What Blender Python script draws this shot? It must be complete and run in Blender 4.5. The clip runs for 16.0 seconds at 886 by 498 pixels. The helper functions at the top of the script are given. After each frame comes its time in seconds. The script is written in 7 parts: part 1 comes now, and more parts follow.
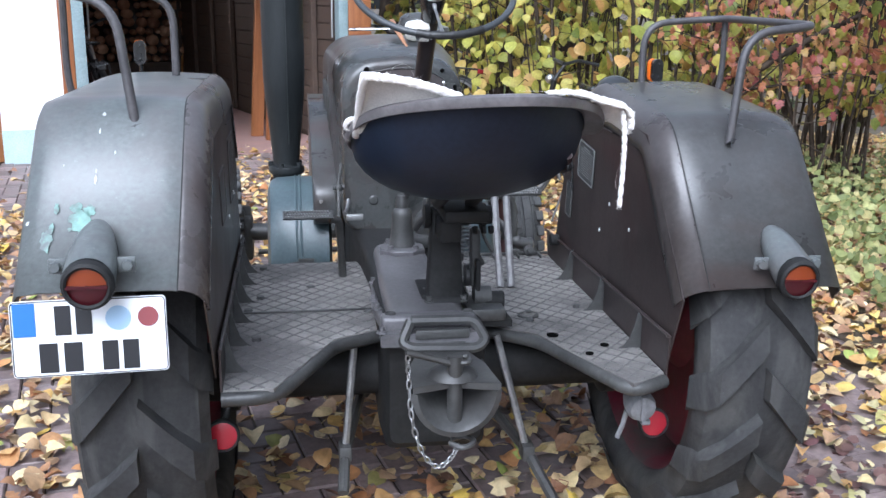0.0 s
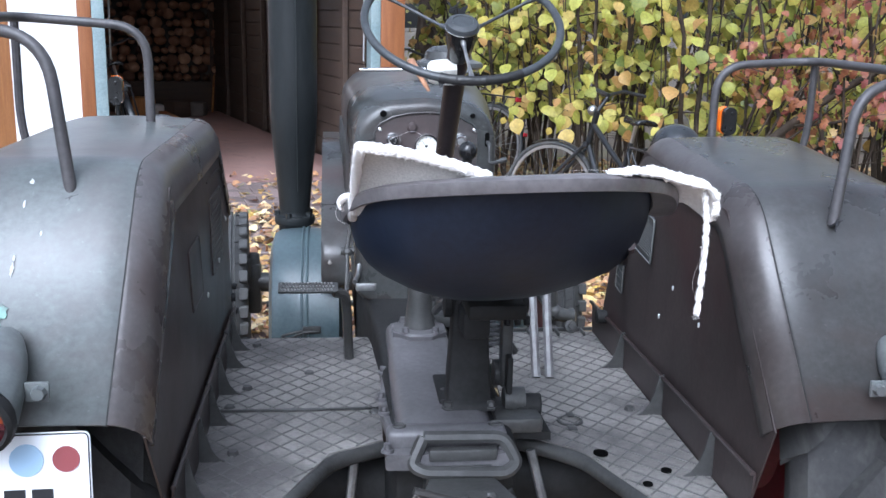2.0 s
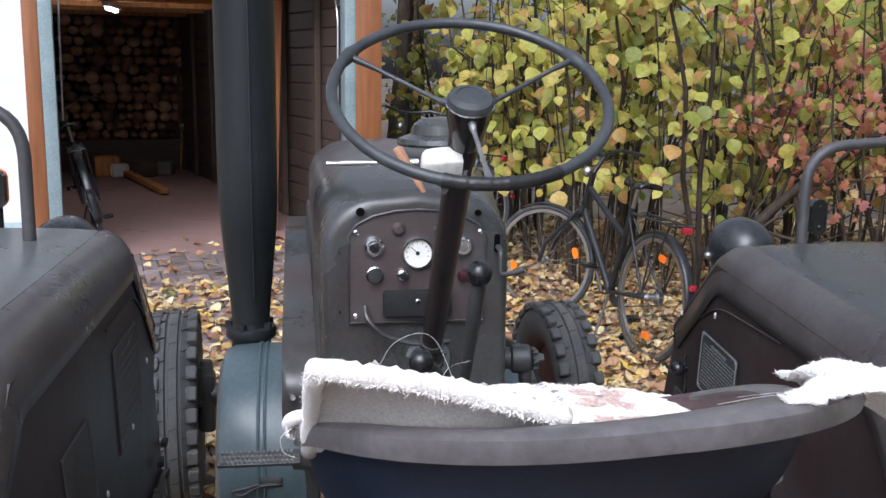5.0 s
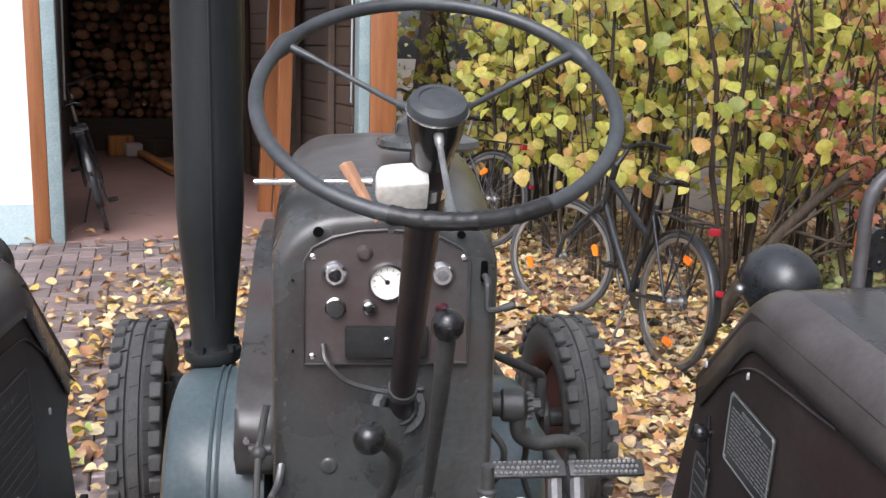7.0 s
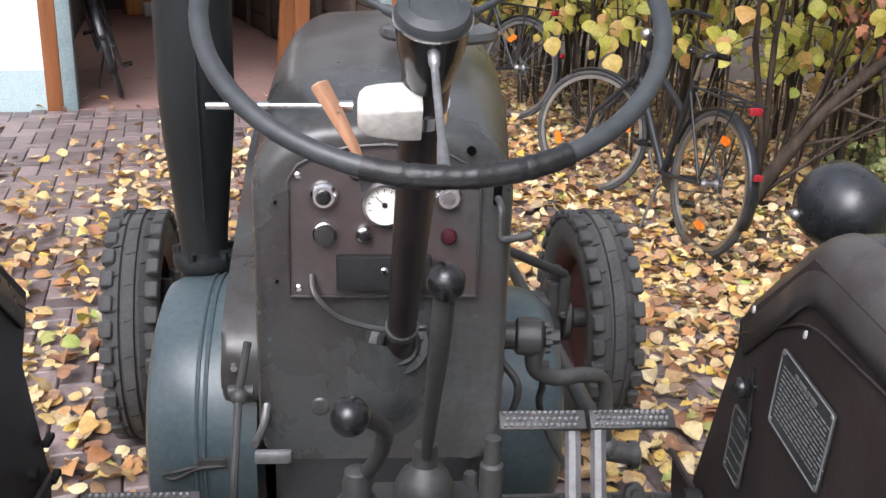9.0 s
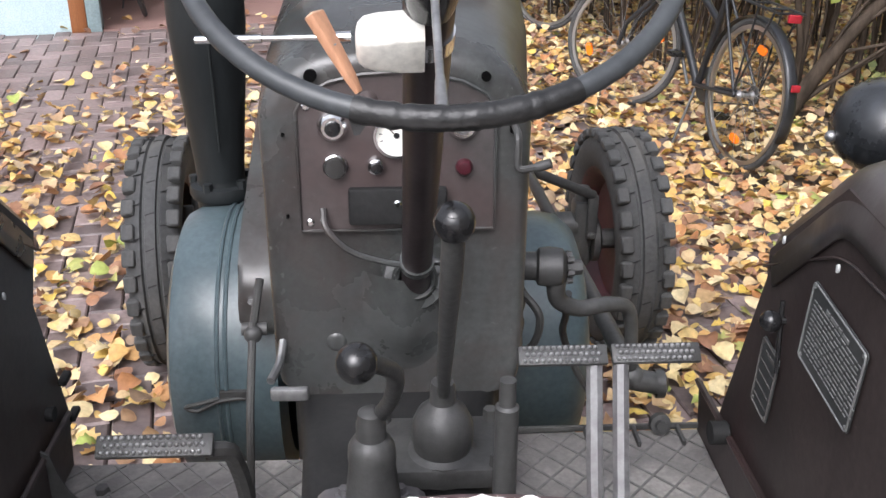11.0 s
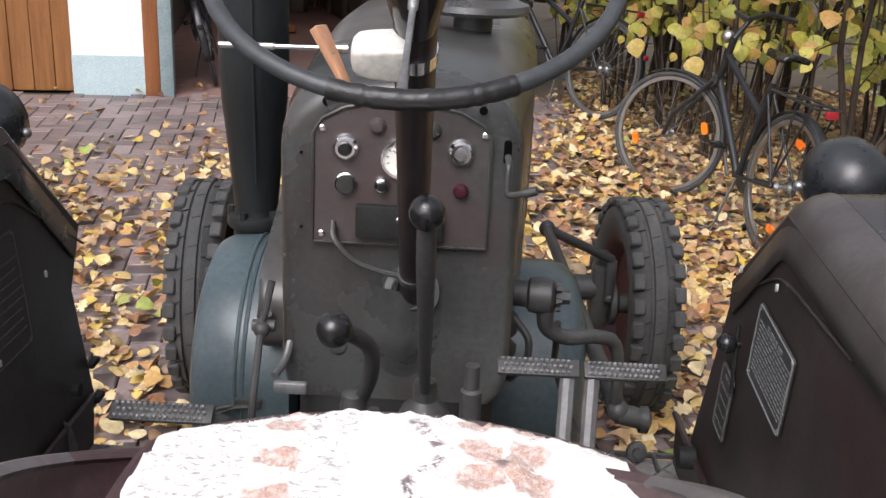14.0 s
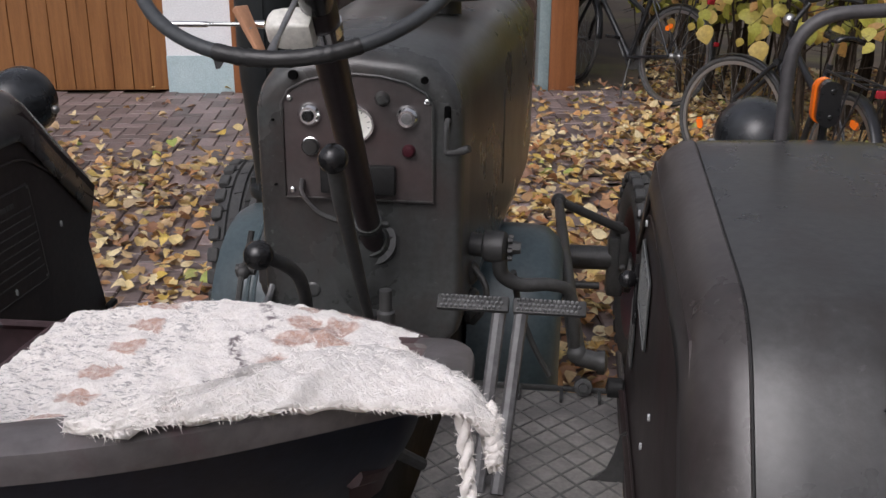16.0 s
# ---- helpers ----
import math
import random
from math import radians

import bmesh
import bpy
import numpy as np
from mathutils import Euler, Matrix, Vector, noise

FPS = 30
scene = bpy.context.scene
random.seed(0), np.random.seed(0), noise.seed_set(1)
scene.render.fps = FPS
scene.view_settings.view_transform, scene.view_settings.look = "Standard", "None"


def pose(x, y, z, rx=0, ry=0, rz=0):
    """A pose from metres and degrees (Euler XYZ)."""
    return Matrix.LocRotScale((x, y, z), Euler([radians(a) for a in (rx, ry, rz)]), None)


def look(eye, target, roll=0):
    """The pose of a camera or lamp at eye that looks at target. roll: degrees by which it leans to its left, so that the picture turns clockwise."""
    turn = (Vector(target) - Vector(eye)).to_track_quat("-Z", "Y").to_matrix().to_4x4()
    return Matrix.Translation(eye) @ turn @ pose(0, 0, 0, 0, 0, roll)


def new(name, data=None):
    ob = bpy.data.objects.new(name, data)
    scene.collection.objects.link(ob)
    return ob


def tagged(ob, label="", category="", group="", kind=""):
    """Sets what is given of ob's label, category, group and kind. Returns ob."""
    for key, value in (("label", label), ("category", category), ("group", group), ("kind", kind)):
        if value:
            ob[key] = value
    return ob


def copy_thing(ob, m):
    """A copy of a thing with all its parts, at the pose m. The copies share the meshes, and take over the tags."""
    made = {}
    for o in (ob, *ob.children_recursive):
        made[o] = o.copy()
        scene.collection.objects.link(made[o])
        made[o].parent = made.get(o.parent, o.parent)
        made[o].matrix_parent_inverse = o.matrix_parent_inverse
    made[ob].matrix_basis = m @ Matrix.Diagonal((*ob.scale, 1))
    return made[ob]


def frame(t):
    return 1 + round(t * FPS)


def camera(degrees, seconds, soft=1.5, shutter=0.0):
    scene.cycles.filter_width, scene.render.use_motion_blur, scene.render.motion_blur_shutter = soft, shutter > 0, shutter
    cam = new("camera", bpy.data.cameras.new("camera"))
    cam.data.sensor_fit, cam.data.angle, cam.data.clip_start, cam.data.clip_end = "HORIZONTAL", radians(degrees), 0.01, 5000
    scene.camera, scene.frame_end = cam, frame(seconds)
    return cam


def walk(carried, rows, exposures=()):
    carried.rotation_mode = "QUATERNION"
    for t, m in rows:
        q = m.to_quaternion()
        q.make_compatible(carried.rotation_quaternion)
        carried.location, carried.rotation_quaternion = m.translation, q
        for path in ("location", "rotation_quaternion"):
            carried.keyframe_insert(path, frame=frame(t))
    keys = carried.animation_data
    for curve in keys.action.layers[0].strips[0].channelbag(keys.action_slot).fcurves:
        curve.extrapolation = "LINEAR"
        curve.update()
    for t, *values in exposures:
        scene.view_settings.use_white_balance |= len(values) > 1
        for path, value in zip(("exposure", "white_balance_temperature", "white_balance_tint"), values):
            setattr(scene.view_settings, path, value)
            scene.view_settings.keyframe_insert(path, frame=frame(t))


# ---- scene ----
cam = camera(48.3, 16.0, soft=1.5)
PATH = [
    (0, (0.022, -0.057, 1.287), (0.01, 1.882, 0.794), 0.5),
    (0.5, (0.077, 0.056, 1.296), (0.034, 1.997, 0.815), 1.5),
    (1, (0.101, 0.146, 1.298), (0.014, 2.09, 0.833), 1.6),
    (1.5, (0.079, 0.275, 1.301), (-0.056, 2.217, 0.842), 1.6),
    (2, (0.034, 0.397, 1.317), (-0.048, 2.342, 0.86), 1.3),
    (2.5, (-0.009, 0.466, 1.3), (-0.012, 2.418, 0.864), 0.7),
    (3, (-0.018, 0.589, 1.315), (-0.057, 2.539, 0.875), -0.1),
    (3.5, (-0.002, 0.721, 1.33), (-0.067, 2.675, 0.91), 1.3),
    (4, (0.015, 0.823, 1.333), (-0.079, 2.783, 0.944), 1.4),
    (4.5, (-0.014, 0.919, 1.343), (-0.125, 2.879, 0.962), 1.4),
    (5, (-0.03, 0.995, 1.347), (-0.069, 2.962, 0.986), 0.7),
    (7.3, (0.04, 1.355, 1.365), (-0.055, 3.308, 0.948), 1.5),
    (7.5, (0.028, 1.378, 1.366), (-0.07, 3.328, 0.932), 1.3),
    (8, (0.034, 1.439, 1.369), (-0.07, 3.372, 0.866), 1.7),
    (8.5, (0.047, 1.485, 1.376), (-0.079, 3.404, 0.826), 2.1),
    (9, (0.053, 1.542, 1.394), (-0.08, 3.422, 0.723), 1.9),
    (9.5, (0.066, 1.566, 1.414), (-0.082, 3.42, 0.678), 1.2),
    (10, (0.069, 1.602, 1.407), (-0.103, 3.422, 0.596), 0.6),
    (10.2, (0.071, 1.602, 1.406), (-0.114, 3.41, 0.57), 0.7),
    (12.5, (0.073, 1.537, 1.378), (-0.117, 3.364, 0.586), -0.1),
    (13, (0.09, 1.5, 1.373), (-0.082, 3.349, 0.628), 1.2),
    (13.5, (0.142, 1.473, 1.367), (-0.059, 3.339, 0.675), 2.4),
    (14, (0.178, 1.446, 1.36), (-0.138, 3.303, 0.693), 2.8),
    (14.5, (0.208, 1.38, 1.353), (-0.153, 3.238, 0.706), 2.0),
    (15, (0.262, 1.313, 1.349), (-0.128, 3.15, 0.661), 1.4),
    (15.5, (0.354, 1.294, 1.358), (-0.067, 3.126, 0.674), 1.1),
    (16, (0.47, 1.29, 1.367), (-0.062, 3.095, 0.689), 0.3),
]
walk(cam, [(t, look(e, a, r)) for t, e, a, r in PATH], exposures=[(0, 0.95, 5400, 11), (2, 0.93, 5330, 11), (3.5, 0.90, 5480, 12), (4.5, 0.69, 5570, 13), (5, 0.48, 5670, 13), (8, 0.88, 6130, 15), (9, 0.8, 6080, 15), (10, 0.79, 6100, 14), (12.5, 1.11, 6150, 14), (13, 0.86, 6180, 14), (14, 0.50, 6300, 15), (14.5, 0.14, 6290, 15), (15, -0.22, 6300, 16), (15.5, -0.36, 6300, 17), (16, -0.28, 6250, 16)])


# ---- daylight: overcast autumn afternoon ----
world = bpy.data.worlds.new("overcast_sky")
scene.world = world
world.use_nodes = True
wn = world.node_tree.nodes
sky = wn.new("ShaderNodeTexSky")
sky.sky_type = "NISHITA"
sky.sun_disc = False
sky.sun_elevation, sky.sun_rotation = radians(48), radians(194)
sky.air_density, sky.dust_density, sky.ozone_density = 1.0, 6.0, 1.0
soften = wn.new("ShaderNodeHueSaturation")
soften.inputs["Saturation"].default_value = 0.25
world.node_tree.links.new(sky.outputs[0], soften.inputs["Color"])
world.node_tree.links.new(soften.outputs[0], wn["Background"].inputs[0])
wn["Background"].inputs[1].default_value = 0.15
sun = new("sun", bpy.data.lights.new("sun", "SUN"))
sun.data.energy, sun.data.angle, sun.data.color = 1.05, radians(50), (1.0, 0.97, 0.93)
sun.matrix_basis = look((-1.5, -6, 7), (0, 0, 0))

TAU = 2 * math.pi
V = Vector


# ---- materials ----
def ramp(nt, fac, stops):
    r = nt.nodes.new("ShaderNodeValToRGB")
    while len(r.color_ramp.elements) < len(stops):
        r.color_ramp.elements.new(0.5)
    for e, (p, c) in zip(r.color_ramp.elements, stops):
        e.position, e.color = p, (*c, 1)
    nt.links.new(fac, r.inputs[0])
    return r.outputs[0]


def noise_tex(nt, scale, detail=5, rough=0.6, vec=None, dist=0.0):
    n = nt.nodes.new("ShaderNodeTexNoise")
    n.inputs["Scale"].default_value, n.inputs["Detail"].default_value = scale, detail
    n.inputs["Roughness"].default_value, n.inputs["Distortion"].default_value = rough, dist
    if vec is not None:
        nt.links.new(vec, n.inputs["Vector"])
    return n.outputs[0]


def math_node(nt, op, a, b=0.5):
    m = nt.nodes.new("ShaderNodeMath")
    m.operation = op
    for k, v in enumerate((a, b)):
        if isinstance(v, (int, float)):
            m.inputs[k].default_value = v
        else:
            nt.links.new(v, m.inputs[k])
    return m.outputs[0]


def mix_col(nt, fac, a, b, mode="MIX"):
    m = nt.nodes.new("ShaderNodeMix")
    m.data_type, m.blend_type = "RGBA", mode
    for sock, v in ((m.inputs[0], fac), (m.inputs[6], a), (m.inputs[7], b)):
        if isinstance(v, (int, float)):
            sock.default_value = v
        elif isinstance(v, tuple):
            sock.default_value = (*v, 1)
        else:
            nt.links.new(v, sock)
    return m.outputs[2]


def blank(name):
    m = bpy.data.materials.new(name)
    m.use_nodes = True
    nt = m.node_tree
    return m, nt, nt.nodes["Principled BSDF"]


def obj_coords(nt, stretch=None):
    tc = nt.nodes.new("ShaderNodeTexCoord").outputs["Object"]
    if stretch:
        mp = nt.nodes.new("ShaderNodeMapping")
        mp.inputs["Scale"].default_value = stretch
        nt.links.new(tc, mp.inputs["Vector"])
        tc = mp.outputs[0]
    return tc


def add_bump(nt, bs, height, strength, dist=0.004):
    b = nt.nodes.new("ShaderNodeBump")
    b.inputs["Strength"].default_value, b.inputs["Distance"].default_value = strength, dist
    nt.links.new(height, b.inputs["Height"])
    nt.links.new(b.outputs[0], bs.inputs["Normal"])


def surface(name, lo, hi, rough=(0.45, 0.7), metal=0.0, scale=6.0, fine=90.0, bump=0.15, stain=None, stain_at=(0.58, 0.72),
            stain_scale=3.0, spots=None, stretch=None, coat=0.0, streak=None, spec=0.5):
    """Worn painted, cast or natural surface: two scales of tone, a stain of another colour, small specks, fine relief."""
    m, nt, bs = blank(name)
    co = obj_coords(nt, stretch)
    big = noise_tex(nt, scale, 6, 0.6, co)
    small = noise_tex(nt, fine, 3, 0.6, co)
    col = ramp(nt, big, [(0.3, lo), (0.7, hi)])
    tone = ramp(nt, small, [(0.3, (0.78,) * 3), (0.7, (1.12,) * 3)])
    col = mix_col(nt, 1.0, col, tone, "MULTIPLY")
    if stain:
        s = noise_tex(nt, stain_scale, 7, 0.65, co, 0.4)
        f = ramp(nt, s, [(stain_at[0], (0, 0, 0)), (stain_at[1], (1, 1, 1))])
        col = mix_col(nt, f, col, stain)
    if streak:
        mp = nt.nodes.new("ShaderNodeMapping")
        mp.inputs["Scale"].default_value = (1.0, 1.0, 0.3)
        nt.links.new(co, mp.inputs["Vector"])
        s = noise_tex(nt, 15.0, 6, 0.6, mp.outputs[0], 0.6)
        f = ramp(nt, s, [(0.48, (0, 0, 0)), (0.74, (0.7,) * 3)])
        col = mix_col(nt, f, col, streak)
        s = noise_tex(nt, 70.0, 4, 0.7, co, 0.5)
        f = ramp(nt, s, [(0.64, (0, 0, 0)), (0.72, (0.28,) * 3)])
        col = mix_col(nt, f, col, tuple(min(1.0, 1.9 * c) for c in hi))
    if spots:
        v = noise_tex(nt, 38.0, 2, 0.5, co)
        f = ramp(nt, v, [(0.70, (0, 0, 0)), (0.74, (1, 1, 1))])
        col = mix_col(nt, f, col, spots)
    nt.links.new(col, bs.inputs["Base Color"])
    r = ramp(nt, big, [(0.25, (rough[0],) * 3), (0.75, (rough[1],) * 3)])
    nt.links.new(r, bs.inputs["Roughness"])
    bs.inputs["Metallic"].default_value = metal
    bs.inputs["Coat Weight"].default_value = coat
    bs.inputs["Specular IOR Level"].default_value = spec
    if bump:
        add_bump(nt, bs, small, bump)
    return m


def plain(name, col, rough=0.5, metal=0.0, emit=0.0, trans=0.0):
    m, nt, bs = blank(name)
    bs.inputs["Base Color"].default_value = (*col, 1)
    bs.inputs["Roughness"].default_value, bs.inputs["Metallic"].default_value = rough, metal
    if emit:
        bs.inputs["Emission Color"].default_value, bs.inputs["Emission Strength"].default_value = (*col, 1), emit
    bs.inputs["Transmission Weight"].default_value = trans
    return m


def random_tone(name, stops, rough=0.7, island=True, sub=0.0, fine=60.0, bump=0.2):
    """Colour by piece: leaves, logs, bricks."""
    m, nt, bs = blank(name)
    if island:
        rnd = nt.nodes.new("ShaderNodeNewGeometry").outputs["Random Per Island"]
    else:
        rnd = nt.nodes.new("ShaderNodeObjectInfo").outputs["Random"]
    col = ramp(nt, rnd, stops)
    n = noise_tex(nt, fine, 4, 0.6, obj_coords(nt))
    col = mix_col(nt, 1.0, col, ramp(nt, n, [(0.3, (0.7,) * 3), (0.7, (1.15,) * 3)]), "MULTIPLY")
    nt.links.new(col, bs.inputs["Base Color"])
    bs.inputs["Roughness"].default_value = rough
    if sub:
        tr = nt.nodes.new("ShaderNodeBsdfTranslucent")
        nt.links.new(col, tr.inputs[0])
        mx = nt.nodes.new("ShaderNodeMixShader")
        mx.inputs[0].default_value = sub
        nt.links.new(bs.outputs[0], mx.inputs[1])
        nt.links.new(tr.outputs[0], mx.inputs[2])
        nt.links.new(mx.outputs[0], nt.nodes["Material Output"].inputs[0])
    if bump:
        add_bump(nt, bs, n, bump)
    return m


GREY = surface("worn_grey_paint", (0.038, 0.041, 0.040), (0.086, 0.089, 0.087), (0.2, 0.4), scale=4, streak=(0.030, 0.024, 0.023), stain=(0.058, 0.041, 0.037), stain_at=(0.47, 0.68), bump=0.06)
COLUMN = surface("brown_black_column_paint", (0.016, 0.011, 0.012), (0.034, 0.025, 0.026), (0.25, 0.45), scale=9, bump=0.06, stain=(0.05, 0.045, 0.045), stain_at=(0.6, 0.8))
# Bluish highlights on the lamp shell are put into the colour as blotches.
LAMPBLACK = surface("black_lamp_shell_with_glints", (0.010, 0.011, 0.012), (0.026, 0.028, 0.031), (0.12, 0.42), scale=14, stain=(0.05, 0.055, 0.062), stain_at=(0.5, 0.7), stain_scale=12, bump=0.05)
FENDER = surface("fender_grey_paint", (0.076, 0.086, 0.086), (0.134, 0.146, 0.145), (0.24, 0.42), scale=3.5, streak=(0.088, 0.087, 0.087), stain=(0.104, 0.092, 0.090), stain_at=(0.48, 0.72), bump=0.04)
# Right fender: browned paint, darkened further for the shade on that side.
FENDER_B = surface("browned_shaded_fender_paint", (0.031, 0.031, 0.031), (0.060, 0.060, 0.059), (0.20, 0.40), scale=4, streak=(0.032, 0.027, 0.025), stain=(0.048, 0.034, 0.031), stain_at=(0.46, 0.66), bump=0.06)
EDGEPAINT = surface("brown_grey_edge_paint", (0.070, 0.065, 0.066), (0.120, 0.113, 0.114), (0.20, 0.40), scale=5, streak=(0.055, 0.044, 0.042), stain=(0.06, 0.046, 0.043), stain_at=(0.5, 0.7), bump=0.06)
# Right edge strip: brown edge paint with shade put into the colour.
EDGE_B = surface("shaded_brown_edge_paint", (0.044, 0.039, 0.038), (0.080, 0.072, 0.070), (0.22, 0.42), scale=5, streak=(0.036, 0.027, 0.026), stain=(0.045, 0.031, 0.029), stain_at=(0.5, 0.7), bump=0.06)
INNER = surface("fender_brown_primer", (0.027, 0.0205, 0.0195), (0.062, 0.048, 0.045), (0.28, 0.5), scale=3.5, streak=(0.022, 0.0145, 0.0145), stain=(0.040, 0.019, 0.019), stain_at=(0.5, 0.7), bump=0.06)
INNER_B = surface("matt_brown_primer", (0.027, 0.0205, 0.0195), (0.062, 0.048, 0.045), (0.34, 0.56), scale=3.5, streak=(0.022, 0.0145, 0.0145), stain=(0.040, 0.019, 0.019), stain_at=(0.5, 0.7), bump=0.06, spec=0.3)
CAST = surface("oily_cast_iron", (0.030, 0.030, 0.0295), (0.070, 0.070, 0.068), (0.34, 0.6), scale=9, stain=(0.020, 0.018, 0.016), stain_at=(0.5, 0.7), bump=0.22)
COVERPAINT = surface("dusty_grey_cover", (0.064, 0.062, 0.065), (0.138, 0.133, 0.139), (0.24, 0.46), scale=6, stain=(0.075, 0.07, 0.068), stain_at=(0.52, 0.72), bump=0.08)
# Black grime; shade round the seat post is put into this colour too.
DARK = surface("black_grime_and_shade", (0.009, 0.009, 0.009), (0.026, 0.026, 0.026), (0.5, 0.8), scale=10, bump=0.2, spec=0.25)
DUSTY = surface("dusty_deck_metal", (0.145, 0.139, 0.131), (0.305, 0.290, 0.272), (0.42, 0.66), scale=5, fine=140, stain=(0.095, 0.089, 0.087), stain_at=(0.44, 0.62), stain_scale=4.5, bump=0.35)
DECKLINE = surface("dirt_filled_deck_rib", (0.10, 0.097, 0.094), (0.17, 0.165, 0.16), (0.6, 0.8), scale=9, bump=0.1)
LAMPRED = plain("dull_red_lamp", (0.055, 0.010, 0.016), 0.3)
DRUM = surface("blue_grey_drum_paint", (0.050, 0.076, 0.086), (0.082, 0.112, 0.123), (0.26, 0.44), scale=5, stain=(0.115, 0.137, 0.142), stain_at=(0.6, 0.85), bump=0.04)
PIPE = surface("black_green_pipe_paint", (0.010, 0.012, 0.013), (0.021, 0.024, 0.025), (0.36, 0.52), scale=6, bump=0.05, stretch=(1, 1, 0.3), spec=0.32)
BLUE = surface("dark_blue_seat_paint", (0.009, 0.013, 0.025), (0.015, 0.022, 0.039), (0.4, 0.55), scale=5, stain=(0.016, 0.02, 0.03), bump=0.05, spec=0.3)
MAROON = surface("brown_seat_paint", (0.052, 0.029, 0.031), (0.082, 0.050, 0.052), (0.35, 0.55), scale=6, bump=0.1)
LIP = surface("seat_lip_paint", (0.082, 0.075, 0.076), (0.150, 0.138, 0.140), (0.28, 0.48), scale=8, stain=(0.095, 0.040, 0.050), stain_at=(0.56, 0.72), stain_scale=7, bump=0.08)
REARTYRE = surface("dusty_black_rubber", (0.016, 0.016, 0.017), (0.040, 0.040, 0.040), (0.65, 0.85), scale=9, streak=(0.085, 0.083, 0.078), stain=(0.080, 0.078, 0.072), stain_at=(0.56, 0.8), bump=0.35)
RUBBER = surface("weathered_rubber", (0.034, 0.035, 0.036), (0.066, 0.066, 0.065), (0.7, 0.9), scale=8, stain=(0.105, 0.10, 0.09), stain_at=(0.5, 0.8), bump=0.3)
BLACK = surface("black_bakelite", (0.012, 0.012, 0.013), (0.02, 0.02, 0.02), (0.10, 0.22), scale=20, bump=0.03)
WHEELRIM = surface("black_steering_rim", (0.03, 0.033, 0.036), (0.055, 0.06, 0.064), (0.3, 0.5), scale=12, bump=0.1)
TAPE = surface("wrinkled_black_tape", (0.009, 0.009, 0.009), (0.022, 0.022, 0.022), (0.28, 0.5), scale=30, fine=90, bump=0.28)
RED = surface("red_rim_paint", (0.095, 0.008, 0.020), (0.165, 0.015, 0.032), (0.4, 0.6), scale=6, stain=(0.06, 0.045, 0.042), stain_at=(0.48, 0.68), bump=0.1)
# Front rims: the red is darkened for the shade they stand in.
RED_SHADED = surface("shaded_red_rim_paint", (0.045, 0.012, 0.015), (0.085, 0.016, 0.022), (0.5, 0.7), scale=6, stain=(0.04, 0.03, 0.028), stain_at=(0.45, 0.65), bump=0.1)
STEEL = surface("bare_worn_steel", (0.25, 0.25, 0.25), (0.42, 0.42, 0.42), (0.3, 0.5), metal=0.8, scale=18, stain=(0.12, 0.09, 0.07), stain_at=(0.55, 0.75), bump=0.15)
ARMSTEEL = surface("dull_worn_arm", (0.085, 0.084, 0.086), (0.20, 0.198, 0.20), (0.35, 0.55), scale=18, stain=(0.06, 0.045, 0.045), stain_at=(0.5, 0.7), bump=0.12)
SOCKET = surface("dull_grey_plastic", (0.13, 0.13, 0.135), (0.24, 0.24, 0.25), (0.35, 0.55), scale=20, stain=(0.07, 0.07, 0.07), stain_at=(0.5, 0.7), bump=0.1)
CHROME = plain("chrome", (0.8, 0.8, 0.8), 0.12, 1.0)
PANEL = surface("dash_panel_paint", (0.050, 0.046, 0.045), (0.082, 0.073, 0.071), (0.32, 0.5), scale=8, stain=(0.075, 0.050, 0.048), stain_at=(0.46, 0.7), bump=0.05)
DIAL = plain("cream_dial", (0.85, 0.83, 0.76), 0.4)
GLASS_O = plain("orange_lens", (0.17, 0.034, 0.010), 0.15)
GLASS_R = plain("dark_red_lens", (0.05, 0.007, 0.01), 0.12)
REFL = plain("red_reflector", (0.30, 0.018, 0.028), 0.25)
AMBER = plain("amber_reflector", (1.0, 0.20, 0.01), 0.25)
PLATE = plain("white_number_plate", (0.8, 0.82, 0.84), 0.3)
INK = plain("black_ink", (0.012, 0.012, 0.014), 0.4)
# For uncut holes and slots: the shade inside them is this flat black.
HOLE = surface("hole_shade_black", (0.003, 0.003, 0.003), (0.006, 0.006, 0.006), (0.9, 1.0), bump=0.0, spec=0.0)
EUBLUE = plain("blue_field", (0.03, 0.14, 0.45), 0.35)
SEALRED = plain("dull_red_seal", (0.22, 0.05, 0.055), 0.5)
SEALBLUE = plain("blue_white_seal", (0.35, 0.5, 0.66), 0.4)
IVORY = surface("ivory_plastic", (0.62, 0.61, 0.55), (0.72, 0.71, 0.66), (0.3, 0.45), scale=10, bump=0.03)
PEGWOOD = surface("orange_peg_wood", (0.36, 0.17, 0.09), (0.50, 0.27, 0.16), (0.5, 0.6), scale=20, bump=0.2, stretch=(1, 1, 0.15))
PEGEND = surface("pale_end_grain", (0.55, 0.36, 0.24), (0.66, 0.46, 0.33), (0.6, 0.7), scale=60, bump=0.1)
MINT = surface("mint_old_paint", (0.15, 0.25, 0.22), (0.20, 0.34, 0.29), (0.5, 0.7), scale=30, stain=(0.12, 0.13, 0.13), stain_at=(0.45, 0.6), stain_scale=25)
CHIP_SLOT = plain("white_chip_and_slot_light", (0.42, 0.43, 0.43), 0.6)
LABEL = surface("black_data_plate", (0.028, 0.03, 0.03), (0.05, 0.052, 0.052), (0.35, 0.5), scale=14, bump=0.03)
LABELINK = plain("silver_print", (0.20, 0.205, 0.20), 0.45, 0.3)
LABELDIM = plain("tarnished_print", (0.09, 0.085, 0.08), 0.6)
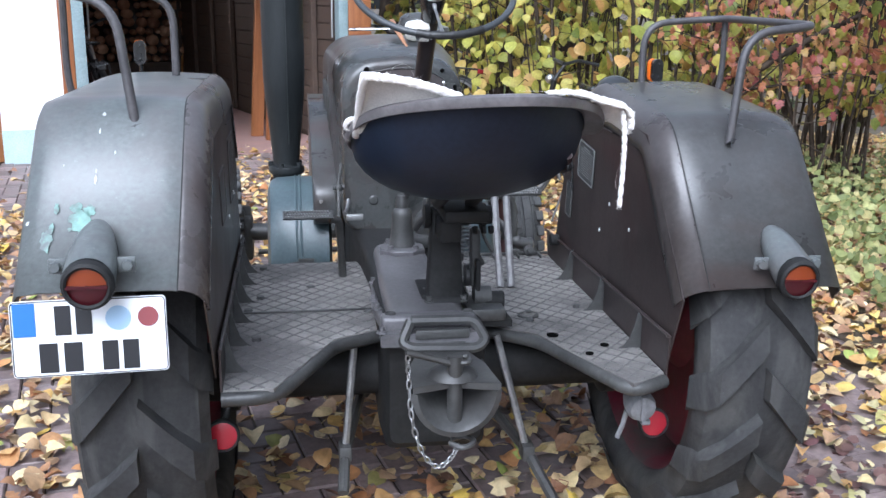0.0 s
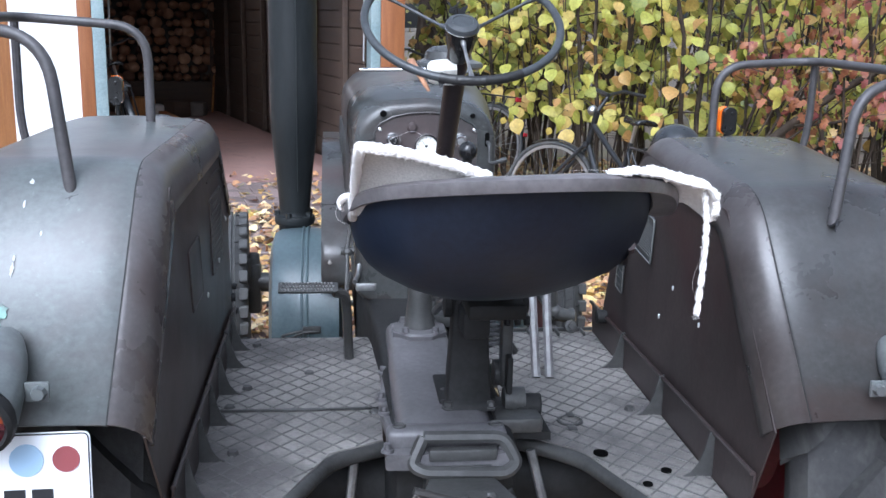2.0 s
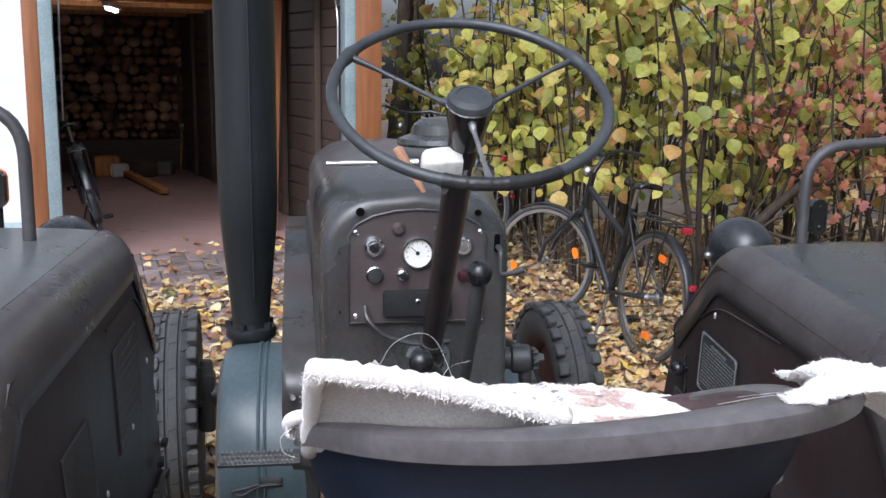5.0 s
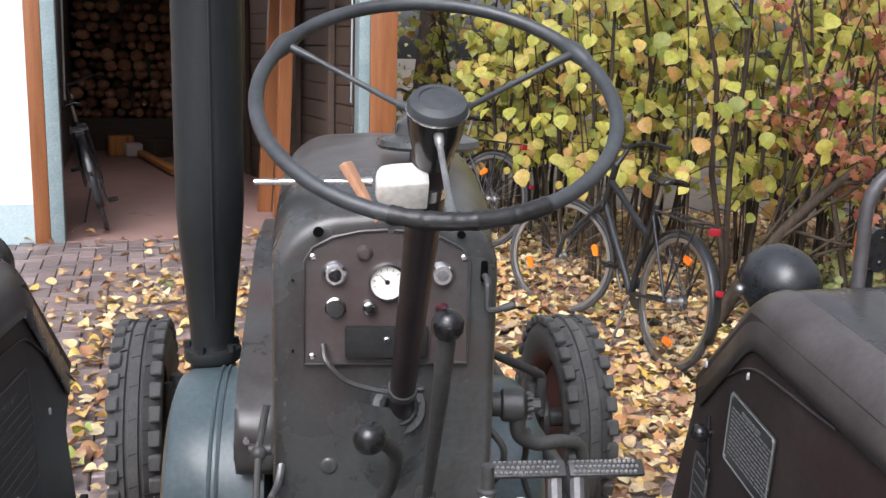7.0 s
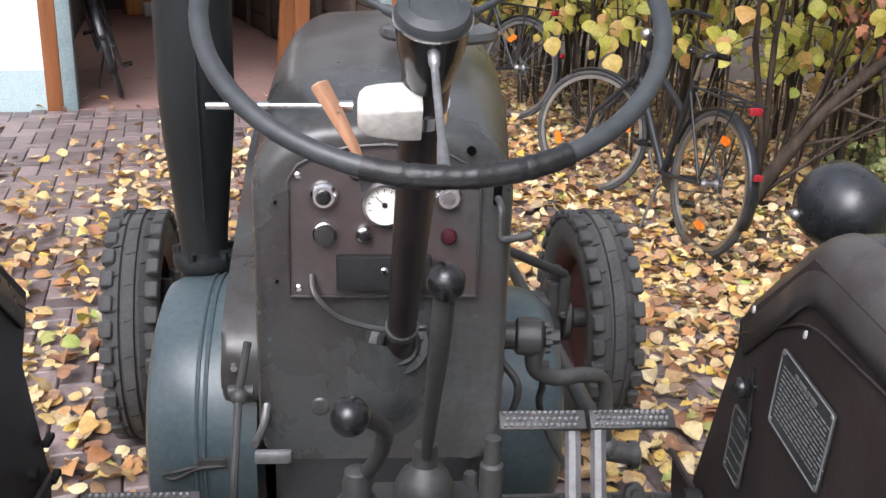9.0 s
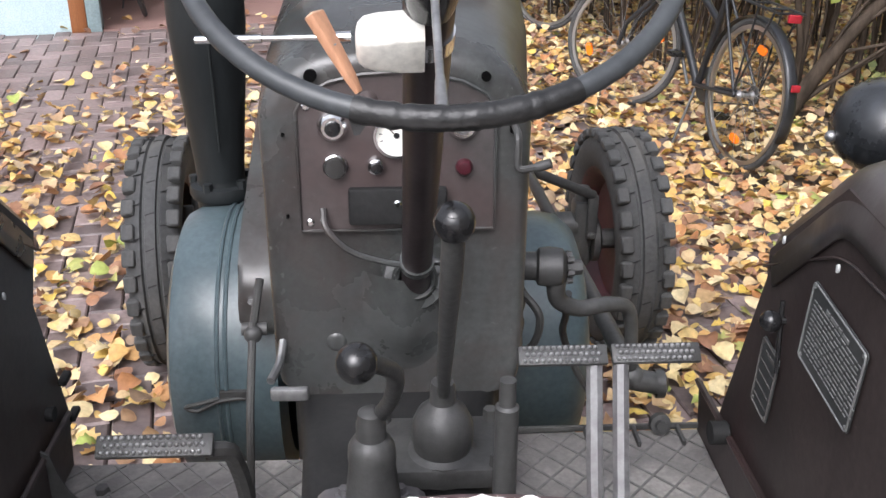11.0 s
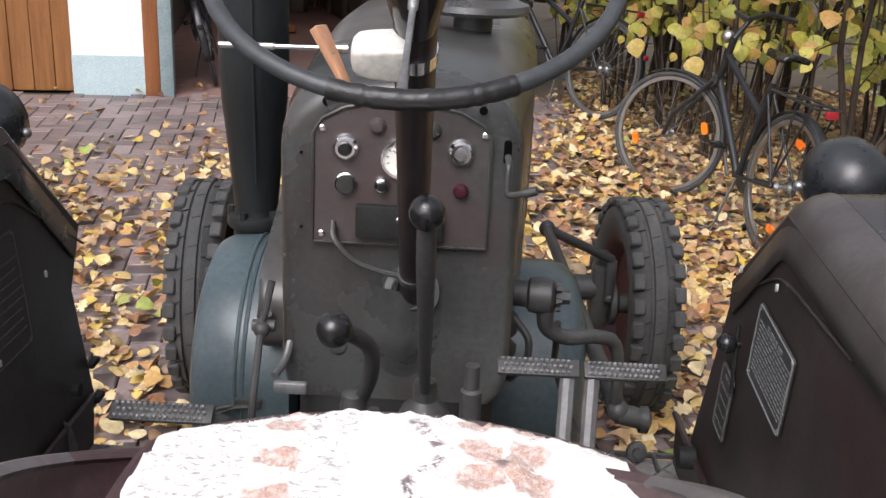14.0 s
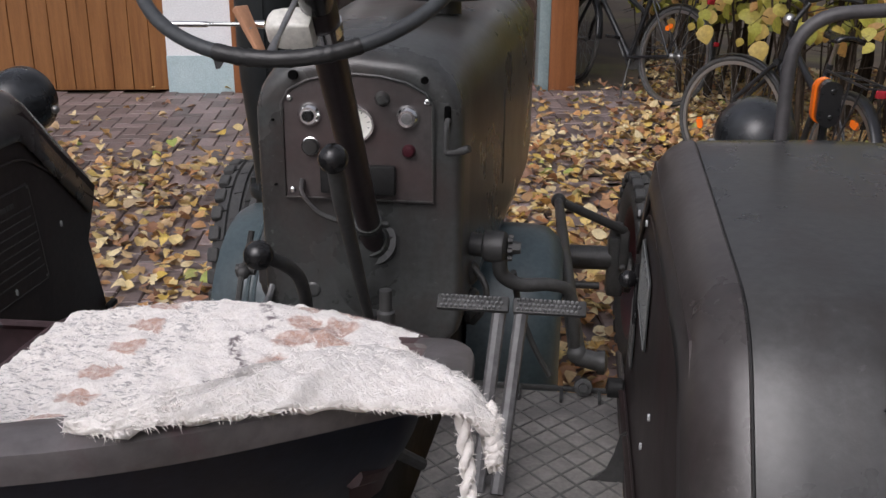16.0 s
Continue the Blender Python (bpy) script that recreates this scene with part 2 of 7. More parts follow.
CLOTH = surface("beige_backing_cloth", (0.44, 0.415, 0.385), (0.56, 0.53, 0.495), (0.8, 0.95), scale=12, fine=400, bump=0.3)
WOODDOOR = surface("varnished_orange_wood", (0.20, 0.080, 0.022), (0.285, 0.125, 0.038), (0.35, 0.5), scale=4, stain=(0.15, 0.055, 0.014), stain_at=(0.5, 0.75), bump=0.1, stretch=(9, 9, 0.5))
WOODPOST = surface("red_brown_post", (0.20, 0.07, 0.022), (0.30, 0.115, 0.04), (0.45, 0.6), scale=4, bump=0.15, stretch=(7, 7, 0.5))
PINE = surface("rough_pine_board", (0.34, 0.14, 0.035), (0.50, 0.22, 0.06), (0.6, 0.8), scale=4, stain=(0.16, 0.06, 0.02), stain_at=(0.5, 0.7), bump=0.2, stretch=(6, 6, 0.5))
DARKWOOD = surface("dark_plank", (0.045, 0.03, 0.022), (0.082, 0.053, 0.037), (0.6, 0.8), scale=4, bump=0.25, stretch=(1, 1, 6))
WHITEWALL = surface("white_render", (0.76, 0.77, 0.78), (0.82, 0.83, 0.84), (0.8, 0.9), scale=3, fine=120, bump=0.15)
PLINTH = surface("pale_blue_plinth", (0.40, 0.52, 0.54), (0.47, 0.58, 0.60), (0.7, 0.85), scale=5, fine=120, bump=0.12)
TEAL = surface("grey_teal_jamb", (0.20, 0.27, 0.28), (0.27, 0.34, 0.35), (0.45, 0.6), scale=6, bump=0.05)
GARFLOOR = surface("garage_floor", (0.21, 0.125, 0.11), (0.31, 0.19, 0.165), (0.6, 0.8), scale=3, stain=(0.09, 0.06, 0.05), bump=0.2)
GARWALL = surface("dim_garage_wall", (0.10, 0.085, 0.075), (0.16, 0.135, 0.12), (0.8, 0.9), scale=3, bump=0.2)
SOIL = surface("dark_leaf_soil", (0.06, 0.048, 0.038), (0.13, 0.10, 0.072), (0.85, 0.95), scale=2.2, fine=60, bump=0.6, stain=(0.15, 0.14, 0.06), stain_at=(0.52, 0.72), stain_scale=0.7)
PAVER = random_tone("clinker_paver", [(0.0, (0.120, 0.095, 0.093)), (0.5, (0.185, 0.143, 0.138)), (1.0, (0.270, 0.207, 0.200))], 0.5, island=False, fine=40)
PAVERFAR = random_tone("clinker_paver_far", [(0.0, (0.120, 0.095, 0.093)), (0.5, (0.185, 0.143, 0.138)), (1.0, (0.270, 0.207, 0.200))], 0.5, fine=40)
LITTER = random_tone("fallen_leaf", [(0.0, (0.64, 0.50, 0.24)), (0.1, (0.76, 0.65, 0.40)), (0.2, (0.58, 0.37, 0.11)), (0.29, (0.46, 0.25, 0.11)), (0.38, (0.22, 0.11, 0.07)), (0.46, (0.66, 0.49, 0.26)), (0.55, (0.30, 0.155, 0.095)), (0.63, (0.64, 0.49, 0.20)), (0.71, (0.45, 0.20, 0.075)), (0.79, (0.14, 0.075, 0.055)), (0.85, (0.72, 0.58, 0.34)), (0.92, (0.66, 0.47, 0.08)), (0.97, (0.27, 0.14, 0.09)), (0.99, (0.34, 0.40, 0.10))], 0.6, sub=0.12, fine=45)
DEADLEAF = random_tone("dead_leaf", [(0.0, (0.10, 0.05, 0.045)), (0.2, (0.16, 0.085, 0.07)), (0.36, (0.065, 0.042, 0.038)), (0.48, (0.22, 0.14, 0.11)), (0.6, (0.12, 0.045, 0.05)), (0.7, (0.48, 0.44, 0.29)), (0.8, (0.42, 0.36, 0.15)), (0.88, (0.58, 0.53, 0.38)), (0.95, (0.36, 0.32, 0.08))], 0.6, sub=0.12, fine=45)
GREENLEAF = random_tone("yellow_green_leaf", [(0.0, (0.13, 0.17, 0.03)), (0.16, (0.28, 0.29, 0.045)), (0.38, (0.40, 0.39, 0.065)), (0.75, (0.48, 0.41, 0.085)), (0.95, (0.46, 0.26, 0.08))], 0.55, sub=0.25, fine=50)
REDLEAF = random_tone("orange_red_leaf", [(0.0, (0.30, 0.10, 0.05)), (0.4, (0.38, 0.16, 0.07)), (0.7, (0.24, 0.055, 0.055)), (0.95, (0.36, 0.26, 0.07))], 0.5, sub=0.3, fine=50)
FARLEAF = random_tone("far_leaf", [(0.0, (0.05, 0.062, 0.02)), (0.4, (0.12, 0.13, 0.035)), (0.7, (0.21, 0.19, 0.05)), (0.95, (0.20, 0.115, 0.045))], 0.7, sub=0.25, fine=20)
BARK = surface("dark_brown_bark", (0.030, 0.024, 0.019), (0.085, 0.066, 0.051), (0.8, 0.95), scale=14, fine=80, bump=0.5, stretch=(1, 1, 0.3), spec=0.05)
FRAMEPAINT = surface("black_bike_paint", (0.012, 0.013, 0.015), (0.022, 0.024, 0.027), (0.25, 0.4), scale=10, bump=0.02)
ALU = plain("dull_aluminium", (0.5, 0.5, 0.5), 0.35, 1.0)
LOGEND = random_tone("log_end", [(0.0, (0.10, 0.045, 0.03)), (0.4, (0.34, 0.17, 0.10)), (1.0, (0.62, 0.36, 0.22))], 0.85, island=False, fine=30)
TUBE = plain("lamp_tube", (1.0, 0.95, 0.9), 0.4, emit=80.0)


def fleece_material(patterned):
    m, nt, bs = blank("patterned_fleece" if patterned else "white_fleece")
    co = obj_coords(nt)
    n = noise_tex(nt, 150, 4, 0.7, co)
    col = ramp(nt, n, [(0.3, (0.80, 0.755, 0.71)), (0.7, (0.94, 0.905, 0.87))])
    if patterned:
        sep = nt.nodes.new("ShaderNodeSeparateXYZ")
        wob = nt.nodes.new("ShaderNodeVectorMath")
        wob.operation = "ADD"
        nz = nt.nodes.new("ShaderNodeTexNoise")
        nz.inputs["Scale"].default_value = 60
        nt.links.new(co, nz.inputs["Vector"])
        sc = nt.nodes.new("ShaderNodeVectorMath")
        sc.operation = "MULTIPLY_ADD"
        sc.inputs[1].default_value, sc.inputs[2].default_value = (0.02, 0.02, 0), (-0.01, -0.01, 0)
        nt.links.new(nz.outputs["Color"], sc.inputs[0])
        nt.links.new(co, wob.inputs[0])
        nt.links.new(sc.outputs[0], wob.inputs[1])
        nt.links.new(wob.outputs[0], sep.inputs[0])
        x, y = sep.outputs[0], sep.outputs[1]

        def band(at, half):
            d = math_node(nt, "ABSOLUTE", math_node(nt, "SUBTRACT", x, at))
            return ramp(nt, math_node(nt, "DIVIDE", d, half), [(0.75, (1, 1, 1)), (1.0, (0, 0, 0))])

        def beads(period, duty):
            s = math_node(nt, "SINE", math_node(nt, "MULTIPLY", y, TAU / period))
            return ramp(nt, s, [(duty, (0, 0, 0)), (min(1.0, duty + 0.15), (1, 1, 1))])
        def petals(at):
            """A column of six-petalled blossoms."""
            ph = math_node(nt, "SUBTRACT", math_node(nt, "FRACT", math_node(nt, "ADD", math_node(nt, "MULTIPLY", y, 1 / 0.086), 0.535)), 0.5)
            py = math_node(nt, "MULTIPLY", ph, 0.086)
            px = math_node(nt, "SUBTRACT", x, at)
            r2 = math_node(nt, "SQRT", math_node(nt, "ADD", math_node(nt, "MULTIPLY", px, px), math_node(nt, "MULTIPLY", py, py)))
            ang = math_node(nt, "ARCTAN2", py, px)
            lobe = math_node(nt, "ABSOLUTE", math_node(nt, "SINE", math_node(nt, "MULTIPLY", ang, 2.0)))
            edge = math_node(nt, "MULTIPLY", math_node(nt, "POWER", lobe, 0.55), 0.040)
            fill = ramp(nt, math_node(nt, "SUBTRACT", r2, edge), [(0.0, (1, 1, 1)), (0.005, (0, 0, 0))])
            eye = ramp(nt, r2, [(0.005, (1, 1, 1)), (0.008, (0, 0, 0))])
            return fill, eye
        # two rows of rosy flowers and speckled grey bands beside them
        zig = math_node(nt, "MULTIPLY", math_node(nt, "SINE", math_node(nt, "MULTIPLY", y, TAU / 0.094)), 0.011)
        fl1, eye1 = petals(0.131)
        fl2 = mix_col(nt, 1.0, band(-0.028, 0.016), beads(0.048, 0.0), "MULTIPLY")
        rosy = mix_col(nt, 1.0, fl1, fl2, "ADD")
        mottle = ramp(nt, noise_tex(nt, 170, 3, 0.7, co), [(0.36, (0.45,) * 3), (0.58, (1.0,) * 3)])
        col = mix_col(nt, mix_col(nt, 1.0, rosy, mottle, "MULTIPLY"), col, (0.52, 0.33, 0.26))
        d = math_node(nt, "ABSOLUTE", math_node(nt, "SUBTRACT", math_node(nt, "SUBTRACT", x, zig), 0.077))
        dark = ramp(nt, math_node(nt, "DIVIDE", d, 0.008), [(0.25, (1, 1, 1)), (1.0, (0, 0, 0))])
        flat = nt.nodes.new("ShaderNodeMapping")
        flat.inputs["Scale"].default_value = (0.55, 1.6, 1.0)
        nt.links.new(co, flat.inputs["Vector"])
        speck = ramp(nt, noise_tex(nt, 190, 3, 0.65, flat.outputs[0]), [(0.53, (0, 0, 0)), (0.62, (0.9,) * 3)])
        broken = ramp(nt, noise_tex(nt, 120, 3, 0.7, co), [(0.46, (0.0,) * 3), (0.56, (0.95,) * 3)])
        col = mix_col(nt, mix_col(nt, 1.0, dark, broken, "MULTIPLY"), col, (0.15, 0.11, 0.115))
        grey = mix_col(nt, 1.0, mix_col(nt, 1.0, band(-0.082, 0.042), band(0.006, 0.022), "ADD"), speck, "MULTIPLY")
        col = mix_col(nt, grey, col, (0.36, 0.34, 0.335))
        col = mix_col(nt, eye1, col, (0.16, 0.10, 0.09))
    nt.links.new(col, bs.inputs["Base Color"])
    bs.inputs["Roughness"].default_value = 0.95
    bs.inputs["Sheen Weight"].default_value = 0.3
    add_bump(nt, bs, n, 0.5, 0.005)
    tr = nt.nodes.new("ShaderNodeBsdfTranslucent")
    nt.links.new(col, tr.inputs[0])
    mx = nt.nodes.new("ShaderNodeMixShader")
    mx.inputs[0].default_value = 0.06
    nt.links.new(bs.outputs[0], mx.inputs[1])
    nt.links.new(tr.outputs[0], mx.inputs[2])
    nt.links.new(mx.outputs[0], nt.nodes["Material Output"].inputs[0])
    return m


FLEECE, FLEECE_P = fleece_material(False), fleece_material(True)


# ---- mesh helpers ----
def mk():
    return bmesh.new()


def place(bm, vs, m):
    if m is not None:
        for v in vs:
            v.co = m @ v.co


def box(bm, c, s, m=None, bev=0.0, seg=2):
    vs = bmesh.ops.create_cube(bm, size=1.0)["verts"]
    for v in vs:
        v.co = V((v.co.x * s[0] + c[0], v.co.y * s[1] + c[1], v.co.z * s[2] + c[2]))
    if bev:
        es = list({e for v in vs for e in v.link_edges})
        r = bmesh.ops.bevel(bm, geom=es, offset=bev, segments=seg, profile=0.5, affect="EDGES")
        vs = list({v for f in r["faces"] for v in f.verts} | {v for v in vs if v.is_valid})
    place(bm, vs, m)


def curve_pts(pts, k=6):
    """Catmull-Rom through the points."""
    p = [V(q) for q in pts]
    p = [2 * p[0] - p[1], *p, 2 * p[-1] - p[-2]]
    out = []
    for i in range(1, len(p) - 2):
        for j in range(k):
            t = j / k
            a, b, c, d = p[i - 1], p[i], p[i + 1], p[i + 2]
            out.append(0.5 * (2 * b + (c - a) * t + (2 * a - 5 * b + 4 * c - d) * t * t + (3 * b - a - 3 * c + d) * t ** 3))
    return [*out, p[-2]]


def fillet(pts, rad, k=5):
    """A polyline with its corners rounded."""
    p = [V(q) for q in pts]
    out = [p[0]]
    for a, b, c in zip(p, p[1:], p[2:]):
        u, w = (a - b), (c - b)
        r = min(rad, 0.49 * u.length, 0.49 * w.length)
        s, e = b + u.normalized() * r, b + w.normalized() * r
        out += [s.lerp(b, t).lerp(b.lerp(e, t), t) for t in (j / k for j in range(k + 1))]
    return [*out, p[-1]]


def tube(bm, pts, r, n=10, closed=False):
    p = [V(q) for q in pts]
    rs = r if isinstance(r, (list, tuple)) else [r] * len(p)
    tang = []
    for i in range(len(p)):
        a, b = (p[i - 1], p[(i + 1) % len(p)]) if closed else (p[max(i - 1, 0)], p[min(i + 1, len(p) - 1)])
        tang.append((b - a).normalized())
    side = tang[0].orthogonal().normalized()
    rings = []
    for q, t, rad in zip(p, tang, rs):
        side = (side - t * side.dot(t)).normalized()
        other = t.cross(side)
        rings.append([bm.verts.new(q + (side * math.cos(TAU * j / n) + other * math.sin(TAU * j / n)) * rad) for j in range(n)])
    for i in range(len(p) if closed else len(p) - 1):
        a, b = rings[i], rings[(i + 1) % len(p)]
        for j in range(n):
            bm.faces.new((a[j], a[(j + 1) % n], b[(j + 1) % n], b[j]))
    if not closed:
        bm.faces.new(rings[0][::-1])
        bm.faces.new(rings[-1])


def lathe(bm, prof, m=None, n=24):
    """Turns (radius, height) round the local z axis."""
    rings = []
    for r, h in prof:
        if r < 1e-6:
            rings.append([bm.verts.new((0, 0, h))])
        else:
            rings.append([bm.verts.new((r * math.cos(TAU * j / n), r * math.sin(TAU * j / n), h)) for j in range(n)])
    for a, b in zip(rings, rings[1:]):
        for j in range(n):
            k = (j + 1) % n
            if len(a) == 1 and len(b) > 1:
                bm.faces.new((a[0], b[k], b[j]))
            elif len(b) == 1 and len(a) > 1:
                bm.faces.new((a[j], a[k], b[0]))
            elif len(a) > 1:
                bm.faces.new((a[j], a[k], b[k], b[j]))
    place(bm, [v for r in rings for v in r], m)


def along(p, d):
    """A pose at p whose z axis points along d."""
    return Matrix.Translation(p) @ V(d).to_track_quat("Z", "Y").to_matrix().to_4x4()


AX_X, AX_Y = Matrix.Rotation(radians(90), 4, "Y"), Matrix.Rotation(radians(-90), 4, "X")


def rod(bm, a, b, r, n=10):
    tube(bm, [a, b], r, n)


def ball(bm, c, r, m=None, n=16, squash=(1, 1, 1)):
    vs = bmesh.ops.create_uvsphere(bm, u_segments=n, v_segments=max(6, n // 2), radius=r)["verts"]
    for v in vs:
        v.co = V((v.co.x * squash[0], v.co.y * squash[1], v.co.z * squash[2]))
    place(bm, vs, m)
    for v in vs:
        v.co += V(c)


def slab(bm, outline, depth, m=None):
    """A flat outline in local xy, thick along z."""
    lo = [bm.verts.new((x, y, 0)) for x, y in outline]
    hi = [bm.verts.new((x, y, depth)) for x, y in outline]
    bm.faces.new(lo[::-1])
    bm.faces.new(hi)
    for j in range(len(lo)):
        k = (j + 1) % len(lo)
        bm.faces.new((lo[j], lo[k], hi[k], hi[j]))
    place(bm, lo + hi, m)


def sheet(bm, rows, closed=False):
    g = [[bm.verts.new(p) for p in row] for row in rows]
    for a, b in zip(g, g[1:]):
        n = len(a)
        for j in range(n if closed else n - 1):
            k = (j + 1) % n
            bm.faces.new((a[j], a[k], b[k], b[j]))
    return g


def loft(bm, rings, caps=True):
    g = sheet(bm, rings, True)
    if caps:
        bm.faces.new(g[0])
        bm.faces.new(g[-1])


def finish(name, bm, material, sharp=38):
    bmesh.ops.recalc_face_normals(bm, faces=bm.faces)
    for e in bm.edges:
        if len(e.link_faces) == 2 and e.calc_face_angle(0) > radians(sharp):
            e.smooth = False
    for f in bm.faces:
        f.smooth = True
    me = bpy.data.meshes.new(name)
    bm.to_mesh(me)
    bm.free()
    me.materials.append(material)
    return me


def part(name, bm, material, parent, label="", sharp=38):
    ob = new(name, finish(name, bm, material, sharp))
    ob.parent = parent
    return tagged(ob, label)


def thing(name, label, category, m=None, group="", kind=""):
    ob = new(name)
    ob.matrix_basis = m if m is not None else Matrix()
    return tagged(ob, label, category, group, kind)


def solo(name, bm, material, label, category, m=None, group="", kind="", sharp=38):
    ob = new(name, finish(name, bm, material, sharp))
    if m is not None:
        ob.matrix_basis = m
    return tagged(ob, label, category, group, kind)


def solidify(ob, t, offset=-1):
    s = ob.modifiers.new("thickness", "SOLIDIFY")
    s.thickness, s.offset = t, offset


def rect(x0, y0, x1, y1, r, k=4):
    out = []
    for cx, cy, a in ((x1 - r, y0 + r, -90), (x1 - r, y1 - r, 0), (x0 + r, y1 - r, 90), (x0 + r, y0 + r, 180)):
        out += [(cx + r * math.cos(radians(a + 90 * j / k)), cy + r * math.sin(radians(a + 90 * j / k))) for j in range(k + 1)]
    return out


def smooth_step(a, b, v):
    t = min(1.0, max(0.0, (v - a) / (b - a)))
    return t * t * (3 - 2 * t)


def ground_z(x, y):
    return -0.17 * smooth_step(-0.3, 0.7, x) * smooth_step(4.4, 6.0, y)


# ---- large structure: ground ----
def build_ground():
    bm = mk()
    xs = [-120, -60, -30, -15, *[-8 + 0.5 * i for i in range(33)], 15, 30, 60, 120]
    ys = [-120, -60, -30, -15, *[-6 + 0.5 * i for i in range(41)], 25, 45, 80, 120]
    sheet(bm, [[(x, y, ground_z(x, y) - 0.035 + (0.02 * noise.noise(V((x * 0.7, y * 0.7, 0))) if x > 1.2 else 0)) for x in xs] for y in ys])
    solo("ground", bm, SOIL, "dark soil and joint sand under paving and fallen leaves", "ground", kind="structure")


build_ground()


# ---- large structure: garage ----
GARAGE = pose(-2.83, 7.79, 0, 0, 0, 20)


def build_garage():
    def wall(name, parts, material, label, bev=0.0):
        bm = mk()
        for c, s in parts:
            box(bm, c, s, bev=bev)
        return solo(name, bm, material, label, "wall", GARAGE, kind="structure")
    # white pillar between the two doors, its pale blue foot, the front beam
    wall("wall_pillar", [((-0.425, 0.15, 1.33), (0.47, 0.3, 2.16))], WHITEWALL, "white rendered pillar between two garage doors")
    wall("plinth", [((-0.425, 0.14, 0.09), (0.474, 0.3, 0.34))], PLINTH, "pale blue painted foot of the garage pillar")
    wall("wall_front_beam", [((0.2, 0.15, 2.70), (7.0, 0.3, 0.6))], WHITEWALL, "white rendered wall above the garage doors")
    wall("wall_left_end", [((-3.9, 0.15, 1.2), (1.0, 0.3, 2.5))], WHITEWALL, "white rendered end of the garage front")
    wall("wall_left_side", [((-4.4, 3.2, 1.45), (0.2, 6.4, 3.1))], WHITEWALL, "white rendered side wall of the garage")
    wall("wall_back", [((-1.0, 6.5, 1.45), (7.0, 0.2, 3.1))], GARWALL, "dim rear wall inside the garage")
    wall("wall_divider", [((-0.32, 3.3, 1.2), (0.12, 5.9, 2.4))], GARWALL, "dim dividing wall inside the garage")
    bm = mk()
    box(bm, (-1.0, 3.2, 2.12), (7.0, 6.2, 0.1))
    for i in range(6):
        box(bm, (0.9, 0.9 + 0.95 * i, 2.0), (2.4, 0.09, 0.14))
    solo("ceiling", bm, PINE, "low timber garage ceiling with beams", "ceiling", GARAGE, kind="structure")
    bm = mk()
    box(bm, (-1.0, 3.2, 3.05), (7.4, 6.9, 0.12))
    solo("roof", bm, DARKWOOD, "flat dark roof of the garage", "roof", GARAGE, kind="structure")
    bm = mk()
    box(bm, (0.9, 3.2, -0.03), (2.6, 6.4, 0.06))
    solo("floor", bm, GARFLOOR, "reddish brown garage floor", "floor", GARAGE, kind="structure")
    for name, x0, x1, mat_, lab in (("jamb_post", -0.19, -0.09, WOODPOST, "red-brown varnished wooden door post"), ("jamb_strip", -0.088, 0.0, TEAL, "grey-teal metal door jamb"),
                                    ("jamb_strip", 2.02, 2.10, TEAL, "grey-teal metal door jamb"), ("jamb_post", 2.102, 2.30, WOODPOST, "red-brown varnished wooden door post")):
        bm = mk()
        box(bm, ((x0 + x1) / 2, 0.05, 1.17), (x1 - x0, 0.16, 2.42), bev=0.004)
        solo(name, bm, mat_, lab, "door jamb", GARAGE, kind="structure")
    # guide rails of the open sectional door
    for x in (0.03, 1.99):
        bm = mk()
        tube(bm, fillet([(x, 0.1, 0.95), (x + 0.01, 0.12, 1.75), (x + 0.01, 0.3, 1.93)], 0.1), 0.008, 8)
        solo("door_cable", bm, ALU, "thin grey door cable beside the jamb", "cable", GARAGE)
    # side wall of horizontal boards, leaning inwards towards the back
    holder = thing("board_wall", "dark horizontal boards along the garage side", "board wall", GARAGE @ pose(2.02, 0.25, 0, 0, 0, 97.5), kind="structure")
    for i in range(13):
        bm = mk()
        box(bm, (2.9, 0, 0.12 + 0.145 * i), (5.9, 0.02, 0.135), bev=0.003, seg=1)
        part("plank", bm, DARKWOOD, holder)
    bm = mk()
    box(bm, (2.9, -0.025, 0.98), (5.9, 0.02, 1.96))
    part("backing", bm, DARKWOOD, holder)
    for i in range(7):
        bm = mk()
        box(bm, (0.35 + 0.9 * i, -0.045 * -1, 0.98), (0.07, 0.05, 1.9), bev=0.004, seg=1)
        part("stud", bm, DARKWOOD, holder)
    # orange timber leaning near the entrance
    for k, (x, y, tx) in enumerate(((1.56, 0.75, 0.10), (1.47, 1.05, 0.16))):
        bm = mk()
        box(bm, (0, 0, 0.93), (0.11, 0.05, 1.86), bev=0.004, seg=1)
        solo("leaning_board", bm, WOODPOST, "red-brown pine board leaning upright in the garage", "board", GARAGE @ pose(x, y, 0, 0, math.degrees(tx) * 0.4, 10), group="leaning boards")
    # wooden double door of the other bay, closed
    door = thing("garage_door", "closed varnished orange-brown plank garage door", "garage door", GARAGE @ pose(-0.66, 0.16, -0.01))
    for i in range(18):
        bm = mk()
        box(bm, (-0.075 - 0.14 * i, 0.0, 1.05), (0.1385, 0.04, 2.1), bev=0.004, seg=1)
        part("plank", bm, WOODDOOR, door)
    bm = mk()
    box(bm, (-1.26, 0.03, 1.05), (2.6, 0.02, 2.1))
    part("backing", bm, WOODPOST, door)
    bm = mk()
    box(bm, (-0.01 + 0.02, -0.05, 1.05), (0.036, 0.1, 2.12), bev=0.004)
    part("door_edge", bm, WOODPOST, door, "dark red-brown edge strip")
    # stacked firewood against the back wall
    rnd = random.Random(4)
